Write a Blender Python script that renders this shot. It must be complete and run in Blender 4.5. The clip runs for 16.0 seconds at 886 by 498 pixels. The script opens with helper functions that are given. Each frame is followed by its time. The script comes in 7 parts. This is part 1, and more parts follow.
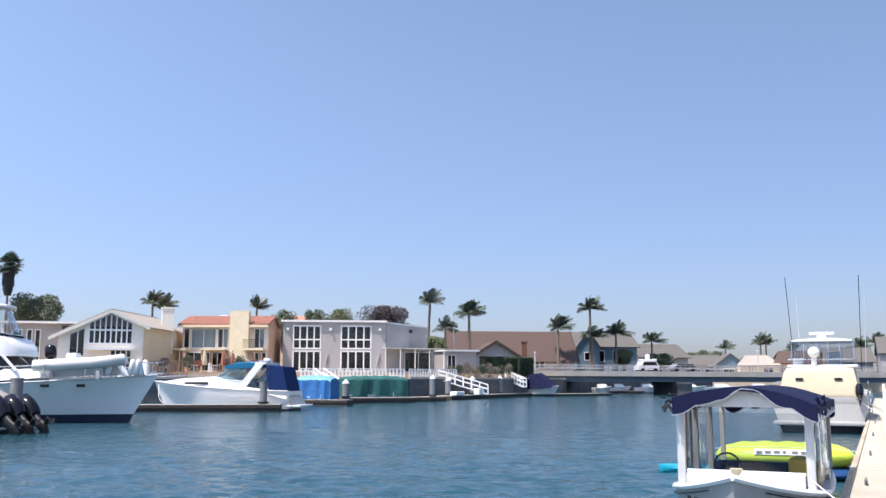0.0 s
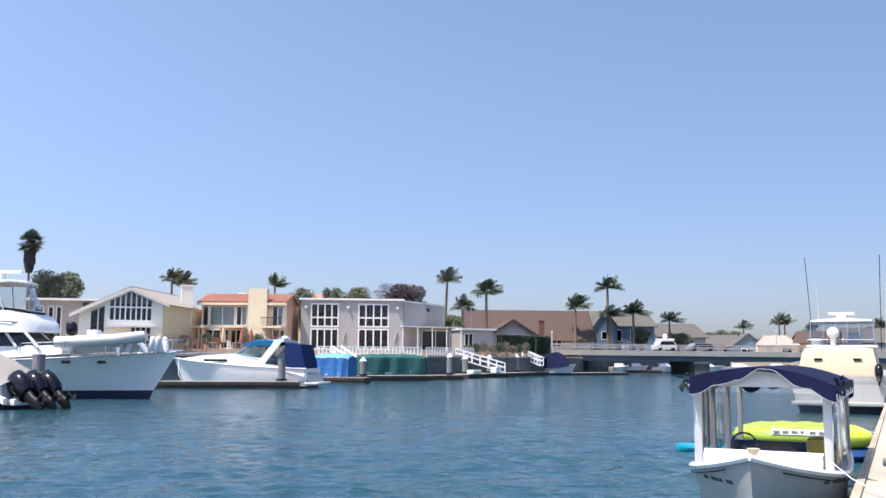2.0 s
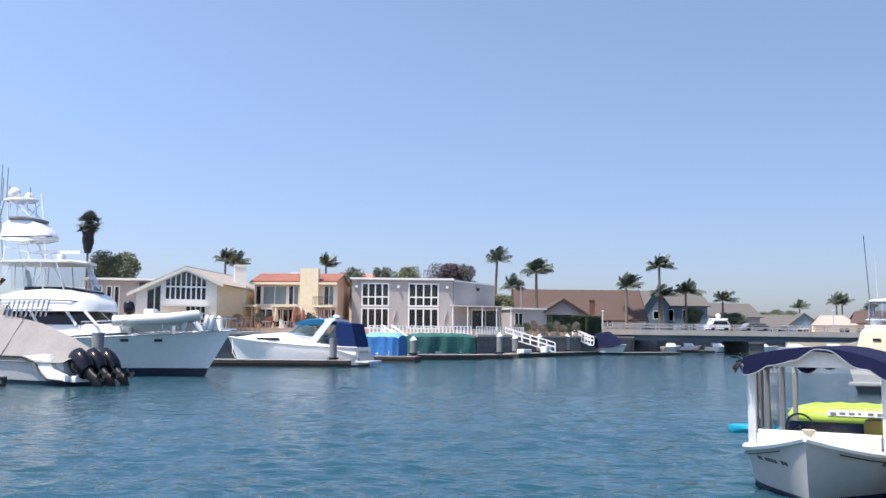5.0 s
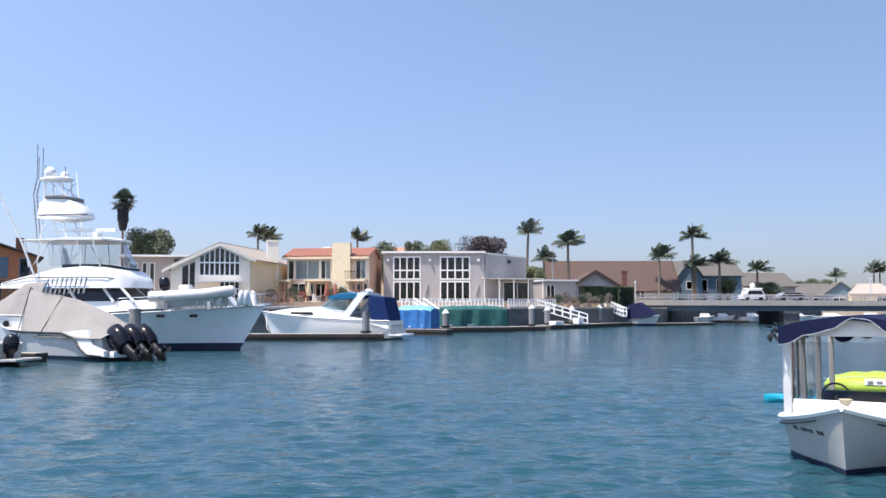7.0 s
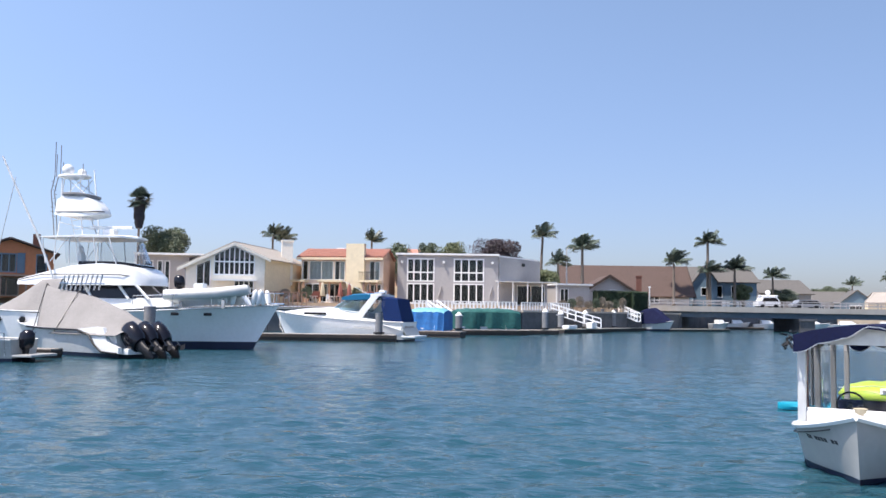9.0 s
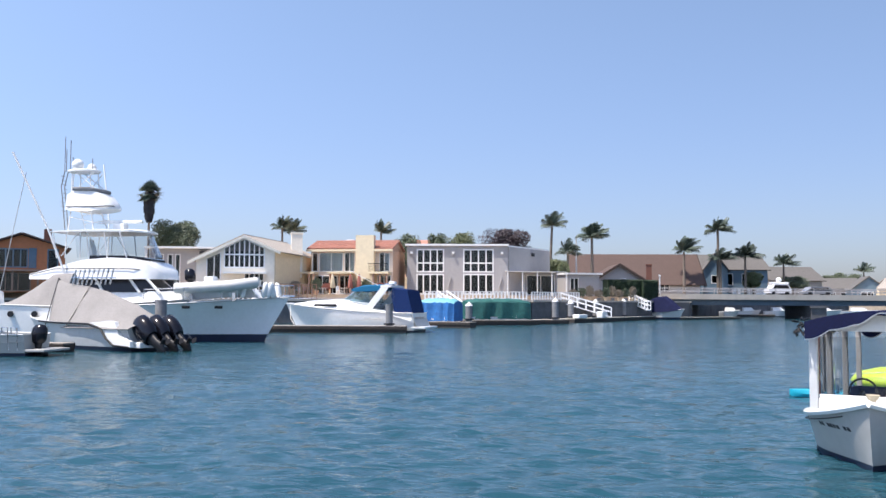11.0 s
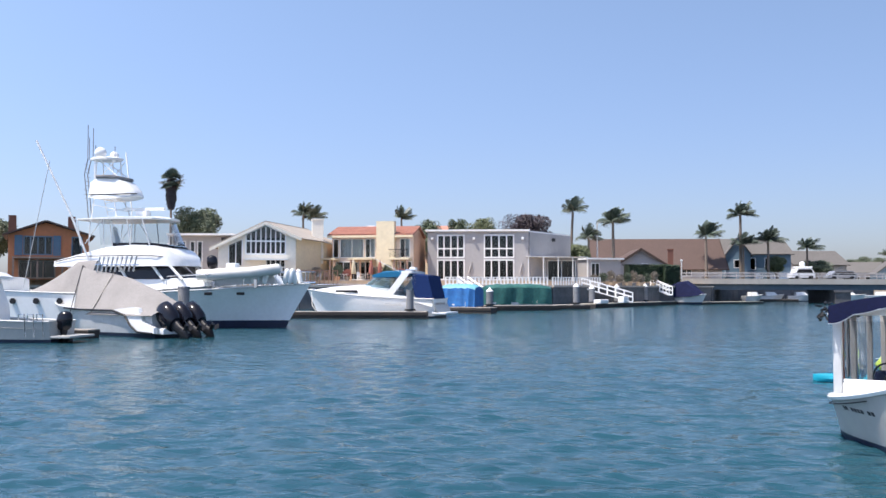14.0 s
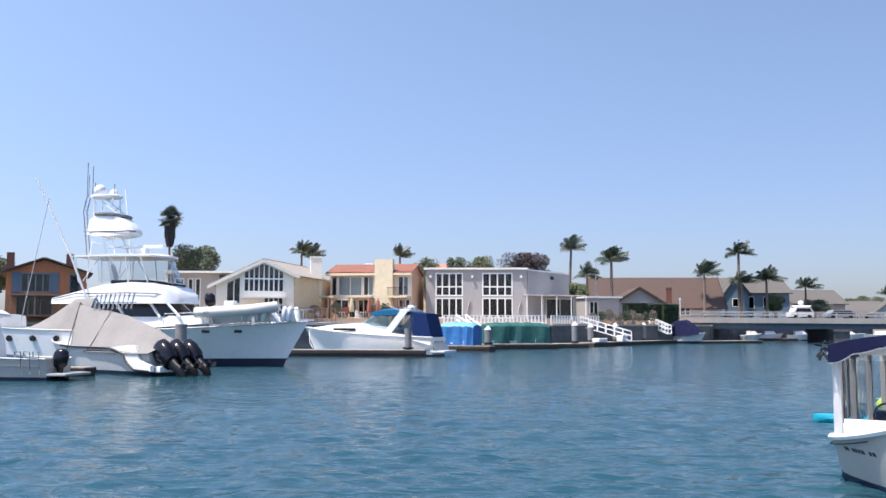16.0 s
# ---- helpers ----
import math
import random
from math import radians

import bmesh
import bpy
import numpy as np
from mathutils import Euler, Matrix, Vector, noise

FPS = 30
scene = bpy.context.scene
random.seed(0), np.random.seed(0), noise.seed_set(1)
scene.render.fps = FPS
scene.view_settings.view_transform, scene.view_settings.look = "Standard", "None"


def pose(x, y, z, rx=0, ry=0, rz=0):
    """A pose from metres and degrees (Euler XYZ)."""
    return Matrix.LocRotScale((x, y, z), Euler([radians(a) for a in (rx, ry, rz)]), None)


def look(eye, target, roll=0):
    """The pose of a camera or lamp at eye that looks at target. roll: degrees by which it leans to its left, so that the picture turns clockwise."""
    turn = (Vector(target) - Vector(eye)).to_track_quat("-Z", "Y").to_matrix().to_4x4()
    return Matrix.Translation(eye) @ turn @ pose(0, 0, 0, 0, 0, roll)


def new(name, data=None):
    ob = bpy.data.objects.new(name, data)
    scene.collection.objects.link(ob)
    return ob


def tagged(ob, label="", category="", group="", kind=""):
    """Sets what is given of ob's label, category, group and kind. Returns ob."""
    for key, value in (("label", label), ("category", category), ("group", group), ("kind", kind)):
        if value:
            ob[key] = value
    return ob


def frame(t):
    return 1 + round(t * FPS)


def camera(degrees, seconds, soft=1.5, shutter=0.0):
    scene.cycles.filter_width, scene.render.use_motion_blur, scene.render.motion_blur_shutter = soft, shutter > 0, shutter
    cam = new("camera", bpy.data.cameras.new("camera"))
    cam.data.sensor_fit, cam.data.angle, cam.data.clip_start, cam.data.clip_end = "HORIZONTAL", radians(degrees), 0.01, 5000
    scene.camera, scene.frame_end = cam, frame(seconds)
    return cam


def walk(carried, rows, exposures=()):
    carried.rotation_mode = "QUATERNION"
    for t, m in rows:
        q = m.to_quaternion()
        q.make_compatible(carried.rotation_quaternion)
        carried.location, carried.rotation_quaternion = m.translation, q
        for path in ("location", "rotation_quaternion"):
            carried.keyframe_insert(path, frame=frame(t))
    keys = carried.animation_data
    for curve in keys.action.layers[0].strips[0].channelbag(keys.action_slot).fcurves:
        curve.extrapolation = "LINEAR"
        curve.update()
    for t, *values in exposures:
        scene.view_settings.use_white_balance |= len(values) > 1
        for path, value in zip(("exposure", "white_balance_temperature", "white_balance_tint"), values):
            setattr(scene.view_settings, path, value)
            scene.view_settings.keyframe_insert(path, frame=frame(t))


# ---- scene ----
# ---- camera: stands at one spot on the floating dock and turns ----
EYE = 2.2
cam = camera(52.03, 16.0, soft=1.5)
TURN = (
    (0.0, -0.006, 8.204, -0.013),
    (0.5, -0.283, 7.661, 0.003),
    (1.0, 0.280, 6.880, -0.169),
    (1.5, 0.493, 6.655, -0.255),
    (2.0, 1.098, 6.858, -0.319),
    (2.5, 1.481, 6.482, -0.428),
    (3.0, 1.532, 6.438, -0.357),
    (3.5, 1.792, 6.434, -0.339),
    (4.0, 2.533, 6.359, -0.421),
    (4.5, 3.393, 6.019, -0.535),
    (5.0, 4.240, 5.542, -0.467),
    (7.5, 6.308, 3.718, 0.142),
    (8.0, 6.419, 3.742, 0.033),
    (8.5, 6.673, 3.930, -0.567),
    (9.0, 7.094, 3.967, -0.770),
    (9.5, 7.507, 3.510, -0.599),
    (12.0, 7.673, 3.211, -0.055),
    (12.5, 7.954, 2.849, -0.112),
    (13.0, 8.315, 2.778, -0.006),
    (13.5, 8.618, 2.458, -0.019),
    (14.0, 8.975, 2.463, 0.024),
    (14.5, 8.768, 4.816, -0.101),
    (15.0, 8.270, 5.443, 0.234),
    (15.5, 8.510, 5.308, -0.079),
    (16.0, 8.875, 4.867, -0.111),
)


def turned(yaw, pitch, roll):
    return pose(0, 0, EYE, 0, 0, yaw) @ pose(0, 0, 0, 90 + pitch) @ pose(0, 0, 0, 0, 0, -roll)


walk(cam, [(t, turned(y, p, r)) for t, y, p, r in TURN], exposures=[(0.0, 0.5, 6500, 15), (16.0, 0.5, 6500, 15)])

# ---- light: clear midday sky, high sun behind the left shoulder ----
SUN_EL, SUN_AZ = 64.0, -126.0      # azimuth clockwise from +y
world = bpy.data.worlds.new("sky")
scene.world = world
world.use_nodes = True
wn = world.node_tree
sky = wn.nodes.new("ShaderNodeTexSky")
sky.sky_type = "NISHITA"
sky.sun_disc = False
sky.sun_elevation = radians(SUN_EL)
sky.sun_rotation = radians(SUN_AZ)
sky.altitude = 0.0
sky.air_density = 1.0
sky.dust_density = 1.2
sky.ozone_density = 2.0
# marine haze: the sky deepens evenly all round towards the horizon
geo = wn.nodes.new("ShaderNodeTexCoord")
sep = wn.nodes.new("ShaderNodeSeparateXYZ")
wn.links.new(geo.outputs["Generated"], sep.inputs[0])
haze = wn.nodes.new("ShaderNodeValToRGB")
haze.color_ramp.interpolation = "EASE"
haze.color_ramp.elements[0].position, haze.color_ramp.elements[1].position = 0.0, 0.42
haze.color_ramp.elements[0].color = (0.635, 0.67, 0.84, 1)
haze.color_ramp.elements[1].color = (1, 1, 1, 1)
wn.links.new(sep.outputs["Z"], haze.inputs[0])
hm = wn.nodes.new("ShaderNodeMix")
hm.data_type, hm.blend_type = "RGBA", "MULTIPLY"
hm.inputs["Factor"].default_value = 1.0
wn.links.new(sky.outputs[0], hm.inputs["A"])
wn.links.new(haze.outputs[0], hm.inputs["B"])
# the hazy sky is brighter all along the sun's side
dot = wn.nodes.new("ShaderNodeVectorMath")
dot.operation = "DOT_PRODUCT"
dot.inputs[1].default_value = (math.sin(radians(SUN_AZ)), math.cos(radians(SUN_AZ)), 0)
wn.links.new(geo.outputs["Generated"], dot.inputs[0])
side = wn.nodes.new("ShaderNodeMath")
side.operation = "MULTIPLY_ADD"
side.inputs[1].default_value, side.inputs[2].default_value = 0.31, 1.17
wn.links.new(dot.outputs["Value"], side.inputs[0])
sm = wn.nodes.new("ShaderNodeMix")
sm.data_type, sm.blend_type = "RGBA", "MULTIPLY"
sm.inputs["Factor"].default_value = 1.0
wn.links.new(hm.outputs["Result"], sm.inputs["A"])
wn.links.new(side.outputs[0], sm.inputs["B"])
wn.links.new(sm.outputs["Result"], wn.nodes["Background"].inputs[0])
wn.nodes["Background"].inputs[1].default_value = 0.14
sun_data = bpy.data.lights.new("sun", "SUN")
sun_data.energy = 5.0
sun_data.angle = radians(0.53)
sun_data.color = (1.0, 0.94, 0.84)
sun = new("sun", sun_data)
sd = Vector((math.sin(radians(SUN_AZ)) * math.cos(radians(SUN_EL)), math.cos(radians(SUN_AZ)) * math.cos(radians(SUN_EL)), math.sin(radians(SUN_EL))))
sun.matrix_world = look(sd * 300, (0, 0, 0))


# ---- materials ----
def material(name, colour, rough=0.6, metal=0.0, vary=0.12, scale=3.0, bump=0.0, bump_scale=40.0, spec=0.5, stain=None, stain_scale=0.6, stain_amount=0.25, coat=0.0, per_object=0.0, stretch=(1, 1, 1)):
    """Two-scale procedural surface: fine grain, broad stains, optional relief."""
    m = bpy.data.materials.new(name)
    m.use_nodes = True
    nt = m.node_tree
    b = nt.nodes["Principled BSDF"]
    b.inputs["Roughness"].default_value = rough
    b.inputs["Metallic"].default_value = metal
    b.inputs["Specular IOR Level"].default_value = spec
    b.inputs["Coat Weight"].default_value = coat
    tc = nt.nodes.new("ShaderNodeTexCoord")
    mp = nt.nodes.new("ShaderNodeMapping")
    mp.inputs["Scale"].default_value = stretch
    nt.links.new(tc.outputs["Object"], mp.inputs[0])
    n1 = nt.nodes.new("ShaderNodeTexNoise")
    n1.inputs["Scale"].default_value = scale
    n1.inputs["Detail"].default_value = 6
    nt.links.new(mp.outputs[0], n1.inputs["Vector"])
    n2 = nt.nodes.new("ShaderNodeTexNoise")
    n2.inputs["Scale"].default_value = stain_scale
    n2.inputs["Detail"].default_value = 5
    nt.links.new(mp.outputs[0], n2.inputs["Vector"])
    c = Vector(colour)
    dark, light = c * (1 - vary), c * (1 + vary)
    r1 = nt.nodes.new("ShaderNodeValToRGB")
    r1.color_ramp.elements[0].position, r1.color_ramp.elements[1].position = 0.3, 0.7
    r1.color_ramp.elements[0].color = (*dark, 1)
    r1.color_ramp.elements[1].color = (*[min(1, q) for q in light], 1)
    nt.links.new(n1.outputs["Fac"], r1.inputs[0])
    st = stain if stain else tuple(c * 0.72)
    r2 = nt.nodes.new("ShaderNodeMapRange")
    r2.inputs["From Min"].default_value, r2.inputs["From Max"].default_value = 0.45, 0.72
    r2.inputs["To Max"].default_value = stain_amount
    nt.links.new(n2.outputs["Fac"], r2.inputs["Value"])
    mix = nt.nodes.new("ShaderNodeMix")
    mix.data_type = "RGBA"
    mix.inputs["B"].default_value = (*st, 1)
    nt.links.new(r2.outputs[0], mix.inputs["Factor"])
    nt.links.new(r1.outputs[0], mix.inputs["A"])
    out = mix.outputs["Result"]
    if per_object:
        oi = nt.nodes.new("ShaderNodeObjectInfo")
        mr = nt.nodes.new("ShaderNodeMapRange")
        mr.inputs["To Min"].default_value, mr.inputs["To Max"].default_value = 1 - per_object, 1 + per_object
        nt.links.new(oi.outputs["Random"], mr.inputs["Value"])
        mu = nt.nodes.new("ShaderNodeMix")
        mu.data_type, mu.blend_type = "RGBA", "MULTIPLY"
        mu.inputs["Factor"].default_value = 1
        nt.links.new(out, mu.inputs["A"])
        nt.links.new(mr.outputs[0], mu.inputs["B"])
        out = mu.outputs["Result"]
    nt.links.new(out, b.inputs["Base Color"])
    rr = nt.nodes.new("ShaderNodeMapRange")
    rr.inputs["To Min"].default_value, rr.inputs["To Max"].default_value = max(0, rough - 0.08), min(1, rough + 0.1)
    nt.links.new(n1.outputs["Fac"], rr.inputs["Value"])
    nt.links.new(rr.outputs[0], b.inputs["Roughness"])
    if bump:
        n3 = nt.nodes.new("ShaderNodeTexNoise")
        n3.inputs["Scale"].default_value = bump_scale
        n3.inputs["Detail"].default_value = 4
        nt.links.new(mp.outputs[0], n3.inputs["Vector"])
        bp = nt.nodes.new("ShaderNodeBump")
        bp.inputs["Strength"].default_value = 0.6
        bp.inputs["Distance"].default_value = bump
        nt.links.new(n3.outputs["Fac"], bp.inputs["Height"])
        nt.links.new(bp.outputs[0], b.inputs["Normal"])
    return m


def glass(name, tint=(0.75, 0.8, 0.82), gloss=0.03, see=0.9, ior=1.5):
    m = bpy.data.materials.new(name)
    m.use_nodes = True
    nt = m.node_tree
    nt.nodes.remove(nt.nodes["Principled BSDF"])
    out = nt.nodes["Material Output"]
    tr = nt.nodes.new("ShaderNodeBsdfTransparent")
    tr.inputs[0].default_value = (*[q * see for q in tint], 1)
    gl = nt.nodes.new("ShaderNodeBsdfGlossy")
    gl.inputs["Roughness"].default_value = gloss
    gl.inputs["Color"].default_value = (0.95, 0.95, 0.95, 1)
    lw = nt.nodes.new("ShaderNodeLayerWeight")
    lw.inputs["Blend"].default_value = 0.5
    pw = nt.nodes.new("ShaderNodeMath")
    pw.operation = "POWER"
    pw.inputs[1].default_value = 5.0
    nt.links.new(lw.outputs["Facing"], pw.inputs[0])
    f0 = ((ior - 1) / (ior + 1)) ** 2
    fr = nt.nodes.new("ShaderNodeMath")
    fr.operation = "MULTIPLY_ADD"
    fr.inputs[1].default_value, fr.inputs[2].default_value = 1 - f0, f0
    nt.links.new(pw.outputs[0], fr.inputs[0])
    mx = nt.nodes.new("ShaderNodeMixShader")
    nt.links.new(fr.outputs[0], mx.inputs[0])
    nt.links.new(tr.outputs[0], mx.inputs[1])
    nt.links.new(gl.outputs[0], mx.inputs[2])
    nt.links.new(mx.outputs[0], out.inputs[0])
    return m


def water_material():
    m = bpy.data.materials.new("harbour_water")
    m.use_nodes = True
    nt = m.node_tree
    b = nt.nodes["Principled BSDF"]
    b.inputs["Roughness"].default_value = 0.12
    b.inputs["IOR"].default_value = 1.33
    tc = nt.nodes.new("ShaderNodeTexCoord")
    n0 = nt.nodes.new("ShaderNodeTexNoise")
    n0.inputs["Scale"].default_value = 0.05
    n0.inputs["Detail"].default_value = 3
    nt.links.new(tc.outputs["Object"], n0.inputs["Vector"])
    rc = nt.nodes.new("ShaderNodeValToRGB")
    rc.color_ramp.elements[0].position, rc.color_ramp.elements[1].position = 0.35, 0.7
    rc.color_ramp.elements[0].color = (0.011, 0.053, 0.073, 1)
    rc.color_ramp.elements[1].color = (0.018, 0.069, 0.094, 1)
    nt.links.new(n0.outputs["Fac"], rc.inputs[0])
    nt.links.new(rc.outputs[0], b.inputs["Base Color"])
    prev = None
    for scale, dist, stretch, ang in ((0.9, 0.12, (0.65, 1.35, 1), 6), (2.3, 0.07, (0.7, 1.35, 1), 14), (5.0, 0.018, (0.8, 1.2, 1), -10)):
        mp = nt.nodes.new("ShaderNodeMapping")
        mp.inputs["Scale"].default_value = stretch
        mp.inputs["Rotation"].default_value = (0, 0, radians(ang))
        nt.links.new(tc.outputs["Object"], mp.inputs[0])
        n = nt.nodes.new("ShaderNodeTexNoise")
        n.inputs["Scale"].default_value = scale
        n.inputs["Detail"].default_value = 2.5
        n.inputs["Distortion"].default_value = 0.4
        nt.links.new(mp.outputs[0], n.inputs["Vector"])
        bp = nt.nodes.new("ShaderNodeBump")
        bp.inputs["Strength"].default_value = 1.0
        bp.inputs["Distance"].default_value = dist
        nt.links.new(n.outputs["Fac"], bp.inputs["Height"])
        if prev:
            nt.links.new(prev.outputs[0], bp.inputs["Normal"])
        prev = bp
    nt.links.new(prev.outputs[0], b.inputs["Normal"])
    return m


WATER = water_material()
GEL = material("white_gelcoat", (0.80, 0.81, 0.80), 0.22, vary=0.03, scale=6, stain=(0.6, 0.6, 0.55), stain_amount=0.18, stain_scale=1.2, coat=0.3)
# worn white gelcoat, darkened further so hull sides carry shade in their colour
GEL_OLD_SHADED = material("weathered_shaded_gelcoat", (0.39, 0.39, 0.375), 0.38, vary=0.05, scale=8, stain=(0.5, 0.5, 0.44), stain_amount=0.4, stain_scale=1.6)
GEL_GREY = material("light_grey_hull", (0.55, 0.56, 0.56), 0.3, vary=0.05, scale=5, stain_amount=0.3)
NAVY_PAINT = material("navy_bottom_paint", (0.012, 0.018, 0.045), 0.45, vary=0.2)
BLACK = material("black_plastic", (0.012, 0.012, 0.014), 0.4, vary=0.2, spec=0.3)
COWL = material("black_engine_cowl", (0.006, 0.006, 0.010), 0.16, vary=0.1, spec=0.35)
STEEL = material("stainless_steel", (0.72, 0.73, 0.75), 0.18, metal=1.0, vary=0.05)
ALLOY = material("white_painted_aluminium", (0.75, 0.76, 0.77), 0.35, vary=0.04)
NAVY_CLOTH = material("navy_canvas", (0.006, 0.009, 0.038), 0.85, vary=0.18, scale=30, bump=0.004, bump_scale=18, spec=0.2, stain=(0.012, 0.016, 0.058), stain_scale=2.5, stain_amount=0.5)
BLUE_CLOTH = material("royal_blue_canvas", (0.006, 0.024, 0.10), 0.8, vary=0.15, scale=20, bump=0.006, bump_scale=8, spec=0.2)
TEAL_CLOTH = material("bright_blue_canvas", (0.012, 0.12, 0.24), 0.8, vary=0.15, scale=20, bump=0.006, spec=0.2)
TARP_BLUE = material("blue_tarpaulin", (0.02, 0.14, 0.38), 0.6, vary=0.18, scale=4, bump=0.03, bump_scale=3, stain=(0.014, 0.085, 0.27), stain_amount=0.6, stain_scale=1.5)
TARP_TEAL = material("pale_teal_tarpaulin", (0.13, 0.36, 0.42), 0.6, vary=0.12, scale=4, bump=0.02, bump_scale=3)
TARP_GREEN = material("green_tarpaulin", (0.014, 0.095, 0.085), 0.65, vary=0.25, scale=4, bump=0.03, bump_scale=3, stain=(0.035, 0.15, 0.125), stain_amount=0.6, stain_scale=1.2)
GREY_CLOTH = material("grey_canvas", (0.255, 0.245, 0.236), 0.9, vary=0.1, scale=14, bump=0.02, bump_scale=2.2, spec=0.15, stain=(0.19, 0.18, 0.172), stain_amount=0.5, stain_scale=0.9)
CREAM_CLOTH = material("cream_canvas", (0.53, 0.46, 0.33), 0.85, vary=0.06, scale=14, bump=0.02, bump_scale=1.5, spec=0.2, stain=(0.44, 0.37, 0.26), stain_amount=0.3)
LIME = material("lime_inflatable_vinyl", (0.52, 0.66, 0.06), 0.35, vary=0.08, scale=5, bump=0.01, bump_scale=4)
VINYL_BLUE = material("blue_inflatable_vinyl", (0.015, 0.06, 0.20), 0.35, vary=0.12, scale=5)
TURQ = material("turquoise_foam", (0.0, 0.30, 0.42), 0.45, vary=0.1, scale=8)
YELLOW = material("yellow_plastic", (0.75, 0.45, 0.02), 0.4, vary=0.08)
VINYL_GREY = material("pale_grey_rubber", (0.62, 0.62, 0.59), 0.5, vary=0.06, stain_amount=0.3)
TEAK = material("weathered_dock_wood", (0.36, 0.32, 0.28), 0.85, vary=0.3, scale=9, bump=0.01, per_object=0.25, stretch=(1, 6, 1))
DOCK_EDGE = material("dark_wet_dock_timber", (0.032, 0.026, 0.023), 0.7, vary=0.35, scale=6, stain=(0.07, 0.045, 0.032), stain_amount=0.6, stain_scale=1.0)
CONCRETE = material("sunlit_dock_concrete", (0.43, 0.40, 0.335), 0.9, vary=0.08, scale=18, bump=0.004, stain=(0.31, 0.275, 0.22), stain_amount=0.5, stain_scale=0.9)
PILE_GREY = material("grey_concrete_pile", (0.20, 0.205, 0.215), 0.85, vary=0.15, scale=8, bump=0.006, stain=(0.11, 0.11, 0.11), stain_amount=0.5, stain_scale=1.4)
PILE_CAP = material("white_pile_cap", (0.74, 0.74, 0.73), 0.5, vary=0.05)
SEAWALL = material("grey_seawall_concrete", (0.12, 0.12, 0.125), 0.9, vary=0.15, scale=2.5, bump=0.02, bump_scale=6, stain=(0.06, 0.056, 0.054), stain_amount=0.6, stain_scale=0.5)
SAND = material("sandy_patio", (0.50, 0.40, 0.29), 0.95, vary=0.12, scale=1.2, bump=0.02, stain=(0.36, 0.27, 0.19), stain_amount=0.4, stain_scale=0.2)
BRIDGE_LIGHT = material("bridge_concrete", (0.42, 0.39, 0.345), 0.9, vary=0.07, scale=1.5, bump=0.01, stain=(0.33, 0.29, 0.24), stain_amount=0.5, stain_scale=0.4, stretch=(1, 1, 0.3))
BRIDGE_BLUE = material("blue_grey_bridge_girder", (0.09, 0.125, 0.165), 0.7, vary=0.1, scale=2, stain_amount=0.4)
ASPHALT = material("asphalt", (0.055, 0.055, 0.057), 0.9, vary=0.2, scale=20)
WHITE_PAINT = material("white_paint", (0.80, 0.80, 0.79), 0.55, vary=0.04, scale=4, stain=(0.62, 0.61, 0.58), stain_amount=0.25)
STUCCO_WHITE = material("cool_white_stucco", (0.375, 0.362, 0.362), 0.9, vary=0.05, scale=3, bump=0.006, stain=(0.32, 0.31, 0.305), stain_amount=0.35, stain_scale=0.35)
STUCCO_GABLE = material("warm_white_stucco", (0.84, 0.78, 0.67), 0.9, vary=0.05, scale=3, bump=0.006, stain_amount=0.2, stain_scale=0.35)
STUCCO_CREAM = material("cream_stucco", (0.74, 0.63, 0.44), 0.9, vary=0.06, scale=3, bump=0.006, stain_amount=0.2, stain_scale=0.35)
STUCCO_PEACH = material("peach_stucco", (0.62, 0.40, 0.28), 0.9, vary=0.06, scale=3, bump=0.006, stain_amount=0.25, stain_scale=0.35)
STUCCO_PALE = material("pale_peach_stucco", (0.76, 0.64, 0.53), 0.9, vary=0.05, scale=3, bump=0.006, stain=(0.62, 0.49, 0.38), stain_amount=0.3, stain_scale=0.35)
STUCCO_ORANGE = material("orange_stucco", (0.52, 0.19, 0.085), 0.9, vary=0.08, scale=3, bump=0.006, stain_amount=0.3, stain_scale=0.4)
SIDING_BLUE = material("blue_grey_siding", (0.115, 0.185, 0.245), 0.7, vary=0.08, scale=4)
SIDING_GREY = material("grey_siding", (0.33, 0.31, 0.29), 0.75, vary=0.1, scale=4)
SHAKE_TAN = material("tan_shingle_roof", (0.35, 0.315, 0.275), 0.9, vary=0.2, scale=5, bump=0.03, bump_scale=10, stretch=(1, 3, 1))
SHAKE_BROWN = material("brown_shingle_roof", (0.088, 0.058, 0.048), 0.9, vary=0.2, scale=5, bump=0.03, bump_scale=10, stretch=(1, 3, 1))
SHAKE_GREY = material("grey_shingle_roof", (0.115, 0.108, 0.10), 0.9, vary=0.2, scale=5, bump=0.03, bump_scale=10)
TILE_RED = material("red_clay_tile", (0.43, 0.20, 0.145), 0.8, vary=0.2, scale=5, bump=0.01, per_object=0.18)
BRICK = material("red_brick", (0.16, 0.07, 0.05), 0.9, vary=0.25, scale=12, bump=0.02)
WOOD_PERGOLA = material("reddish_wood", (0.34, 0.21, 0.155), 0.7, vary=0.2, scale=5)
# near-black: the shade of unlit rooms is put into this colour
ROOM_SHADE = material("painted_room_shade", (0.022, 0.021, 0.024), 0.9, vary=0.2, scale=1.2)
CURTAIN = material("pale_curtain", (0.84, 0.85, 0.84), 0.9, vary=0.12, scale=2, stretch=(5, 5, 0.3))
RED_CLOTH = material("red_canvas", (0.30, 0.11, 0.085), 0.85, vary=0.15, scale=8)
BARK = material("palm_bark", (0.17, 0.14, 0.115), 0.95, vary=0.25, scale=4, bump=0.02, bump_scale=9, stretch=(1, 1, 5))
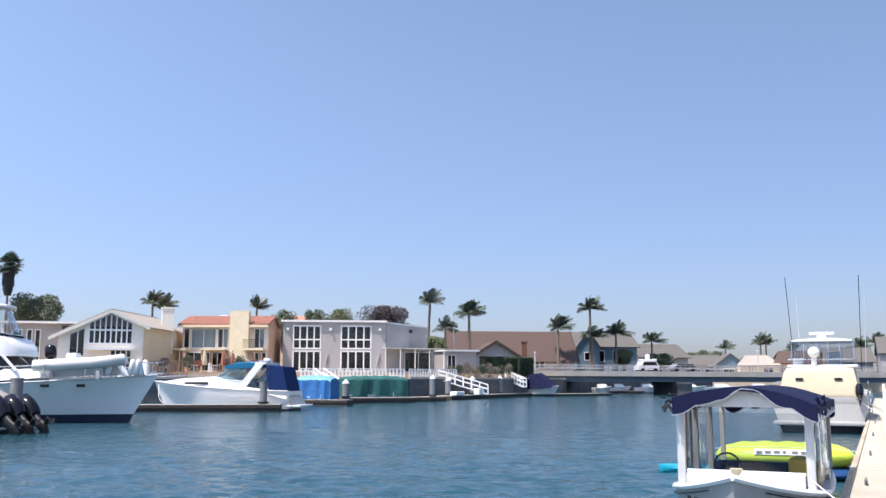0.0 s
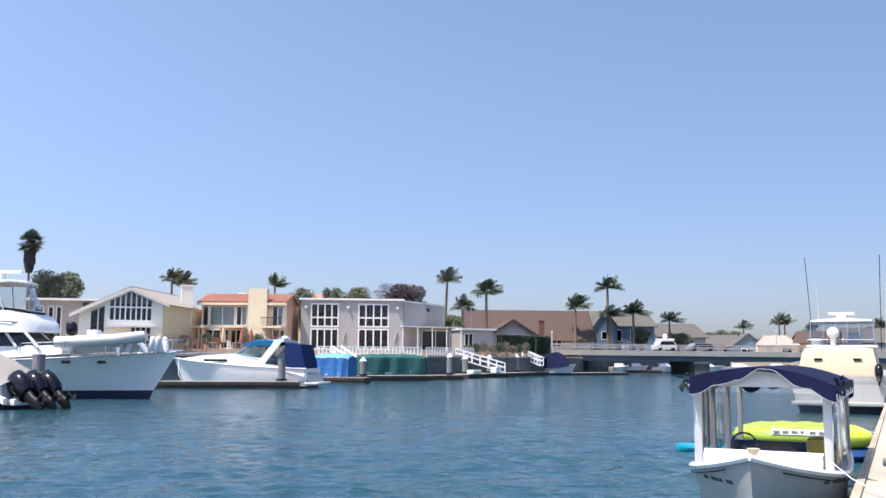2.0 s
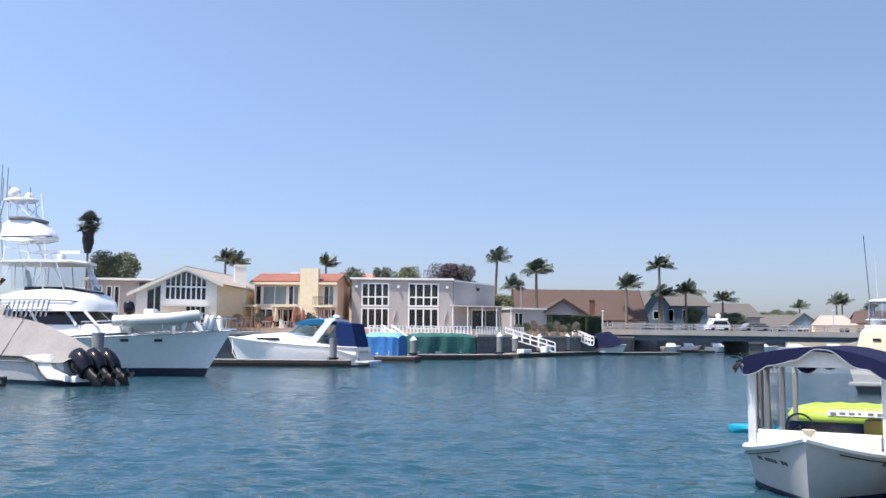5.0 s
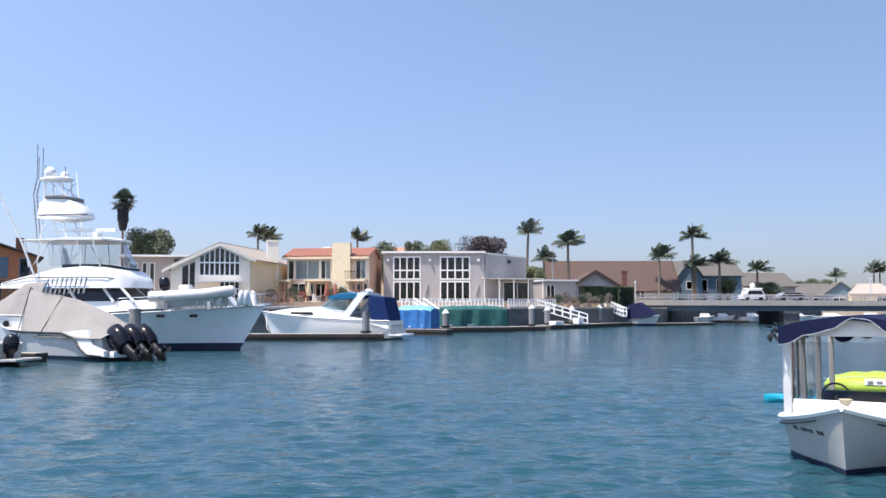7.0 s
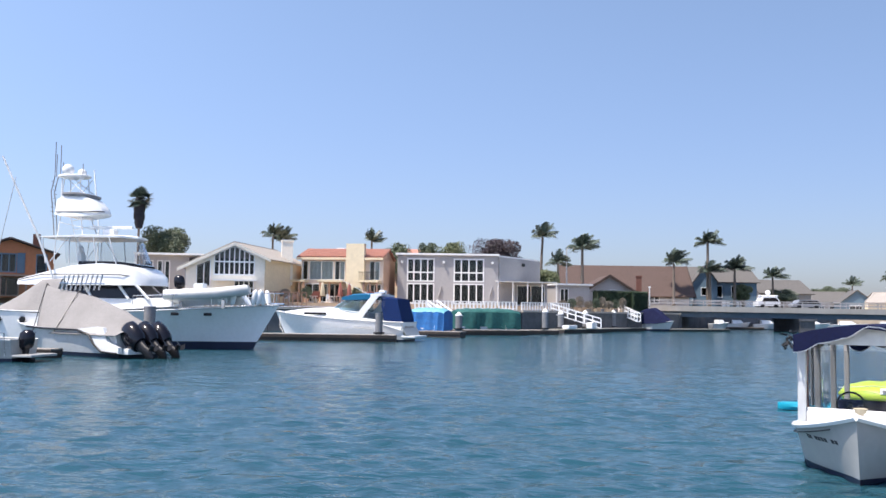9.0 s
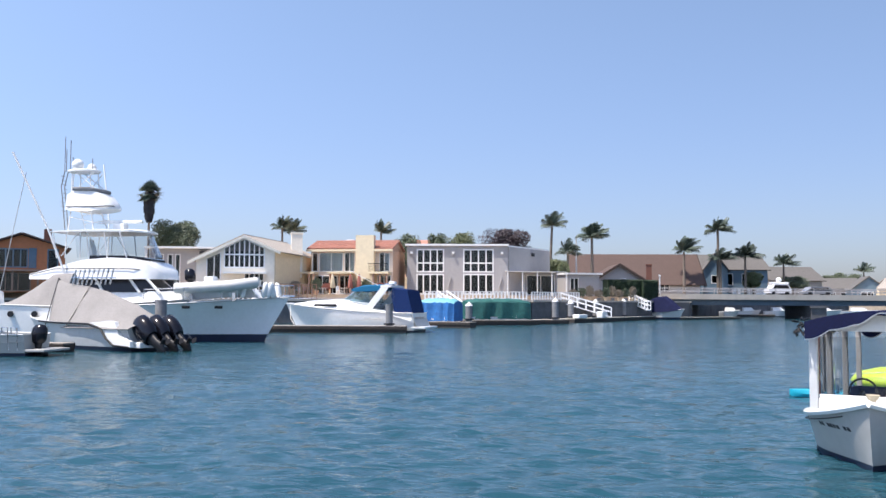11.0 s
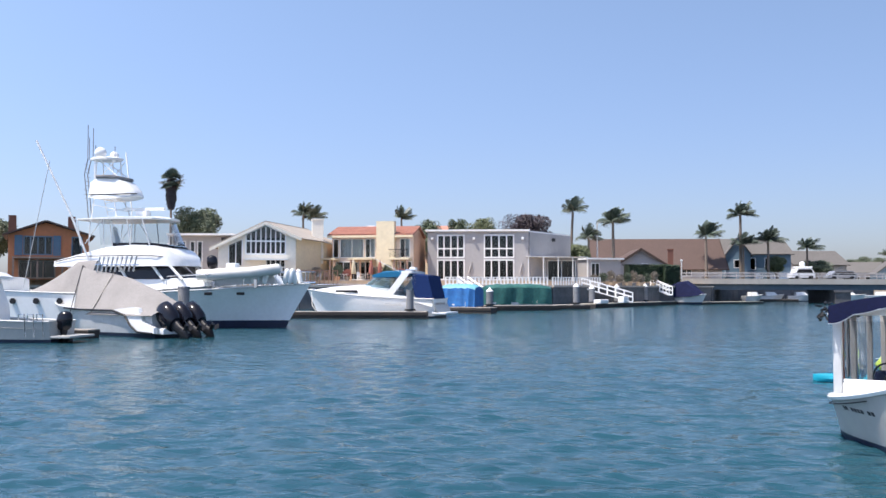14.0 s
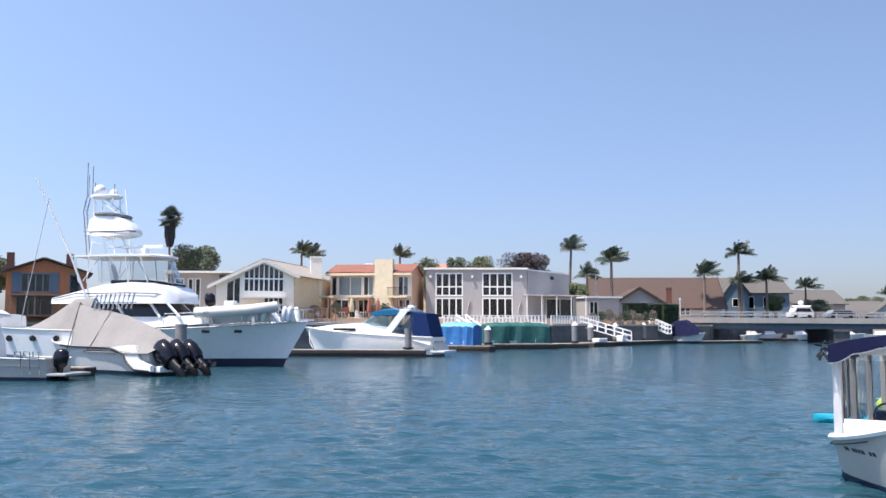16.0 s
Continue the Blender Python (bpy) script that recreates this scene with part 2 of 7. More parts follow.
FROND = material("palm_frond", (0.078, 0.105, 0.082), 0.5, vary=0.35, scale=1.5, stain=(0.075, 0.095, 0.06), stain_amount=0.5, per_object=0.15)
THATCH = material("dead_palm_skirt", (0.04, 0.038, 0.042), 0.95, vary=0.3, scale=2)
LEAF = material("dark_green_leaves", (0.085, 0.108, 0.065), 0.6, vary=0.4, scale=1.2, stain=(0.07, 0.10, 0.035), stain_amount=0.5)
LEAF_LIGHT = material("bright_green_leaves", (0.11, 0.13, 0.06), 0.6, vary=0.35, scale=1.2)
LEAF_PURPLE = material("purple_brown_leaves", (0.045, 0.032, 0.038), 0.6, vary=0.35, scale=1.2)
HEDGE = material("clipped_hedge", (0.022, 0.045, 0.02), 0.7, vary=0.4, scale=2)
GLASS = glass("window_glass")
CLEAR = glass("clear_vinyl", (0.90, 0.92, 0.93), 0.06, 0.92, 1.4)
GREY_VINYL = glass("grey_tinted_vinyl", (0.74, 0.76, 0.79), 0.08, 0.9)
SMOKED_BOAT = material("smoked_boat_glass_dark", (0.014, 0.013, 0.016), 0.08, vary=0.1, spec=0.35)
TINTED = glass("tinted_windscreen", (0.55, 0.72, 0.76), 0.02, 0.85)
CONCRETE_CLOTH = material("pale_grey_canvas", (0.70, 0.69, 0.66), 0.9, vary=0.06, scale=10)
RUB = material("bleached_rub_timber", (0.42, 0.37, 0.29), 0.85, vary=0.2, scale=6, bump=0.006, stain=(0.22, 0.18, 0.14), stain_amount=0.6, stretch=(0.4, 3, 3))
BARGE = material("dark_brown_trim", (0.05, 0.032, 0.025), 0.7, vary=0.2)
DRY = material("dry_grass_leaves", (0.22, 0.185, 0.14), 0.8, vary=0.3)
ROPE = material("white_rope", (0.7, 0.68, 0.62), 0.9, vary=0.1)
PRINT = material("dark_lettering", (0.03, 0.03, 0.035), 0.6, vary=0.1)


# ---- mesh helpers ----
def part(name, bm, mat, parent, label="", kind="", m=None):
    """Link a bmesh as one mesh object under a thing or a part."""
    me = bpy.data.meshes.new(name)
    bm.normal_update()
    bm.to_mesh(me)
    bm.free()
    me.materials.append(mat)
    ob = new(name, me)
    ob.parent = parent
    if m is not None:
        ob.matrix_basis = m
    return tagged(ob, label, kind=kind)


def thing(name, m, label, category, group="", kind=""):
    ob = new(name)
    ob.empty_display_size = 0.3
    ob.matrix_basis = m
    return tagged(ob, label, category, group, kind)


def solo(name, bm, mat, m, label, category, group="", kind=""):
    ob = part(name, bm, mat, None)
    ob.matrix_basis = m
    return tagged(ob, label, category, group, kind)


def smooth(ob, angle=40):
    me = ob.data
    me.shade_smooth()
    me.set_sharp_from_angle(angle=radians(angle))
    return ob


def BM():
    return bmesh.new()


def box(bm, x0, x1, y0, y1, z0, z1, m=None, bevel=0.0):
    vs = [bm.verts.new((x, y, z)) for z in (z0, z1) for y in (y0, y1) for x in (x0, x1)]
    fs = [bm.faces.new([vs[i] for i in q]) for q in ((0, 2, 3, 1), (4, 5, 7, 6), (0, 1, 5, 4), (2, 6, 7, 3), (0, 4, 6, 2), (1, 3, 7, 5))]
    if bevel:
        r = bmesh.ops.bevel(bm, geom=list({e for f in fs for e in f.edges}), offset=bevel, segments=2, profile=0.6, affect="EDGES")
        vs = list({v for f in r["faces"] for v in f.verts} | {v for v in vs if v.is_valid})
    if m is not None:
        bmesh.ops.transform(bm, matrix=m, verts=vs)
    return bm


def tube(bm, pts, r, seg=8, r2=None, cap=True):
    """A round bar along a line of points, radius r (to r2 at its end)."""
    pts = [Vector(p) for p in pts]
    n = len(pts)
    rings = []
    for i, p in enumerate(pts):
        d = (pts[min(i + 1, n - 1)] - pts[max(i - 1, 0)]).normalized()
        a = d.orthogonal().normalized() if abs(d.z) > 0.95 else d.cross(Vector((0, 0, 1))).normalized()
        b = d.cross(a)
        rr = r if r2 is None else r + (r2 - r) * i / (n - 1)
        rings.append([bm.verts.new(p + (a * math.cos(k * 2 * math.pi / seg) + b * math.sin(k * 2 * math.pi / seg)) * rr) for k in range(seg)])
    for u, v in zip(rings, rings[1:]):
        for k in range(seg):
            bm.faces.new((u[k], u[(k + 1) % seg], v[(k + 1) % seg], v[k]))
    if cap:
        bm.faces.new(rings[0][::-1])
        bm.faces.new(rings[-1])
    return bm


def loft(bm, rows, closed=False, cap=False):
    """Skin rows of points; closed joins each row's ends."""
    vs = [[bm.verts.new(p) for p in row] for row in rows]
    n = len(vs[0])
    for a, b in zip(vs, vs[1:]):
        for k in range(n if closed else n - 1):
            q = (a[k], a[(k + 1) % n], b[(k + 1) % n], b[k])
            bm.faces.new(q)
    if cap:
        bm.faces.new(vs[0][::-1])
        bm.faces.new(vs[-1])
    return bm


def prism(bm, poly, z0, z1):
    lo = [bm.verts.new((x, y, z0)) for x, y in poly]
    hi = [bm.verts.new((x, y, z1)) for x, y in poly]
    n = len(poly)
    bm.faces.new(lo[::-1])
    bm.faces.new(hi)
    for i in range(n):
        bm.faces.new((lo[i], lo[(i + 1) % n], hi[(i + 1) % n], hi[i]))
    return bm


def extrude_xz(bm, poly, y0, y1):
    """A polygon in the x-z plane, given depth along y."""
    a = [bm.verts.new((x, y0, z)) for x, z in poly]
    b = [bm.verts.new((x, y1, z)) for x, z in poly]
    n = len(poly)
    bm.faces.new(a)
    bm.faces.new(b[::-1])
    for i in range(n):
        bm.faces.new((a[(i + 1) % n], a[i], b[i], b[(i + 1) % n]))
    return bm


def thick(bm, t):
    """Give an open skin its thickness."""
    bmesh.ops.recalc_face_normals(bm, faces=bm.faces[:])
    bmesh.ops.solidify(bm, geom=bm.faces[:], thickness=t)
    return bm


def polar(az, d):
    return Vector((d * math.sin(radians(az)), d * math.cos(radians(az)), 0))


def facing(p, q, z=0.0):
    """Frame whose x runs from p to q and whose y runs away behind."""
    return pose(p[0], p[1], z, 0, 0, math.degrees(math.atan2(q[1] - p[1], q[0] - p[0])))


# ---- water: one sheet to the horizon, with real ripples near the dock ----
def build_water():
    angles = [radians(a) for a in np.concatenate([np.arange(-50, 50, 0.28), np.arange(50, 310, 6.5)])]
    radii = [0.5, 2.0] + list(3.0 * 1.0108 ** np.arange(0, 375)) + [300, 500, 900, 1600, 3000]
    A, R = np.meshgrid(np.array(angles), np.array(radii))
    X, Y = R * np.sin(A), R * np.cos(A)
    Z = np.zeros_like(X)
    rng = np.random.RandomState(3)
    for k in range(46):
        lam = 0.24 * 1.032 ** k
        th = rng.normal(0.15, 0.5) + math.pi / 2
        ph = rng.uniform(0, 6.28)
        amp = 0.0066 * lam
        fade = np.clip((lam / (R * 0.0108 * 3.0)), 0, 1) ** 2
        Z += amp * fade * np.sin((X * math.cos(th) + Y * math.sin(th)) * 2 * math.pi / lam + ph)
    Z -= 0.02
    n, na = len(radii), len(angles)
    verts = np.stack([X, Y, Z], -1).reshape(-1, 3)
    i, j = np.meshgrid(np.arange(n - 1), np.arange(na), indexing="ij")
    j2 = (j + 1) % na
    faces = np.stack([i * na + j, (i + 1) * na + j, (i + 1) * na + j2, i * na + j2], -1).reshape(-1, 4)
    me = bpy.data.meshes.new("water")
    me.from_pydata(verts.tolist(), [], faces.tolist())
    me.shade_smooth()
    me.materials.append(WATER)
    tagged(new("water", me), "rippled blue-green harbour water", "water", kind="structure")


build_water()

# ---- land behind the seawall ----
GROUND = 3.05
QUAY = 2.4
SHORE = [(-150, 62), (-95, 70), (-62, 77), (-44, 86), (-30, 92.5), (-16, 99.5), (-4, 104), (2, 110), (9, 121), (12.5, 127.5), (17, 131.5)]
bm = BM()
prism(bm, SHORE + [(20, 143.5), (24, 152.5), (33, 156.5), (42, 163), (52, 178), (60, 210), (40, 600), (-400, 600), (-400, 62)], -1.5, QUAY)
solo("ground", bm, SAND, pose(0, 0, 0), "sandy paved yards behind the seawall", "ground", kind="structure")
wall_line = thing("seawall", pose(0, 0, 0), "grey weathered concrete seawall with a coping", "seawall", kind="structure")
BEHIND = [(17, 131.5), (20, 143.5), (24, 152.5), (33, 156.5), (42, 163), (52, 178)]
for (ax, ay), (bx, by) in list(zip(SHORE, SHORE[1:])) + list(zip(BEHIND, BEHIND[1:])):
    L = math.hypot(bx - ax, by - ay)
    m = facing((ax, ay), (bx, by))
    n = max(1, round(L / 4.0))
    for k in range(n):
        bm = BM()
        box(bm, k * L / n + 0.02, (k + 1) * L / n - 0.02, -0.35, -0.02, -1.5, QUAY - 0.12)
        part("panel", bm, SEAWALL, wall_line, m=m)
    bm = BM()
    box(bm, 0.02, L - 0.02, -0.5, 0.25, QUAY - 0.12, QUAY + 0.1)
    part("coping", bm, BRIDGE_LIGHT, wall_line, m=m)

# raised house terrace behind the seawall, with a low garden wall at its back
bm = BM()
prism(bm, [(x - 1.6, y + 3.2) for x, y in SHORE[:-3]] + [(8.5, 123.5), (11.5, 129.5), (19, 146.5), (22.5, 153.6), (33, 158.2), (41, 165), (50, 180), (56, 212), (38, 590), (-390, 590), (-390, 66)], 1.0, GROUND)
solo("terrace", bm, SAND, pose(0, 0, 0), "raised sandy house terrace", "terrace", kind="structure")
bm = BM()
p, q = polar(-30, 121), polar(-8, 126)
box(bm, 0, (q - p).length, 0, 0.2, 0, 2.6)
solo("garden_wall", bm, STUCCO_CREAM, facing(p, q, GROUND), "cream garden wall behind the houses", "wall", kind="structure")

# far bank beyond the bridge and the right bank behind the dock
bm = BM()
prism(bm, [(52, 185), (150, 165), (420, 190), (420, 600), (60, 600), (40, 300)], -1.5, 2.3)
solo("far_bank", bm, SAND, pose(0, 0, 0), "low far bank with houses", "ground", kind="structure")
bm = BM()
prism(bm, [(26, 10), (34, 30), (80, 120), (88, 150), (300, 160), (300, -80), (26, -80)], -1.5, 2.9)
solo("right_bank", bm, SAND, pose(0, 0, 0), "low bank behind the floating dock", "ground", kind="structure")


# ---- houses ----
def wall_with_openings(bm, w, h, openings, t=0.2, y=0.0):
    """One connected wall in the x-z plane with real holes (x0, x1, z0, z1)."""
    xs = sorted({0.0, w} | {q for o in openings for q in o[:2]})
    zs = sorted({0.0, h} | {q for o in openings for q in o[2:4]})
    verts = {}

    def v(i, k, back):
        if (i, k, back) not in verts:
            verts[i, k, back] = bm.verts.new((xs[i], y + t * back, zs[k]))
        return verts[i, k, back]

    def solid(i, k):
        if not (0 <= i < len(xs) - 1 and 0 <= k < len(zs) - 1):
            return False
        cx, cz = (xs[i] + xs[i + 1]) / 2, (zs[k] + zs[k + 1]) / 2
        return not any(o[0] < cx < o[1] and o[2] < cz < o[3] for o in openings)

    for i in range(len(xs) - 1):
        for k in range(len(zs) - 1):
            if not solid(i, k):
                continue
            ring = ((i, k), (i + 1, k), (i + 1, k + 1), (i, k + 1))
            bm.faces.new([v(p, q, 0) for p, q in ring])
            bm.faces.new([v(p, q, 1) for p, q in ring[::-1]])
            for (di, dk), (p, q) in zip(((0, -1), (1, 0), (0, 1), (-1, 0)), zip(ring, ring[1:] + ring[:1])):
                if not solid(i + di, k + dk):
                    bm.faces.new([v(*p, 0), v(*p, 1), v(*q, 1), v(*q, 0)])
    return bm


def window(house, x0, x1, z0, z1, nx=1, rows=(0.5,), y=0.0, frame_mat=None, fw=0.09, name="window", curtain=None, m=None):
    """A framed window set in an opening: outer frame, mullions, one pane a cell."""
    fm = frame_mat or WHITE_PAINT
    cuts = [z0] + [z0 + (z1 - z0) * r for r in rows if 0 < r < 1] + [z1]
    bm = BM()
    ring = lambda e, yy: [(x0 + e, yy, z0 + e), (x1 - e, yy, z0 + e), (x1 - e, yy, z1 - e), (x0 + e, yy, z1 - e)]
    rings = [ring(0, y - 0.05), ring(fw, y - 0.05), ring(fw, y + 0.1), ring(0, y + 0.1), ring(0, y - 0.05)]
    loft(bm, rings, closed=True)
    bmesh.ops.remove_doubles(bm, verts=bm.verts[:], dist=0.001)
    bmesh.ops.recalc_face_normals(bm, faces=bm.faces[:])
    win = part(name, bm, fm, house, m=m)
    wx = (x1 - x0) / nx
    for k in range(1, nx):
        bm = BM()
        box(bm, x0 + k * wx - fw / 2, x0 + k * wx + fw / 2, y - 0.045, y + 0.095, z0 + fw, z1 - fw)
        part("mullion", bm, fm, win)
    for z in cuts[1:-1]:
        bm = BM()
        box(bm, x0 + fw, x1 - fw, y - 0.04, y + 0.09, z - fw / 2, z + fw / 2)
        part("transom", bm, fm, win)
    for k in range(nx):
        for a, b in zip(cuts, cuts[1:]):
            bm = BM()
            box(bm, x0 + k * wx + 0.01, x0 + (k + 1) * wx - 0.01, y + 0.02, y + 0.035, a + 0.01, b - 0.01)
            part("pane", bm, GLASS, win)
    bm = BM()
    if curtain:
        n = 24
        pts = [(x0 + (x1 - x0) * i / n, y + 0.16 + 0.04 * math.sin(i * 2.1)) for i in range(n + 1)]
        a, b = curtain
        seg = [p for i, p in enumerate(pts) if a <= i / n <= b]
        loft(bm, [[(px, py, z0) for px, py in seg], [(px, py, z1) for px, py in seg]])
        part("curtain", bm, CURTAIN, win)
    else:
        bm.free()
    return win


def shell(house, w, d, h, mat, openings=(), t=0.2, side=None, name="wall"):
    """Four walls (front with openings); near-black sheets inside paint the rooms' shade."""
    bm = BM()
    wall_with_openings(bm, w, h, list(openings), t)
    part("front_wall", bm, mat, house)
    bm = BM()
    box(bm, 0, t, t, d, 0, h)
    part("side_wall", bm, side or mat, house)
    bm = BM()
    box(bm, w - t, w, t, d, 0, h)
    part("side_wall", bm, side or mat, house)
    bm = BM()
    box(bm, t, w - t, d - t, d, 0, h)
    part("back_wall", bm, mat, house)
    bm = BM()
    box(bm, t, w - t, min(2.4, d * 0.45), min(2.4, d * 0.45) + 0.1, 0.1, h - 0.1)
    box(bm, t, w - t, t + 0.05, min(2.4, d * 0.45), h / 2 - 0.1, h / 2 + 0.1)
    part("room", bm, ROOM_SHADE, house)


def flat_white_house():
    """Two-storey flat-roofed house with two stacks of large white windows."""
    A, B, C = polar(-9.95, 110), polar(-3.6, 110), polar(-1.05, 120)
    H = 6.0
    h = thing("house", facing(A, B, GROUND), "pale grey two-storey flat-roofed house with large white-framed windows", "house")
    inv = h.matrix_basis.inverted()
    w = (B - A).length
    c = inv @ Vector((C.x, C.y, GROUND))
    tall = [(1.15, 4.5, 2.78, 5.62), (6.8, 10.5, 2.78, 5.62)]
    doors = [(1.15, 4.5, 0.1, 2.6), (6.8, 10.5, 0.1, 2.6)]
    bm = BM()
    wall_with_openings(bm, w, H, tall + doors)
    part("front_wall", bm, STUCCO_WHITE, h)
    bm = BM()
    loft(bm, [[(w, 0.2, 0), (c.x, c.y, 0)], [(w, 0.2, H - 0.1), (c.x, c.y, H - 0.1)]])
    thick(bm, 0.2)
    part("side_wall", bm, STUCCO_WHITE, h)
    bm = BM()
    loft(bm, [[(0, 0.2, 0), (0, c.y, 0), (c.x, c.y, 0)], [(0, 0.2, H), (0, c.y, H), (c.x, c.y, H)]])
    thick(bm, 0.2)
    part("back_wall", bm, STUCCO_WHITE, h)
    bm = BM()
    prism(bm, [(0.0, 0.25), (w, 0.25), (c.x, c.y), (0, c.y)], H - 0.3, H - 0.05)
    part("roof", bm, STUCCO_WHITE, h, "flat roof")
    bm = BM()
    box(bm, -0.25, w + 0.15, -0.35, 0.3, H, H + 0.22)
    box(bm, -0.25, 0.2, 0.3, c.y, H, H + 0.22)
    part("fascia", bm, WHITE_PAINT, h, "white roof edge")
    bm = BM()
    loft(bm, [[(w + 0.1, 0.3, H - 0.12), (c.x, c.y, H - 0.12)], [(w + 0.1, 0.3, H + 0.1), (c.x, c.y, H + 0.1)]])
    thick(bm, 0.25)
    part("fascia", bm, WHITE_PAINT, h)
    # back sheet and floor slab, coloured as dark as an unlit room
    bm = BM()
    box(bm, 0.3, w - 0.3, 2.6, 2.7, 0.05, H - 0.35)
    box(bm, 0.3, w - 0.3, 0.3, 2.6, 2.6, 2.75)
    part("room", bm, ROOM_SHADE, h)
    for x0, x1, z0, z1 in tall:
        window(h, x0, x1, z0, z1, 4, (0.4,), fw=0.16)
    for x0, x1, z0, z1 in doors:
        window(h, x0, x1, z0, z1, 4, (), fw=0.15, name="glass_door")
    # wall lamps, a vent, downpipes
    for x in (0.55, 5.6, 11.5):
        bm = BM()
        box(bm, x - 0.14, x + 0.14, -0.35, 0.0, 5.0, 5.28, bevel=0.04)
        part("wall_lamp", bm, WHITE_PAINT, h)
    for x in (5.0, 11.15):
        bm = BM()
        tube(bm, [(x, -0.12, 1.0), (x + 0.25, -0.12, 1.9), (x + 0.3, -0.1, 2.2)], 0.09)
        part("awning_arm", bm, STUCCO_WHITE, h)
    mid = Vector((w, 0.2, 0)).lerp(c, 0.55)
    dr = (c - Vector((w, 0.2, 0))).normalized()
    bm = BM()
    box(bm, -0.35, 0.35, -0.06, 0.02, -0.2, 0.2)
    part("vent", bm, BLACK, h, m=Matrix.Translation((mid.x + 0.25, mid.y - 0.25, 5.2)) @ Matrix.Rotation(math.atan2(dr.y, dr.x), 4, "Z"))
    # glazed porch along the side and the low annex
    P, Q = polar(-3.55, 109.5), polar(0.1, 112.5)
    p = thing("porch", facing(P, Q, GROUND), "open white-posted patio cover beside the grey house", "patio cover")
    pw = (Q - P).length
    bm = BM()
    box(bm, -0.2, pw, 0, 3.2, 2.9, 2.97)
    part("roof", bm, WHITE_PAINT, p)
    for k in range(5):
        bm = BM()
        box(bm, k * pw / 4 - 0.1, k * pw / 4, 0.02, 0.12, 0, 2.9)
        part("post", bm, WHITE_PAINT, p)
    bm = BM()
    wall_with_openings(bm, pw, 2.86, [(0.3, 3.3, 0.1, 2.6), (3.6, pw - 0.3, 0.1, 2.6)], y=3.0)
    part("back_wall", bm, STUCCO_WHITE, p, "shaded pale wall")
    bm = BM()
    box(bm, 0, pw, 3.6, 3.7, 0, 2.8)
    part("room", bm, ROOM_SHADE, p)
    for a, b, z in ((0.3, 3.3, 2.6), (3.6, pw - 0.3, 2.6)):
        window(p, a, b, 0.1, z, 2, (), y=3.05, fw=0.08, name="glass_door")
    P, Q = polar(0.15, 116), polar(2.1, 118)
    a = thing("annex", facing(P, Q, GROUND), "low pale flat-roofed annex with dark glass doors", "annex")
    aw = (Q - P).length
    op = [(0.3, 1.5, 0.1, 2.3)]
    shell(a, aw, 5, 2.75, STUCCO_WHITE, op)
    window(a, *op[0], 2, (), fw=0.07, name="glass_door")
    bm = BM()
    box(bm, -0.2, aw + 0.3, -0.4, 5, 2.75, 2.95)
    part("roof", bm, WHITE_PAINT, a)


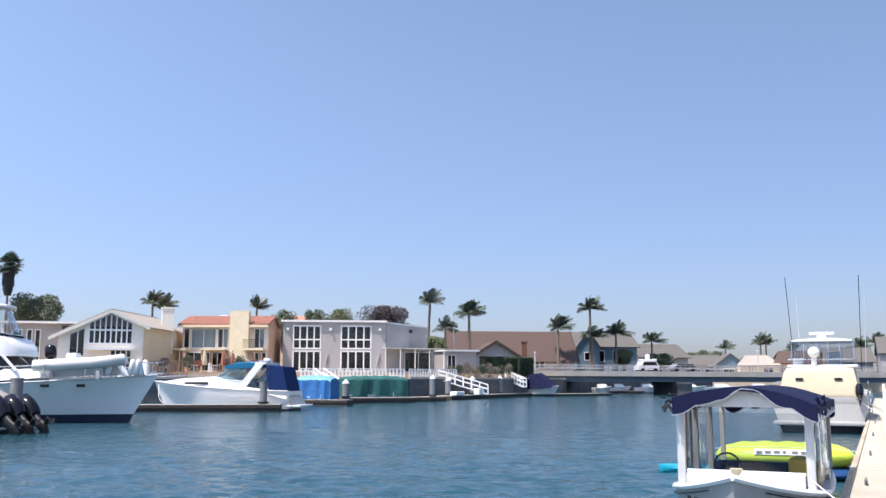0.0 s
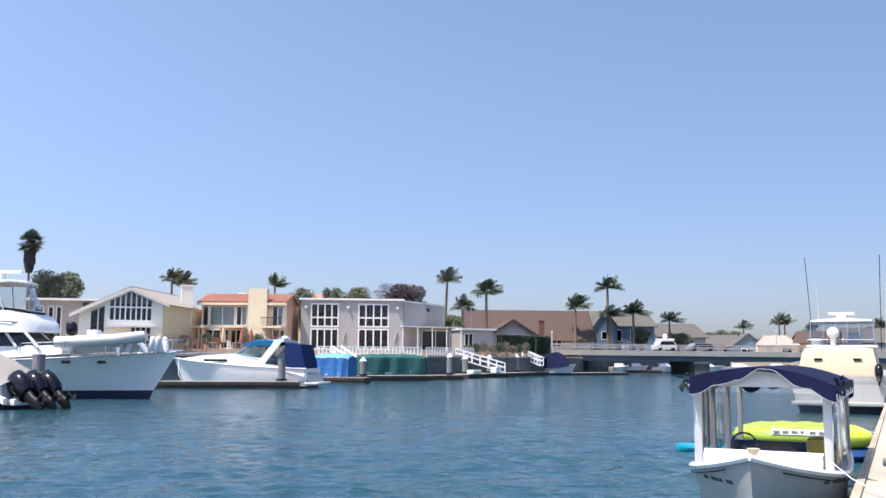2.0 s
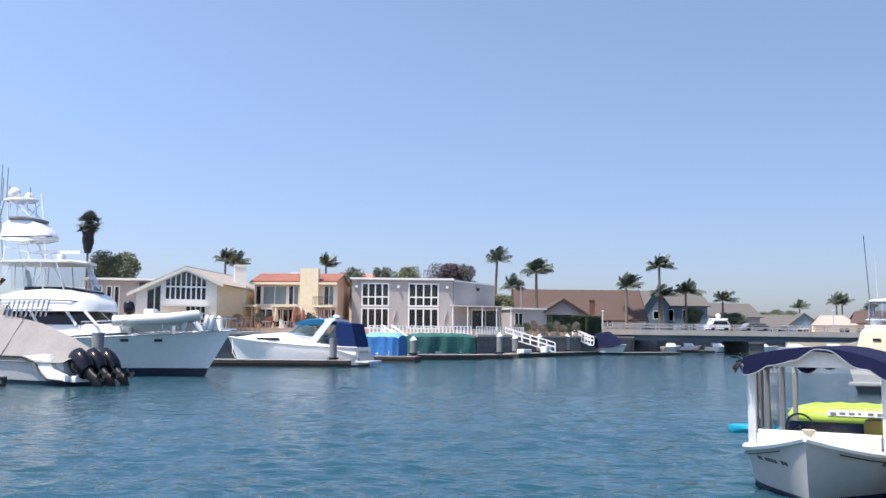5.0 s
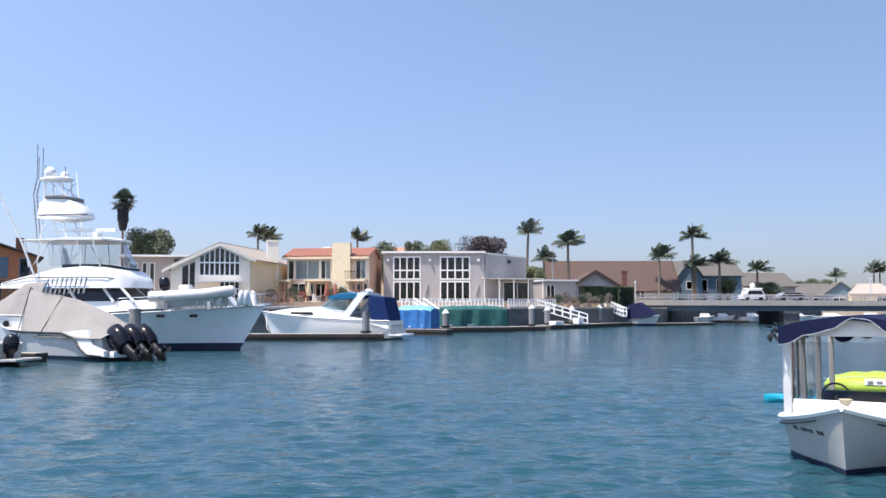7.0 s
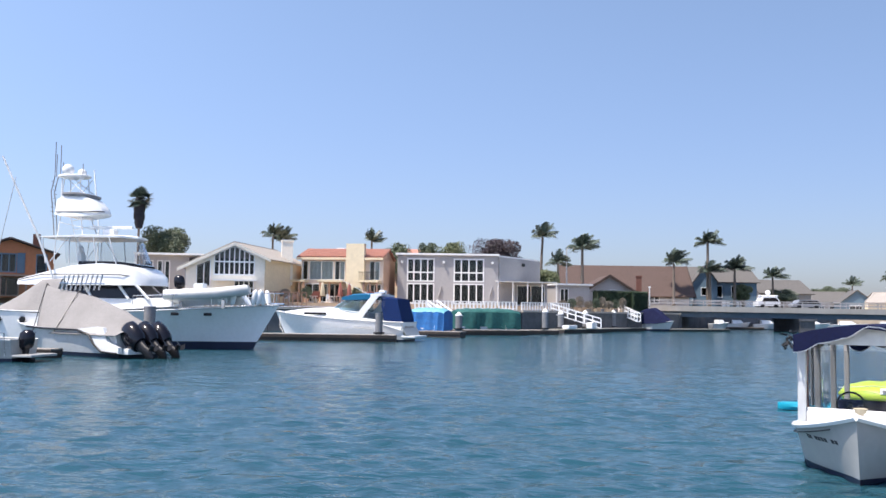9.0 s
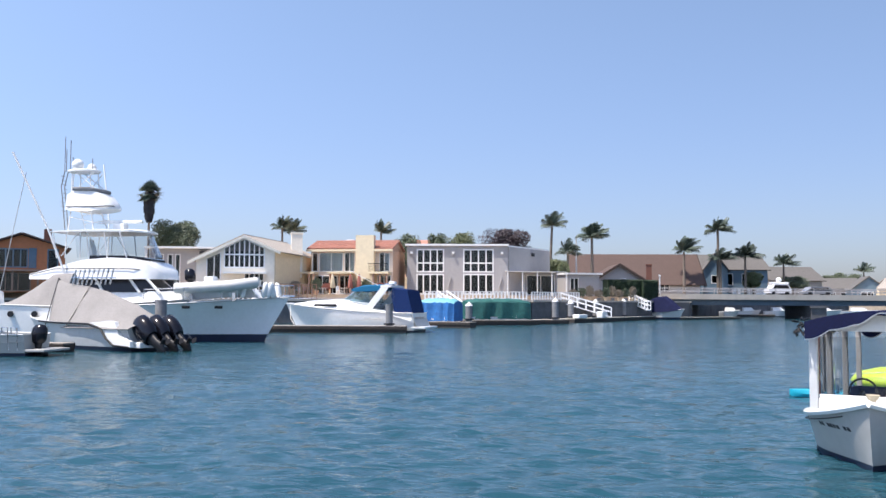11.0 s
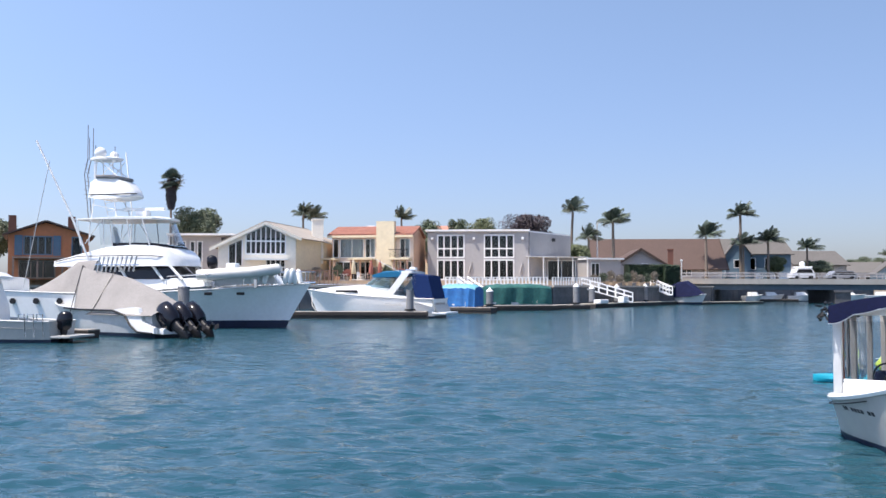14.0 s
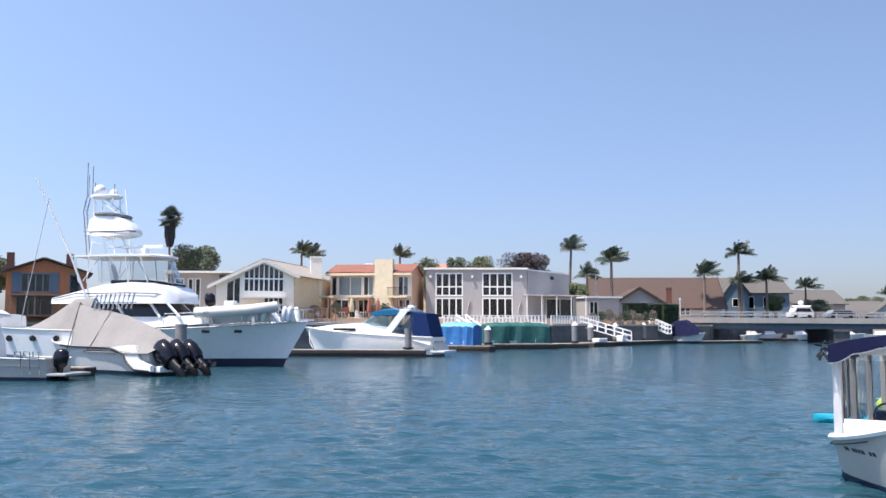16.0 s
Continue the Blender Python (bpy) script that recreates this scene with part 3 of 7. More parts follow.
def gable_house():
    """White house whose tall gable is glazed with a fan of narrow windows."""
    A, B = polar(-22.9, 100), polar(-18.2, 100)
    h = thing("house", facing(A, B, GROUND), "cream house with a glazed white gable and tan shingle roof", "house")
    w = (B - A).length
    px, pz = 4.95, 6.2
    el, er = 3.75, 4.75
    bm = BM()
    poly = [(0, 0), (w, 0), (w, er), (px, pz), (0, el)]
    # gable front made as vertical strips that leave the glazed bay open
    bay = (2.9, 7.1)
    top = lambda x: el + (pz - el) * x / px if x < px else pz + (er - pz) * (x - px) / (w - px)
    for x0, x1 in ((0, 1.05), (2.55, bay[0]), (bay[1], w)):
        extrude_xz(bm, [(x0, 0), (x1, 0), (x1, top(x1)), (x0, top(x0))], 0, 0.2)
    extrude_xz(bm, [(1.05, 0), (2.55, 0), (2.55, 1.6), (1.05, 1.6)], 0, 0.2)
    extrude_xz(bm, [(1.05, 3.7), (2.55, 4.4), (2.55, top(2.55)), (1.05, top(1.05))], 0, 0.2)
    extrude_xz(bm, [(bay[0], 2.3), (bay[1], 2.3), (bay[1], 2.75), (bay[0], 2.75)], 0, 0.2)
    extrude_xz(bm, [(bay[0], 0), (bay[0] + 2.1, 0), (bay[0] + 2.1, 2.3), (bay[0], 2.3)], 0, 0.2)
    part("front_wall", bm, STUCCO_GABLE, h, "white gable wall")
    win = None
    bm = BM()
    n = 8
    loft(bm, [[(bay[0], -0.06, top(bay[0]) - 0.35), (px, -0.06, pz - 0.35), (bay[1], -0.06, top(bay[1]) - 0.35)], [(bay[0], -0.06, top(bay[0]) - 0.15), (px, -0.06, pz - 0.15), (bay[1], -0.06, top(bay[1]) - 0.15)], [(bay[0], 0.12, top(bay[0]) - 0.15), (px, 0.12, pz - 0.15), (bay[1], 0.12, top(bay[1]) - 0.15)]])
    win = part("window", bm, WHITE_PAINT, h, "fan of narrow white-framed panes")
    for k in range(n + 1):
        x = bay[0] + (bay[1] - bay[0]) * k / n
        bm = BM()
        box(bm, x - 0.07, x + 0.07, -0.06, 0.12, 2.75, top(x) - 0.25)
        part("mullion", bm, WHITE_PAINT, win)
    for z in (2.75, 4.15):
        bm = BM()
        box(bm, bay[0], bay[1], -0.055, 0.1, z, z + 0.16)
        part("transom", bm, WHITE_PAINT, win)
    for k in range(n):
        x0, x1 = bay[0] + (bay[1] - bay[0]) * k / n, bay[0] + (bay[1] - bay[0]) * (k + 1) / n
        for z0, t0, t1 in ((2.75, 4.15, 4.15), (4.2, top(x0) - 0.15, top(x1) - 0.15)):
            bm = BM()
            extrude_xz(bm, [(x0 + 0.01, z0), (x1 - 0.01, z0), (x1 - 0.01, t1), (x0 + 0.01, t0)], 0.02, 0.035)
            part("pane", bm, GLASS, win)
    for x0, x1, z0, z1, z2 in ((1.05, 2.55, 1.6, 3.7, 4.4), ):
        bm = BM()
        for x, z in ((1.05, 3.7), (1.8, 4.05), (2.45, 4.4)):
            box(bm, x, x + 0.1, -0.05, 0.1, 1.6, z)
        wq = part("window", bm, WHITE_PAINT, h)
        bm = BM()
        extrude_xz(bm, [(x0, z0), (x1, z0), (x1, z2), (x0, z1)], 0.02, 0.035)
        part("pane", bm, GLASS, wq)
    window(h, bay[0] + 2.1, bay[1], 0.1, 2.3, 4, (0.6,), fw=0.1)
    # long cream side wall and roof running away
    D = polar(-15.75, 113)
    q = h.matrix_basis.inverted() @ Vector((D.x, D.y, GROUND))
    bm = BM()
    loft(bm, [[(w - 0.1, 0.2, 0), (q.x, q.y, 0)], [(w - 0.1, 0.2, er - 0.05), (q.x, q.y, er - 0.3)]])
    thick(bm, 0.2)
    part("side_wall", bm, STUCCO_CREAM, h, "cream side wall")
    dx = q.x - w
    bm = BM()
    box(bm, 0.02, 0.2, 0.2, q.y, 0, el - 0.1)
    box(bm, 0.2, q.x, q.y - 0.2, q.y, 0, el)
    part("back_wall", bm, STUCCO_CREAM, h)
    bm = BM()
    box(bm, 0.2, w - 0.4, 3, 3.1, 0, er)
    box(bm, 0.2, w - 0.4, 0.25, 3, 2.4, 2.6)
    part("room", bm, ROOM_SHADE, h)
    e = 0.45
    sl, sr = (pz - el) / px, (pz - er) / (w - px)
    for a, b, zb in ((-0.9, el - 0.9 * sl, 1), (w + 0.6, er - 0.6 * sr, 2)):
        bm = BM()
        loft(bm, [[(a, -e, b + 0.1), (px, -e, pz + 0.12)], [(a + dx, q.y, b + 0.1), (px + dx, q.y, pz + 0.12)]])
        thick(bm, 0.12)
        part("roof", bm, SHAKE_TAN, h, "tan shingle roof slope")
    bm = BM()
    for (xa, za), (xb, zb) in (((-0.9, el - 0.9 * sl), (px, pz)), ((px, pz), (w + 0.6, er - 0.6 * sr))):
        extrude_xz(bm, [(xa, za - 0.22), (xb, zb - 0.22), (xb, zb + 0.1), (xa, za + 0.1)], -e - 0.06, -e + 0.02)
    part("bargeboard", bm, STUCCO_GABLE, h)
    c = h.matrix_basis.inverted() @ (polar(-16.85, 108) + Vector((0, 0, GROUND)))
    bm = BM()
    box(bm, c.x - 0.65, c.x + 0.65, c.y - 0.5, c.y + 0.5, 2.0, 7.1)
    box(bm, c.x - 0.72, c.x + 0.72, c.y - 0.57, c.y + 0.57, 7.1, 7.3)
    part("chimney", bm, STUCCO_GABLE, h, "broad white chimney")
    # balcony
    bm = BM()
    box(bm, 2.8, 7.3, -1.2, -0.02, 2.15, 2.3)
    part("balcony", bm, WHITE_PAINT, h)


def red_roof_house():
    A, B = polar(-15.95, 109), polar(-10.85, 106.7)
    h = thing("house", facing(A, B, GROUND), "peach two-storey house with red tile roof and cream chimney", "house")
    w = (B - A).length
    H = 5.3
    up = [(0.15, 0.85, 2.75, 5.0), (1.0, 3.9, 2.75, 5.0), (4.05, 5.3, 2.75, 5.0), (8.25, 9.5, 2.75, 5.0)]
    lo = [(0.5, 5.0, 0.1, 2.3), (8.0, 9.7, 0.1, 2.3)]
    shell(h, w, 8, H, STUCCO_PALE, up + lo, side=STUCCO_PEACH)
    window(h, *up[0], 1, (), fw=0.08)
    window(h, *up[1], 2, (), fw=0.08, curtain=(0, 1))
    window(h, *up[2], 2, (), fw=0.08, curtain=(0.5, 1))
    window(h, *up[3], 2, (), fw=0.08, curtain=(0.5, 1))
    window(h, *lo[0], 5, (), fw=0.09, name="glass_door")
    window(h, *lo[1], 2, (), fw=0.09, name="glass_door")
    # tiled roof: single slope towards the water, rounded tile courses
    x0, x1, y0, y1, z0, z1 = -0.4, w + 0.1, -0.7, 4.0, H, H + 1.25
    roof_bm = BM()
    loft(roof_bm, [[(x0, y0, z0), (x1, y0, z0)], [(x0, y1, z1), (x1, y1, z1)]])
    thick(roof_bm, 0.12)
    roof = part("roof", roof_bm, TILE_RED, h, "red clay tile roof")
    bm = BM()
    cols, rows_ = 44, 12
    for i in range(cols):
        xa = x0 + (x1 - x0) * i / cols
        wd = (x1 - x0) / cols
        pts = []
        for j in range(rows_ * 2):
            f = (j // 2 + (j % 2)) / rows_
            lift = 0.10 if j % 2 == 0 else 0.06
            yy, zz = y0 + (y1 - y0) * f, z0 + (z1 - z0) * f
            pts.append([(xa + wd * (0.5 - 0.5 * math.cos(a)), yy, zz + lift * math.sin(a) + 0.13) for a in (0, 0.8, 1.57, 2.35, 3.14)])
        loft(bm, pts)
    part("tile_field", bm, TILE_RED, roof, kind="stuff")
    bm = BM()
    loft(bm, [[(x0, y1, z1), (x1, y1, z1)], [(x0, 8, H + 0.1), (x1, 8, H + 0.1)]])
    thick(bm, 0.12)
    part("roof", bm, TILE_RED, h)
    for x in (0, w - 0.2):
        bm = BM()
        loft(bm, [[(x, 0.02, H), (x, 8, H)], [(x, y1 - 0.1, z1 - 0.05), (x, y1 + 0.1, z1 - 0.05)]])
        thick(bm, 0.2)
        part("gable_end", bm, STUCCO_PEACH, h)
    bm = BM()
    box(bm, 5.6, 7.75, -0.85, 0.25, 0, 7.0)
    part("chimney", bm, STUCCO_CREAM, h, "broad cream chimney breast")
    bm = BM()
    box(bm, x0, x1, y0 - 0.1, y0 + 0.02, z0 - 0.2, z0 + 0.06)
    part("gutter", bm, STUCCO_CREAM, h)
    # upper balconies with cream edges, wooden posts below
    for a, b in ((-1.3, 0.95), (2.6, 5.5), (7.3, 9.7)):
        bm = BM()
        box(bm, a, b, -2.0 if a != 2.6 else -2.4, -0.02, 2.45, 2.68)
        part("balcony", bm, STUCCO_CREAM, h, "cream balcony slab")
    for x in (-1.1, 0.3, 0.8, 2.8, 3.9, 5.2, 7.95, 8.7, 9.5):
        bm = BM()
        box(bm, x - 0.09, x + 0.09, -1.9, -1.7, 0, 2.45)
        part("post", bm, STUCCO_PEACH if x < 5 else WOOD_PERGOLA, h)
    bm = BM()
    for k in range(23):
        x = 7.4 + k * 0.1
        box(bm, x, x + 0.025, -1.95, -1.92, 2.68, 3.6)
    box(bm, 7.3, 9.7, -1.97, -1.9, 3.6, 3.66)
    part("railing", bm, BLACK, h)
    bm = BM()
    box(bm, 3.0, 4.0, 5.0, 6.0, 6.0, 6.9, bevel=0.05)
    part("rooftop_unit", bm, WHITE_PAINT, h, "white rooftop air unit")


def modern_house():
    A, B = polar(-25.6, 105), polar(-22.0, 104)
    h = thing("house", facing(A, B, GROUND), "white modern flat-roofed house with tall columns and dark windows", "house")
    w = (B - A).length
    op = [(0.5, 1.5, 0.3, 4.4), (1.9, 2.5, 0.3, 4.4), (2.7, 3.3, 0.3, 4.4)]
    shell(h, w, 7, 5.0, STUCCO_WHITE, op)
    for o in op:
        window(h, *o, 1, (0.4,), fw=0.1)
    bm = BM()
    box(bm, -0.5, w + 0.3, -0.9, 7, 5.0, 5.2)
    part("roof", bm, WHITE_PAINT, h)
    bm = BM()
    box(bm, -0.4, -0.15, -0.8, -0.55, 0, 5.0)
    part("column", bm, WHITE_PAINT, h)


def orange_house():
    A, B = polar(-34.6, 96), polar(-30.3, 96)
    h = thing("house", facing(A, B, GROUND), "orange stucco two-storey house with blue shutters", "house")
    w = (B - A).length
    op = [(1.3, 3.9, 2.35, 4.2), (0.9, 4.2, 0.1, 1.9), (5.6, 6.6, 2.2, 4.2)]
    shell(h, w, 9, 4.3, STUCCO_ORANGE, op)
    window(h, 1.3, 3.9, 2.35, 4.2, 4, (), fw=0.12, frame_mat=SIDING_BLUE)
    window(h, 0.9, 4.2, 0.1, 1.9, 3, (), fw=0.1, name="glass_door", frame_mat=WOOD_PERGOLA)
    window(h, 5.6, 6.6, 2.2, 4.2, 1, (), fw=0.1, frame_mat=SIDING_BLUE)
    for x in (0.55, 3.95):
        bm = BM()
        box(bm, x, x + 0.7, -0.12, -0.02, 2.3, 4.25)
        for k in range(11):
            box(bm, x + 0.06, x + 0.64, -0.15, -0.12, 2.4 + k * 0.165, 2.48 + k * 0.165)
        part("shutter", bm, SIDING_BLUE, h, "blue louvred shutter")
    pk = 3.3
    bm = BM()
    extrude_xz(bm, [(0, 4.3), (w, 4.3), (pk, 5.5)], 0, 0.2)
    part("gable", bm, STUCCO_ORANGE, h)
    for a, b in (((-0.5, 4.15), (pk, 5.6)), ((pk, 5.6), (w + 0.5, 4.15))):
        bm = BM()
        loft(bm, [[(a[0], -0.6, a[1]), (b[0], -0.6, b[1])], [(a[0], 9, a[1]), (b[0], 9, b[1])]])
        thick(bm, 0.14)
        part("roof", bm, SHAKE_BROWN, h)
    bm = BM()
    box(bm, 0.4, 5.0, -1.5, -0.02, 2.0, 2.15)
    part("balcony", bm, WOOD_PERGOLA, h)
    for x in (0.5, 2.6, 4.8):
        bm = BM()
        box(bm, x - 0.08, x + 0.08, -1.45, -1.3, 0, 2.0)
        part("post", bm, WOOD_PERGOLA, h)
    for x in (-0.1, 5.3):
        bm = BM()
        box(bm, x, x + 0.7, 2.2, 3.0, 3.5, 6.3)
        part("chimney", bm, BRICK, h)


def pitched_house(A, B, depth, wall_h, rise, wall_mat, roof_mat, label, z=GROUND, hip=0.0, gable_front=False, wins=(), over=0.5):
    """A plain pitched-roof house; ridge along the front, or gable to the front."""
    h = thing("house", facing(A, B, z), label, "house")
    w = (Vector(B) - Vector(A)).length
    shell(h, w, depth, wall_h, wall_mat, wins)
    for o in wins:
        window(h, *o, max(1, round((o[1] - o[0]) / 1.0)), (), fw=0.09)
    if gable_front:
        sides = [[(-over, wall_h - over * rise / (w / 2)), (w / 2, wall_h + rise)], [(w / 2, wall_h + rise), (w + over, wall_h - over * rise / (w / 2))]]
        for a, b in sides:
            bm = BM()
            loft(bm, [[(a[0], -over, a[1]), (b[0], -over, b[1])], [(a[0], depth + over, a[1]), (b[0], depth + over, b[1])]])
            thick(bm, 0.15)
            part("roof", bm, roof_mat, h)
        bm = BM()
        extrude_xz(bm, [(0, wall_h), (w, wall_h), (w / 2, wall_h + rise)], 0, 0.2)
        part("gable", bm, wall_mat, h)
    else:
        s = rise / (depth / 2)
        for y0, y1 in ((-over, depth / 2), (depth + over, depth / 2)):
            bm = BM()
            zb = wall_h - over * s
            loft(bm, [[(-over, y0, zb), (w + over, y0, zb)], [(-over + hip, y1, wall_h + rise), (w + over - hip, y1, wall_h + rise)]])
            thick(bm, 0.15)
            part("roof", bm, roof_mat, h)
        for x0, x1 in ((0, hip), (w, w - hip)):
            bm = BM()
            dz = 0.0 if hip else 0.2
            loft(bm, [[(x0, 0.1, wall_h - dz), (x0, depth - 0.1, wall_h - dz)], [(x1, depth / 2 - 0.05, wall_h + rise - dz), (x1, depth / 2 + 0.05, wall_h + rise - dz)]])
            thick(bm, 0.12)
            part("gable" if not hip else "roof", bm, roof_mat if hip else wall_mat, h)
    return h


flat_white_house()
pitched_house(polar(-10.6, 141), polar(-7.7, 141), 8, 7.2, 1.9, STUCCO_PEACH, TILE_RED, "peach house with a red tile roof behind the grey house", hip=1.5)
gable_house()
red_roof_house()
modern_house()
orange_house()
brown = pitched_house(polar(0.7, 145), polar(8.1, 148.5), 10, 2.8, 4.3, STUCCO_WHITE, SHAKE_BROWN, "long low house with a brown shingle roof", wins=[(2.2, 3.4, 0.9, 2.1), (13.0, 14.6, 0.9, 2.1)], over=0.9)
wing = pitched_house(polar(1.9, 136.5), polar(4.7, 138), 6, 2.9, 2.05, STUCCO_WHITE, SHAKE_BROWN, "small grey gable wing under a brown roof", gable_front=True, wins=[(3.6, 4.5, 1.9, 2.8)], over=0.6)
bm = BM()
ww = 6.85
for a, c in (((-0.6, 2.5), (ww / 2, 5.0)), ((ww / 2, 5.0), (ww + 0.6, 2.5))):
    extrude_xz(bm, [(a[0], a[1] - 0.35), (c[0], c[1] - 0.35), (c[0], c[1] + 0.05), (a[0], a[1] + 0.05)], -0.68, -0.61)
part("bargeboard", bm, BARGE, wing, "dark brown bargeboard")
bw = (polar(8.1, 148.5) - polar(0.7, 145)).length + 0.9
for y0, y1 in ((-0.95, 5.0), (10.95, 5.0)):
    bm = BM()
    zb = 2.8 - 0.95 * 0.86
    loft(bm, [[(bw + 0.02, y0, zb - 0.25), (bw + 0.02, y0, zb + 0.15)], [(bw + 0.02, y1, 6.85), (bw + 0.02, y1, 7.25)]])
    thick(bm, 0.1)
    part("bargeboard", bm, BARGE, brown, "dark brown bargeboard")
bm = BM()
box(bm, -0.4, 0.4, -0.35, 0.35, 0, 4.85)
box(bm, -0.47, 0.47, -0.42, 0.42, 4.85, 5.05)
solo("chimney", bm, BRICK, Matrix.Translation(polar(5.1, 141.5) + Vector((0, 0, GROUND))), "brick chimney beside the brown roof", "chimney")
blue = pitched_house(polar(8.0, 159), polar(12.0, 163), 9, 5.1, 2.5, SIDING_BLUE, SHAKE_GREY, "blue-grey house with a steep grey gable roof", wins=[(1.0, 2.6, 2.4, 4.2), (5.0, 6.0, 2.2, 4.2), (7.5, 9.5, 2.4, 4.2)], over=0.5)
pitched_house(polar(8.35, 156), polar(9.75, 156.5), 5, 4.9, 2.6, SIDING_BLUE, SHAKE_GREY, "narrow blue gable bay", gable_front=True, wins=[(1.2, 2.4, 2.4, 3.8)], over=0.4)
for az, d in ((10.2, 157.5), (10.9, 158.5), (11.6, 159.5)):
    bm = BM()
    q = polar(az, d)
    box(bm, -0.7, 0.7, -0.08, 0.0, 0, 1.5)
    solo("balcony_screen", bm, WHITE_PAINT, pose(q.x, q.y, GROUND + 0.02, 0, 0, 8), "white picket screen before the blue house", "screen")
pitched_house(polar(12.2, 173), polar(15.0, 178), 9, 3.4, 2.4, SIDING_GREY, SHAKE_GREY, "grey house with a brown-grey roof", wins=[(1.5, 3.0, 1.0, 2.6)])
pitched_house(polar(14.9, 215), polar(16.9, 216), 10, 3.4, 2.2, SIDING_GREY, SHAKE_GREY, "far grey house by the water", z=2.3, wins=[(1.0, 3.0, 0.8, 2.4), (4.0, 6.0, 0.8, 2.4)])
pitched_house(polar(16.6, 205), polar(18.3, 206), 10, 3.2, 2.4, SIDING_BLUE, SHAKE_GREY, "far slate-blue gabled house", z=2.3, gable_front=True, wins=[(1.5, 4.0, 0.8, 2.4)])
pitched_house(polar(18.0, 200), polar(20.2, 201), 10, 3.1, 1.9, STUCCO_CREAM, SHAKE_TAN, "far cream house with a sunlit tan roof", z=2.3, wins=[(4.6, 6.6, 0.8, 2.4)], hip=2.0)
pitched_house(polar(20.0, 202), polar(22.6, 203), 10, 3.6, 2.4, STUCCO_PEACH, SHAKE_BROWN, "far pinkish house with a brown roof", z=2.3, wins=[(1.0, 2.5, 0.8, 2.6), (4.0, 6.0, 0.8, 2.6)], hip=1.5)
pitched_house(polar(22.8, 195), polar(25.2, 196), 10, 3.6, 2.6, SIDING_GREY, SHAKE_GREY, "far grey house partly behind boats", z=2.3, wins=[(1.0, 3.5, 0.8, 2.6)])
pitched_house(polar(25.6, 175), polar(29.5, 176), 10, 4.0, 2.8, STUCCO_WHITE, SHAKE_GREY, "white house across the bridge", z=2.9, wins=[(1.5, 3.5, 0.8, 2.6), (6, 8, 0.8, 2.6)])


# ---- bridge ----
def build_bridge():
    A, B = Vector((11.5, 130.5, 0)), Vector((96.0, 148.5, 0))
    b = thing("bridge", facing(A, B), "low concrete road bridge with white pipe railings", "bridge", kind="structure")
    L = (B - A).length
    tilt = lambda x: -0.004 * x
    bm = BM()
    loft(bm, [[(x, y, z + tilt(x)) for y, z in ((0, 2.78), (0, 3.55), (0.35, 3.55), (0.35, 3.35), (8.65, 3.35), (8.65, 3.55), (9, 3.55), (9, 2.78))] for x in (-6, L)], closed=True, cap=True)
    part("deck", bm, BRIDGE_LIGHT, b, "pale concrete deck edge")
    bm = BM()
    loft(bm, [[(x, y, z + tilt(x)) for y, z in ((0.4, 3.36), (8.6, 3.36), (8.6, 3.4), (0.4, 3.4))] for x in (-6, L)], closed=True, cap=True)
    part("roadway", bm, ASPHALT, b)
    for y in (0.7, 3.3, 5.9, 8.1):
        bm = BM()
        loft(bm, [[(x, y + dy, z + tilt(x)) for dy, z in ((0, 2.0), (0.35, 2.0), (0.35, 2.78), (0, 2.78))] for x in (0, L)], closed=True, cap=True)
        part("girder", bm, BRIDGE_BLUE, b, "blue-grey girder")
    for x in (25.0, 49.0, 73.0):
        bm = BM()
        box(bm, x - 1.15, x + 1.15, 0.3, 8.7, -2, 1.55)
        box(bm, x - 1.35, x + 1.35, 0.1, 8.9, 1.55, 2.0 + tilt(x))
        part("pier", bm, SEAWALL, b, "concrete pier")
    bm = BM()
    box(bm, -4, 6.5, 0.5, 9.0, -2, 2.0)
    part("abutment", bm, SEAWALL, b)
    for y, n in ((0.16, 32), (8.84, 32)):
        for k in range(n):
            x = -4 + (L + 4) * k / n
            bm = BM()
            box(bm, x - 0.05, x + 0.05, y - 0.05, y + 0.05, 3.55 + tilt(x), 4.42 + tilt(x))
            part("rail_post", bm, STUCCO_WHITE, b)
        for z in (3.98, 4.37):
            bm = BM()
            tube(bm, [(-4, y, z - tilt(4)), (L, y, z + tilt(L))], 0.05, 6)
            part("rail", bm, STUCCO_WHITE, b)
    return b


build_bridge()


# ---- docks and piles ----
def floating_dock(a, b, width, top, label, deck=None, fascia=True, plank=0.14, side=1):
    """A floating finger: float body, dark timber walers, planks as pieces."""
    m = facing(a, b)
    L = math.hypot(b[0] - a[0], b[1] - a[1])
    d = thing("dock", m, label, "dock")
    bm = BM()
    box(bm, 0, L, 0.06, width - 0.06, -0.35, top - 0.06)
    part("float", bm, DOCK_EDGE, d)
    for y in (0, width - 0.08):
        bm = BM()
        box(bm, 0, L, y, y + 0.08, top - 0.26, top - 0.04)
        part("waler", bm, DOCK_EDGE, d)
    if deck is None:
        n = int(L / 0.42)
        bm = BM()
        for k in range(n):
            box(bm, k * L / n + 0.01, (k + 1) * L / n - 0.01, 0.0, width, top - 0.055, top)
        part("planking", bm, TEAK, d, kind="stuff")
    else:
        n = max(1, round(L / 3.0))
        for k in range(n):
            bm = BM()
            box(bm, k * L / n + 0.015, (k + 1) * L / n - 0.015, -0.02, width + 0.02, top - 0.055, top + 0.02)
            part("deck_slab", bm, deck, d)
    return d


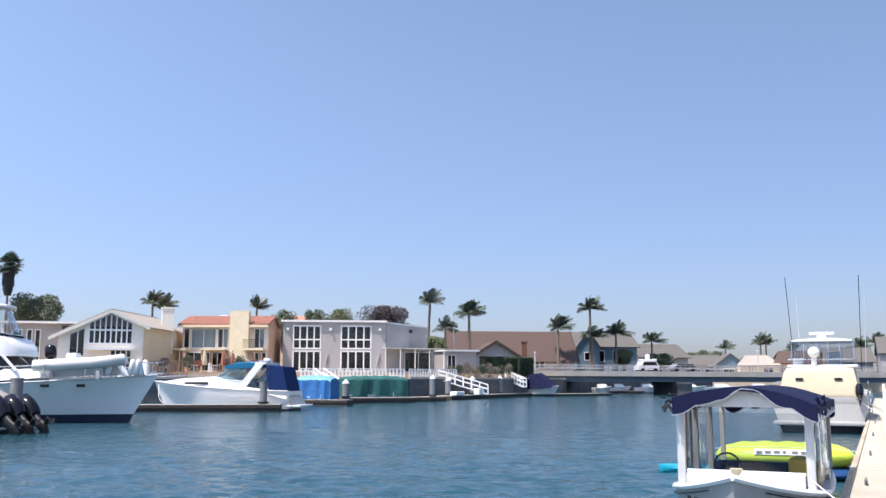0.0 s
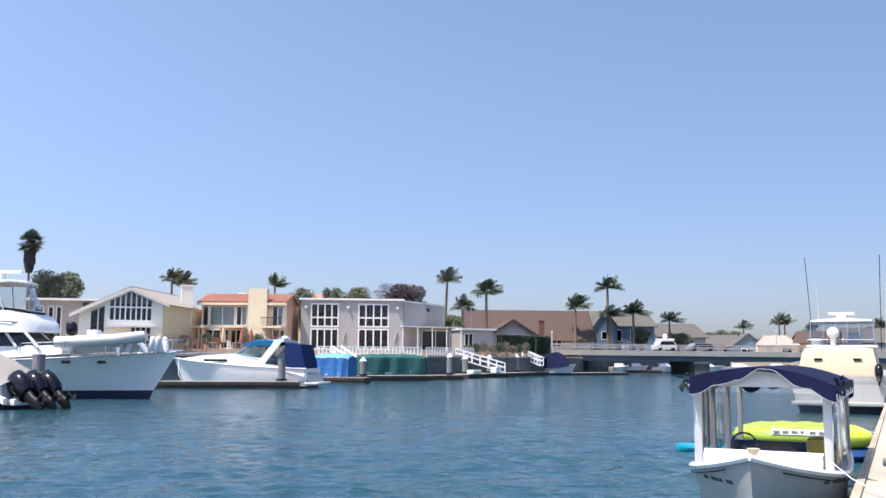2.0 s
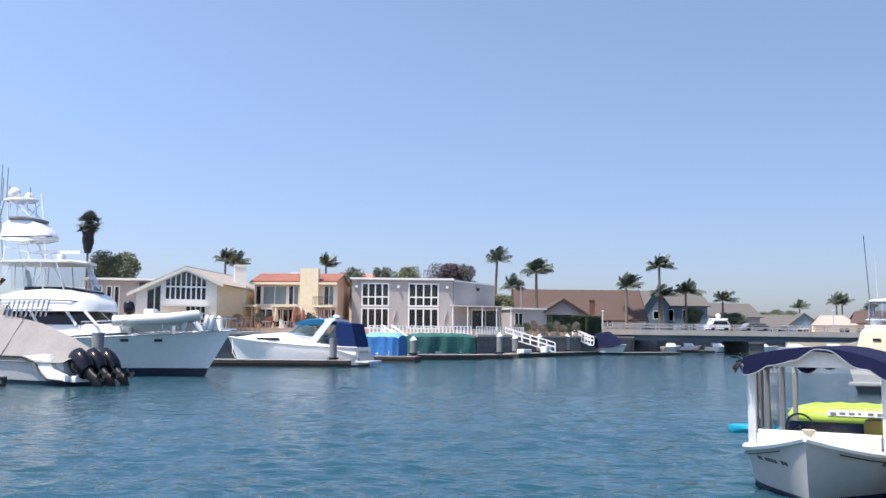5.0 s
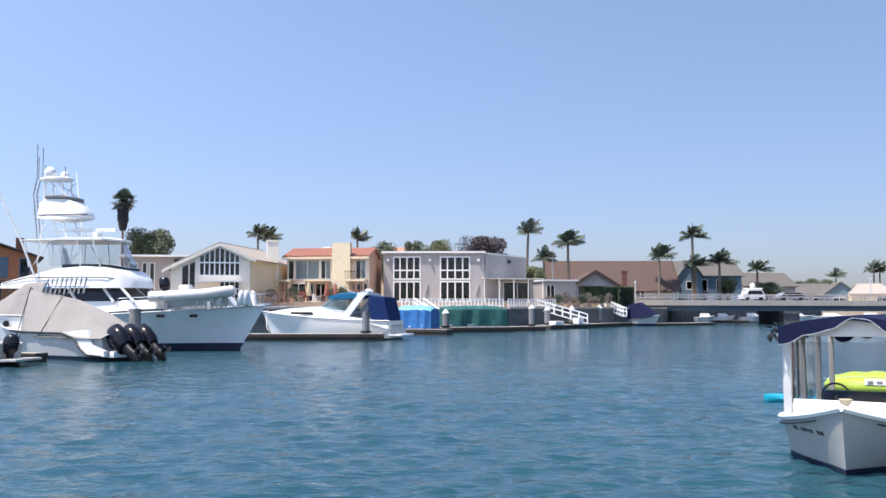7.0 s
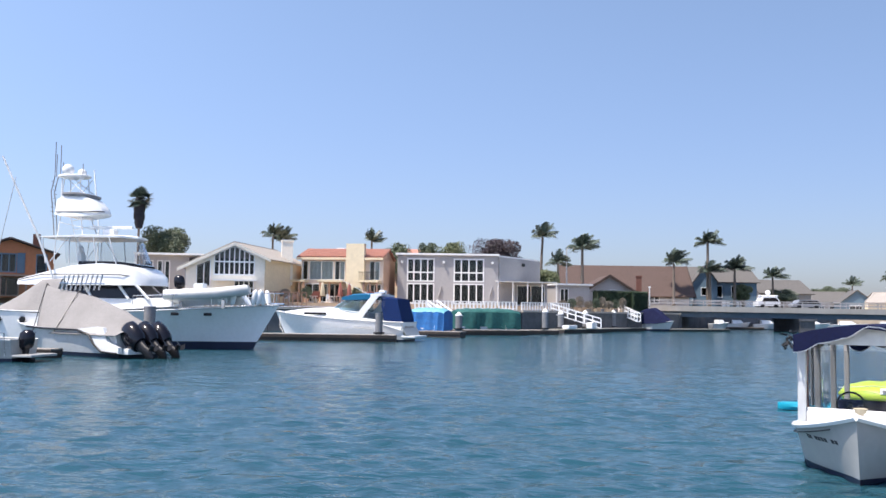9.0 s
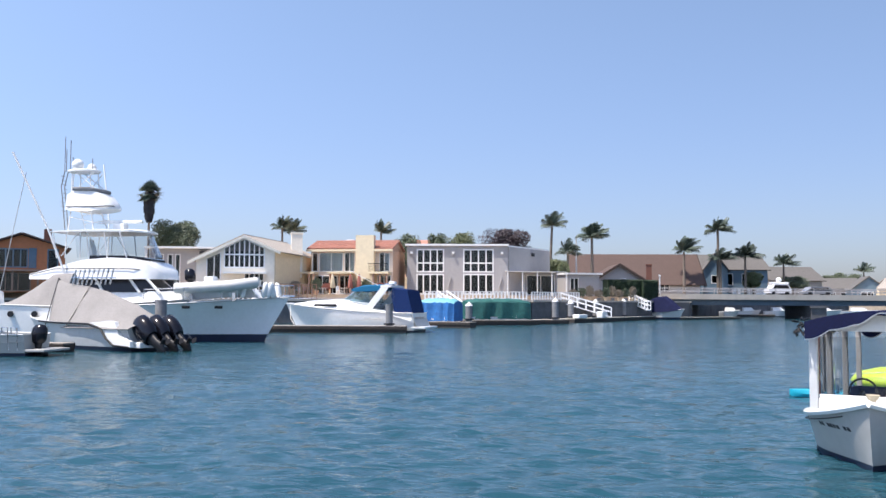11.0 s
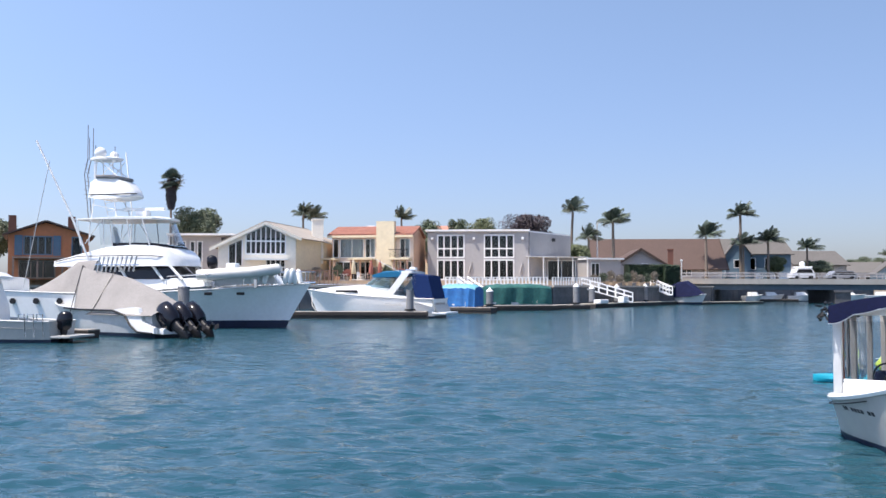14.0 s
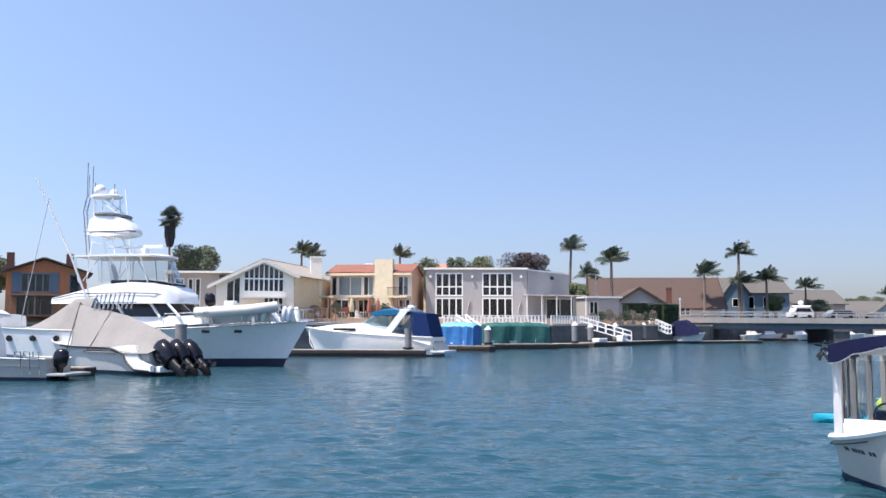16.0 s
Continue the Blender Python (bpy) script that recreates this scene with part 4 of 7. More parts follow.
def pile(x, y, top, r=0.24, cone=True):
    p = thing("pile", pose(x, y, 0), "grey concrete mooring pile with a white cone cap" if cone else "grey concrete mooring pile with a flat top", "mooring pile", "mooring piles")
    bm = BM()
    tube(bm, [(0, 0, -2), (0, 0, 0.3), (0, 0, top)], r, 14)
    smooth(part("shaft", bm, PILE_GREY, p))
    bm = BM()
    if cone:
        tube(bm, [(0, 0, top), (0, 0, top + 0.06)], r + 0.02, 14)
        tube(bm, [(0, 0, top + 0.06), (0, 0, top + 0.42)], r + 0.02, 14, r2=0.02)
    else:
        tube(bm, [(0, 0, top), (0, 0, top + 0.08)], r + 0.015, 14)
    part("cap", bm, PILE_CAP if cone else PILE_GREY, p)
    bm = BM()
    bmesh.ops.create_cone(bm, segments=18, radius1=r + 0.14, radius2=r + 0.14, depth=0.12, cap_ends=True, matrix=pose(0, 0, 0.62))
    part("pile_guide", bm, BLACK, p)


floating_dock((-22.6, 63.6), (-11.4, 64.6), 1.3, 0.5, "long floating finger dock with a dark timber edge beside a cruiser")
floating_dock((-13.5, 80.0), (-8.2, 78.5), 1.5, 0.5, "floating dock finger below a blue covered boat")
floating_dock((-9.6, 87.6), (-2.6, 90.6), 1.6, 0.5, "floating dock below a green covered boat")
floating_dock((-3.2, 94.5), (0.4, 96.0), 2.6, 0.45, "dock end with white pile")
floating_dock((1.0, 101.5), (12.0, 124.5), 2.0, 0.45, "long walkway float along the seawall", CONCRETE)
floating_dock((14.5, 125.0), (24.5, 133.0), 1.6, 0.3, "far end of the walkway float", CONCRETE)
for az, d, top, cone in ((-11.05, 66.3, 1.98, False), (-24.9, 45.4, 2.2, False), (-6.04, 86.5, 1.85, True), (-0.63, 96.0, 2.3, True), (0.33, 103.5, 2.1, True), (1.85, 109.6, 2.25, True), (3.56, 118, 2.35, True), (-19.4, 96, 2.4, True)):
    q = polar(az, d)
    pile(q.x, q.y, top, 0.34 if d > 80 else 0.27, cone)


def gangway(a, b, za, zb, label, n=6, bulk=1.0):
    L = math.hypot(b[0] - a[0], b[1] - a[1])
    g = thing("gangway", facing(a, b, za), label, "gangway", "gangways")
    s = (zb - za) / L
    bm = BM()
    loft(bm, [[(0, y, 0.0), (L, y, s * L)] for y in (0, 1.1)])
    thick(bm, 0.1)
    part("ramp", bm, ALLOY, g)
    for y in (0.0, 1.1):
        for z in (0.55, 1.05):
            bm = BM()
            box(bm, 0, L, y - 0.06 * bulk, y + 0.06 * bulk, z - 0.07 * bulk, z + 0.07 * bulk)
            for v in bm.verts:
                v.co.z += s * v.co.x
            part("handrail", bm, WHITE_PAINT, g)
        for k in range(n + 1):
            x = L * k / n
            bm = BM()
            box(bm, x - 0.05 * bulk, x + 0.05 * bulk, y - 0.05 * bulk, y + 0.05 * bulk, s * x, s * x + 1.05)
            part("post", bm, WHITE_PAINT, g)
    return g


gangway(polar(-0.3, 107.6), polar(2.8, 107.2), QUAY - 0.1, 0.6, "white-railed aluminium gangway sloping to the float")
gangway(polar(3.9, 121.5), polar(5.0, 120.5), QUAY - 0.1, 1.3, "short white-railed gangway to the float")
gangway(polar(-8.0, 100), polar(-6.6, 95), QUAY, 0.7, "narrow gangway with white rails")


def fence(a, b, z, h, pitch, label, mat=None, ratio=0.22):
    L = math.hypot(b[0] - a[0], b[1] - a[1])
    f = thing("fence", facing(a, b, z), label, "fence")
    for zz in (0.12, h - 0.08):
        bm = BM()
        box(bm, 0, L, -0.04, 0.04, zz, zz + 0.09)
        part("rail", bm, mat or WHITE_PAINT, f)
    n = int(L / pitch)
    for k in range(n + 1):
        x = L * k / n
        bm = BM()
        box(bm, x - pitch * ratio, x + pitch * ratio, -0.03, 0.03, 0, h)
        part("baluster", bm, mat or WHITE_PAINT, f)


fence((-15.5, 100.1), (-4.4, 104.1), QUAY + 0.1, 0.95, 0.42, "white baluster railing along the seawall")
fence((-3.8, 104.4), (1.6, 109.8), QUAY + 0.1, 0.95, 0.42, "white baluster railing beside the gangway")
fence(polar(-18.4, 99.8), polar(-15.6, 101.5), QUAY + 0.02, 1.75, 0.5, "open reddish timber post fence beside the sandy yard", WOOD_PERGOLA, ratio=0.1)
fence((-43, 86.8), (-31, 92.3), QUAY + 0.1, 0.95, 0.5, "pale railing in front of the yards", ALLOY)


# ---- trees ----
def palm(x, y, base, top, r, n=18, length=2.6, droop=1.0, seed=0, lean=(0, 0), label="feathery palm with an upright grey trunk", skirt=0.0, fan=False, wind=0.6):
    rng = random.Random(seed)
    t = thing("palm_tree", pose(x, y, base), label, "palm tree", "palm trees")
    hgt = top - base
    bm = BM()
    pts = [(lean[0] * (k / 8) ** 2, lean[1] * (k / 8) ** 2, hgt * k / 8) for k in range(9)]
    tube(bm, pts, r * 0.95, 9, r2=r * 0.6)
    smooth(part("trunk", bm, BARK, t))
    hx, hy, hz = pts[-1]
    bm = BM()
    for i in range(n if fan else int(n * 1.25)):
        a = i * 2.39996 + rng.uniform(-0.3, 0.3)
        el = rng.uniform(0.25, 1.5) if not fan else rng.uniform(-0.75, 1.45)
        ln = length * rng.uniform(0.75, 1.12) * (1.0 if fan else 1.12)
        dr = droop * rng.uniform(0.7, 1.3)
        spine = []
        m = 9
        for k in range(m + 1):
            s = k / m
            out = ln * s * math.cos(el) * (1 - 0.12 * s)
            up = ln * s * math.sin(el) - dr * ln * 0.28 * s ** 2.2
            spine.append(Vector((hx + out * math.cos(a) + wind * ln * 0.22 * s * s, hy + out * math.sin(a), hz + up)))
        side = Vector((-math.sin(a), math.cos(a), 0))
        if fan:
            c = spine[3]
            d = (spine[4] - spine[2]).normalized()
            for k in range(11):
                th = (k - 5) / 5 * 1.25
                tip = c + (d * math.cos(th) + side * math.sin(th)) * ln * 0.55 + Vector((0, 0, -0.12 * ln * abs(th)))
                wv = d.cross(side) * 0.0 + (side * math.cos(th) - d * math.sin(th)) * 0.13
                midp = c.lerp(tip, 0.55)
                bm.faces.new([bm.verts.new(p) for p in (c, midp + wv, tip, midp - wv)])
            bm.faces.new([bm.verts.new(p) for p in (spine[0] + side * 0.03, spine[0] - side * 0.03, c - side * 0.02, c + side * 0.02)])
        else:
            for k in range(1, m):
                for sub in (0.0, 0.17, 0.34, 0.5, 0.67, 0.83):
                    p = spine[k].lerp(spine[k + 1], sub)
                    d = (spine[k + 1] - spine[k]).normalized()
                    w = ln * 0.36 * math.sin(math.pi * (0.12 + 0.8 * (k + sub) / m)) * rng.uniform(0.8, 1.1)
                    for sg in (-1, 1):
                        tip = p + side * sg * w * 0.75 + d * w * 0.55 + Vector((0, 0, -w * rng.uniform(0.35, 0.75)))
                        bm.faces.new([bm.verts.new(q) for q in (p - d * 0.035, p + d * 0.05, tip)])
            for k in range(m):
                bm.faces.new([bm.verts.new(q) for q in (spine[k] + side * 0.035, spine[k] - side * 0.035, spine[k + 1] - side * 0.03, spine[k + 1] + side * 0.03)])
    part("crown", bm, FROND, t, kind="stuff")
    if skirt:
        bm = BM()
        for i in range(900):
            a = rng.uniform(0, 6.283)
            f = rng.random()
            z = hz - skirt * f
            rr = r + 0.47 * min(1.0, (1.08 - f) * 2.2) ** 0.7 * rng.uniform(0.75, 1.1)
            p = Vector((hx + math.cos(a) * rr * 0.6, hy + math.sin(a) * rr * 0.6, z + 0.35))
            q = Vector((hx + math.cos(a) * rr, hy + math.sin(a) * rr, z - rng.uniform(0.2, 0.55)))
            sd2 = Vector((-math.sin(a), math.cos(a), 0)) * rng.uniform(0.07, 0.2)
            bm.faces.new([bm.verts.new(v) for v in (p - sd2 * 0.5, p + sd2 * 0.5, q + sd2, q - sd2)])
        part("skirt", bm, THATCH, t, "hanging skirt of dead fronds")
    return t


def leafy(x, y, base, top, rx, mat, seed=0, label="round-crowned tree with dense small leaves", ry=None, n=2600, low=0.35, size=0.13):
    rng = random.Random(seed)
    t = thing("tree", pose(x, y, base), label, "tree", "trees behind the houses")
    h = top - base
    ry = ry or rx
    bm = BM()
    tube(bm, [(0, 0, 0), (0.1, 0, h * 0.3), (0, 0.1, h * 0.55)], 0.3, 8, r2=0.16)
    blobs = []
    for k in range(17):
        a = rng.uniform(0, 6.283)
        f = rng.uniform(0.1, 0.8)
        c = Vector((rx * 1.05 * f * math.cos(a), ry * f * math.sin(a), 0.35 + h * (low + (1 - low) * rng.uniform(0.2, 0.85))))
        blobs.append((c, rng.uniform(0.36, 0.58)))
        tube(bm, [(0, 0, h * 0.3), c * 0.6 + Vector((0, 0, h * 0.12)), c], 0.1, 5, r2=0.03)
    part("trunk", bm, BARK, t)
    bm = BM()
    hh = h * (1 - low)
    for i in range(n):
        c, f = rng.choice(blobs)
        d = Vector((rng.gauss(0, 1), rng.gauss(0, 1), rng.gauss(0, 1))).normalized()
        rr = rng.uniform(0.08, 1.0) ** 0.5
        p = c + Vector((d.x * rx * f * rr, d.y * ry * f * rr, d.z * hh * 0.5 * f * rr * 1.1))
        p.z = min(p.z, h + 0.5 - rng.uniform(0, 0.4))
        u = Vector((rng.gauss(0, 1), rng.gauss(0, 1), rng.gauss(0, 1))).normalized()
        v = u.orthogonal().normalized()
        s = size * rng.uniform(0.6, 1.3)
        bm.faces.new([bm.verts.new(q) for q in (p - u * s, p + v * s * 0.6, p + u * s, p - v * s * 0.6)])
    part("crown", bm, mat, t, kind="stuff")
    return t


def plant_palm(az, d, top, **k):
    q = polar(az, d)
    return palm(q.x, q.y, k.pop("base", GROUND), top, **k)


plant_palm(-25.7, 118, 15.7, r=0.2, n=44, length=1.95, droop=0.45, seed=4, fan=True, skirt=3.3, label="tall fan palm with a long dark skirt of dead fronds")
plant_palm(-17.75, 136, 13.0, r=0.24, n=16, length=2.6, droop=1.1, seed=5)
plant_palm(-17.1, 139, 12.8, r=0.24, n=16, length=2.4, droop=1.2, seed=6)
plant_palm(-11.6, 136, 12.6, r=0.24, n=16, length=2.3, droop=1.0, seed=7)
plant_palm(-0.95, 125, 12.6, r=0.26, n=13, length=3.0, droop=1.15, seed=8, lean=(0.3, 0), label="slender palm with windswept fronds and a smooth trunk")
plant_palm(0.15, 124, 9.0, r=0.24, n=14, length=2.4, droop=1.3, seed=9, label="short palm with drooping fronds behind the annex")
plant_palm(1.65, 124, 11.0, r=0.28, n=20, length=2.8, droop=1.2, seed=10, label="full-crowned palm beside a lamp post")
plant_palm(7.2, 146.5, 10.2, r=0.28, n=20, length=3.1, droop=1.15, seed=11, label="full palm in front of the brown roof")
plant_palm(9.2, 154, 14.0, r=0.32, n=24, length=2.9, droop=1.1, seed=12, label="tall layered palm before the blue house")
plant_palm(9.35, 153, 9.2, r=0.2, n=16, length=2.7, droop=1.2, seed=13, label="low dark palm before the blue house")
plant_palm(10.75, 156, 9.8, r=0.28, n=24, length=3.1, droop=1.2, seed=14, label="bright green palm beside the blue house")
plant_palm(12.9, 168, 9.0, r=0.26, n=20, length=2.8, droop=1.2, seed=15, label="bushy palm near the bridge")
for az, d, top, s in ((17.2, 230, 9.6, 21), (19.2, 220, 10.8, 22), (19.5, 222, 10.2, 23), (20.9, 225, 9.0, 24), (24.5, 210, 9.0, 25), (25.4, 215, 10.0, 26)):
    plant_palm(az, d, top, base=2.3, r=0.25, n=18, length=2.8, droop=1.1, seed=s, label="far palm beyond the bridge")
for az, d, top, rx, mat, s, lab in ((-24.3, 120, 12.0, 3.3, LEAF, 1, "dense dark green tree behind the houses"), (-9.9, 132, 11.9, 2.0, LEAF, 2, "small dark green tree behind the red roof"), (-6.5, 136, 12.2, 2.4, LEAF_LIGHT, 3, "sunlit yellow-green tree behind the grey house"), (-8.1, 138, 12.2, 1.9, LEAF, 4, "green tree behind the grey house"), (-3.7, 129, 12.2, 3.9, LEAF_PURPLE, 5, "dark purplish round-crowned tree"), (-0.5, 122, 7.6, 1.5, LEAF_LIGHT, 6, "bright shrub beside the grey house"), (11.2, 158, 7.0, 1.6, LEAF_LIGHT, 7, "bright green bush by the blue house"), (13.4, 170, 6.6, 2.8, LEAF, 8, "green bush at the bridge end"), (14.9, 232, 8.6, 2.5, LEAF, 9, "far dark conifer beyond houses"), (15.8, 235, 9.2, 2.8, LEAF, 10, "far dark tree beyond houses"), (16.5, 236, 8.8, 2.4, LEAF, 11, "far dark tree beyond houses"), (21.6, 230, 8.2, 3.5, LEAF, 12, "far green tree beyond houses"), (23.2, 225, 8.0, 3.5, LEAF, 13, "far green tree beyond houses"), (-32.9, 112, 8.0, 3.0, LEAF, 15, "dark tree behind the orange house"), (-35.5, 112, 9.5, 3.0, LEAF, 16, "dark tree behind the orange house"), (28, 190, 9.0, 4.5, LEAF, 17, "green tree behind the dock")):
    q = polar(az, d)
    leafy(q.x, q.y, GROUND if d < 190 else 2.3, top, rx, mat, seed=s, label=lab, n=9000 if rx < 3 else 17000)


def hedge(a, b, z, h, d, label, seed=0):
    rng = random.Random(seed)
    L = math.hypot(b[0] - a[0], b[1] - a[1])
    hd = thing("hedge", facing(a, b, z), label, "hedge")
    bm = BM()
    box(bm, 0.1, L - 0.1, 0.12, d - 0.12, 0, h - 0.1)
    part("body", bm, HEDGE, hd)
    bm = BM()
    for i in range(int(L * 420)):
        f = rng.random()
        if f < 0.62:
            p = Vector((rng.uniform(0, L), rng.uniform(-0.06, 0.16), rng.uniform(0, h)))
        else:
            p = Vector((rng.uniform(0, L), rng.uniform(0, d), h - rng.uniform(0, 0.16)))
        u = Vector((rng.gauss(0, 1), rng.gauss(0, 1), rng.gauss(0, 1))).normalized()
        v = u.orthogonal().normalized()
        s = rng.uniform(0.06, 0.14)
        bm.faces.new([bm.verts.new(q) for q in (p - u * s, p + v * s * 0.6, p + u * s, p - v * s * 0.6)])
    part("foliage", bm, HEDGE, hd, kind="stuff")


hedge(polar(2.6, 123.5), polar(5.0, 127), GROUND, 2.3, 1.5, "dark clipped hedge behind the seawall", 1)
hedge(polar(4.75, 126.2), polar(5.72, 129.0), QUAY, 2.95, 1.3, "tall dark hedge end beside the bridge", 2)


# ---- boats ----
def hull(boat, L, beam, bow_h, stern_h, rake, draft=0.5, stern_w=0.88, full=0.5, mat=None, bottom=None, boot=0.14, flare=1.7, deck=True, deck_drop=0.06, rail=True, n=26, chine=0.8, sharp=2.0, spring=1.7):
    """Lofted hull, bow tip at x = 0 and stern at x = -L: bottom, topsides, deck, rub rail."""
    mat = mat or GEL
    low, high, sheer = [], [], []
    for i in range(n + 1):
        u = (i / n) ** 1.25
        g = min(1.0, u / full)
        hw = beam / 2 * (1 - (1 - g) ** sharp)
        if u > full:
            hw *= 1 - (1 - stern_w) * ((u - full) / (1 - full)) ** 2
        hc = hw * (0.12 + (chine - 0.12) * min(1, u / full) ** 0.8)
        zs = bow_h + (stern_h - bow_h) * (1 - (1 - u) ** spring)
        p = 1 + (flare - 1) * max(0, 1 - u / full) if u < full else 0.85
        row = []
        keel = -draft * min(1, 0.15 + u * 3)
        for z in (keel, -0.12, boot):
            f = 0 if z == keel else max(0.0, (z + 0.12) / (zs + 0.12))
            y = 0 if z == keel else hc + (hw - hc) * f ** p
            x = -L * u - rake * (1 - max(0, z) / zs) * (1 - u) ** 2.2 - (0.35 * (1 - u) ** 2 if z == keel else 0)
            row.append((x, y, z))
        low.append(row)
        row = []
        for k in range(7):
            f = k / 6
            z = boot + (zs - boot) * f
            fy = (z + 0.12) / (zs + 0.12)
            row.append((-L * u - rake * (1 - z / zs) * (1 - u) ** 2.2, hc + (hw - hc) * fy ** p, z))
        high.append(row)
        sheer.append(row[-1])
    hull.side_rows = high
    flip = lambda rows: [[(x, -y, z) for x, y, z in r] for r in rows]
    for name, rows, mt in (("bottom", low, bottom or NAVY_PAINT), ("hull", high, mat)):
        bm = BM()
        full_rows = [[(x, -y, z) for x, y, z in r[::-1]] + r for r in rows] if name == "bottom" else None
        if full_rows:
            loft(bm, full_rows)
            bm.faces.new([bm.verts.new(p) for p in full_rows[-1]])
        else:
            loft(bm, rows)
            loft(bm, flip(rows))
            a, b = rows[-1], flip(rows)[-1]
            loft(bm, [a, b])
        bmesh.ops.remove_doubles(bm, verts=bm.verts[:], dist=0.002)
        bmesh.ops.recalc_face_normals(bm, faces=bm.faces[:])
        smooth(part(name, bm, mt, boat), 35)
    if deck:
        bm = BM()
        loft(bm, [[(x, -y * 0.985, z - deck_drop), (x, 0, z - deck_drop + 0.05), (x, y * 0.985, z - deck_drop)] for x, y, z in sheer])
        bmesh.ops.remove_doubles(bm, verts=bm.verts[:], dist=0.002)
        smooth(part("deck", bm, mat, boat), 35)
    if rail:
        for sg in (1, -1):
            bm = BM()
            tube(bm, [(x, sg * y, z) for x, y, z in sheer], 0.045, 6)
            part("rub_rail", bm, GEL_GREY if rail is True else rail, boat)
    return sheer


def bar(boat, name, pts, r, mat=None, label="", seg=7):
    bm = BM()
    tube(bm, pts, r, seg)
    return smooth(part(name, bm, mat or STEEL, boat, label), 50)


def slab(boat, name, x0, x1, y0, y1, z0, z1, mat, bevel=0.0, label="", parent=None):
    bm = BM()
    box(bm, x0, x1, y0, y1, z0, z1, bevel=bevel)
    return smooth(part(name, bm, mat, parent or boat, label), 35)


def form(boat, name, sections, mat, label="", sharp=40, cap=True, close=True):
    """A moulded form: loft through closed sections."""
    bm = BM()
    loft(bm, sections, closed=close, cap=cap)
    bmesh.ops.recalc_face_normals(bm, faces=bm.faces[:])
    return smooth(part(name, bm, mat, boat, label), sharp)


def rrect(x, hw, z0, z1, crown=0.0, lean=0.0, n=9):
    """Cross-section across a boat at x: sides lean in, crowned top."""
    pts = [(x, -hw, z0)]
    for k in range(n):
        f = k / (n - 1)
        y = -(hw - lean) + 2 * (hw - lean) * f
        pts.append((x, y, z1 + crown * (1 - (2 * f - 1) ** 2)))
    pts.append((x, hw, z0))
    return pts


def outboard(parent, x, y, z, s=1.0, tilt=0.0, mat=None):
    """Outboard engine: cowl, midsection, lower unit, propeller."""
    m = Matrix.Translation((x, y, z)) @ Matrix.Rotation(radians(tilt), 4, "Y") @ Matrix.Scale(s, 4)
    bm = BM()
    secs = []
    for zz, a, b, o in ((0.0, 0.26, 0.2, 0), (0.12, 0.36, 0.26, 0.0), (0.45, 0.40, 0.28, -0.03), (0.72, 0.36, 0.25, -0.06), (0.86, 0.22, 0.16, -0.06), (0.9, 0.05, 0.05, -0.06)):
        secs.append([(o - 0.1 + a * math.cos(k * math.pi / 8), b * math.sin(k * math.pi / 8), zz) for k in range(16)])
    loft(bm, secs, closed=True, cap=True)
    e = smooth(part("outboard_engine", bm, mat or COWL, parent, "glossy black outboard engine", m=m), 50)
    bm = BM()
    loft(bm, [[(-0.1 + a * math.cos(k * math.pi / 6), b * math.sin(k * math.pi / 6), zz) for k in range(12)] for zz, a, b in ((0.0, 0.2, 0.13), (-0.28, 0.15, 0.09), (-0.55, 0.17, 0.07), (-0.75, 0.05, 0.03))], closed=True, cap=True)
    smooth(part("midsection", bm, BLACK, e), 50)
    bm = BM()
    tube(bm, [(0.2, 0, -0.5), (-0.1, 0, -0.5), (-0.42, 0, -0.5)], 0.06, 8)
    for k in range(3):
        a = k * 2.094
        u, v = Vector((0, math.cos(a), math.sin(a))), Vector((0.08, -math.sin(a) * 0.12, math.cos(a) * 0.12))
        c = Vector((-0.4, 0, -0.5))
        bm.faces.new([bm.verts.new(q) for q in (c + u * 0.05, c + u * 0.16 + v, c + u * 0.22, c + u * 0.14 - v)])
    part("propeller", bm, BLACK, e)
    return e


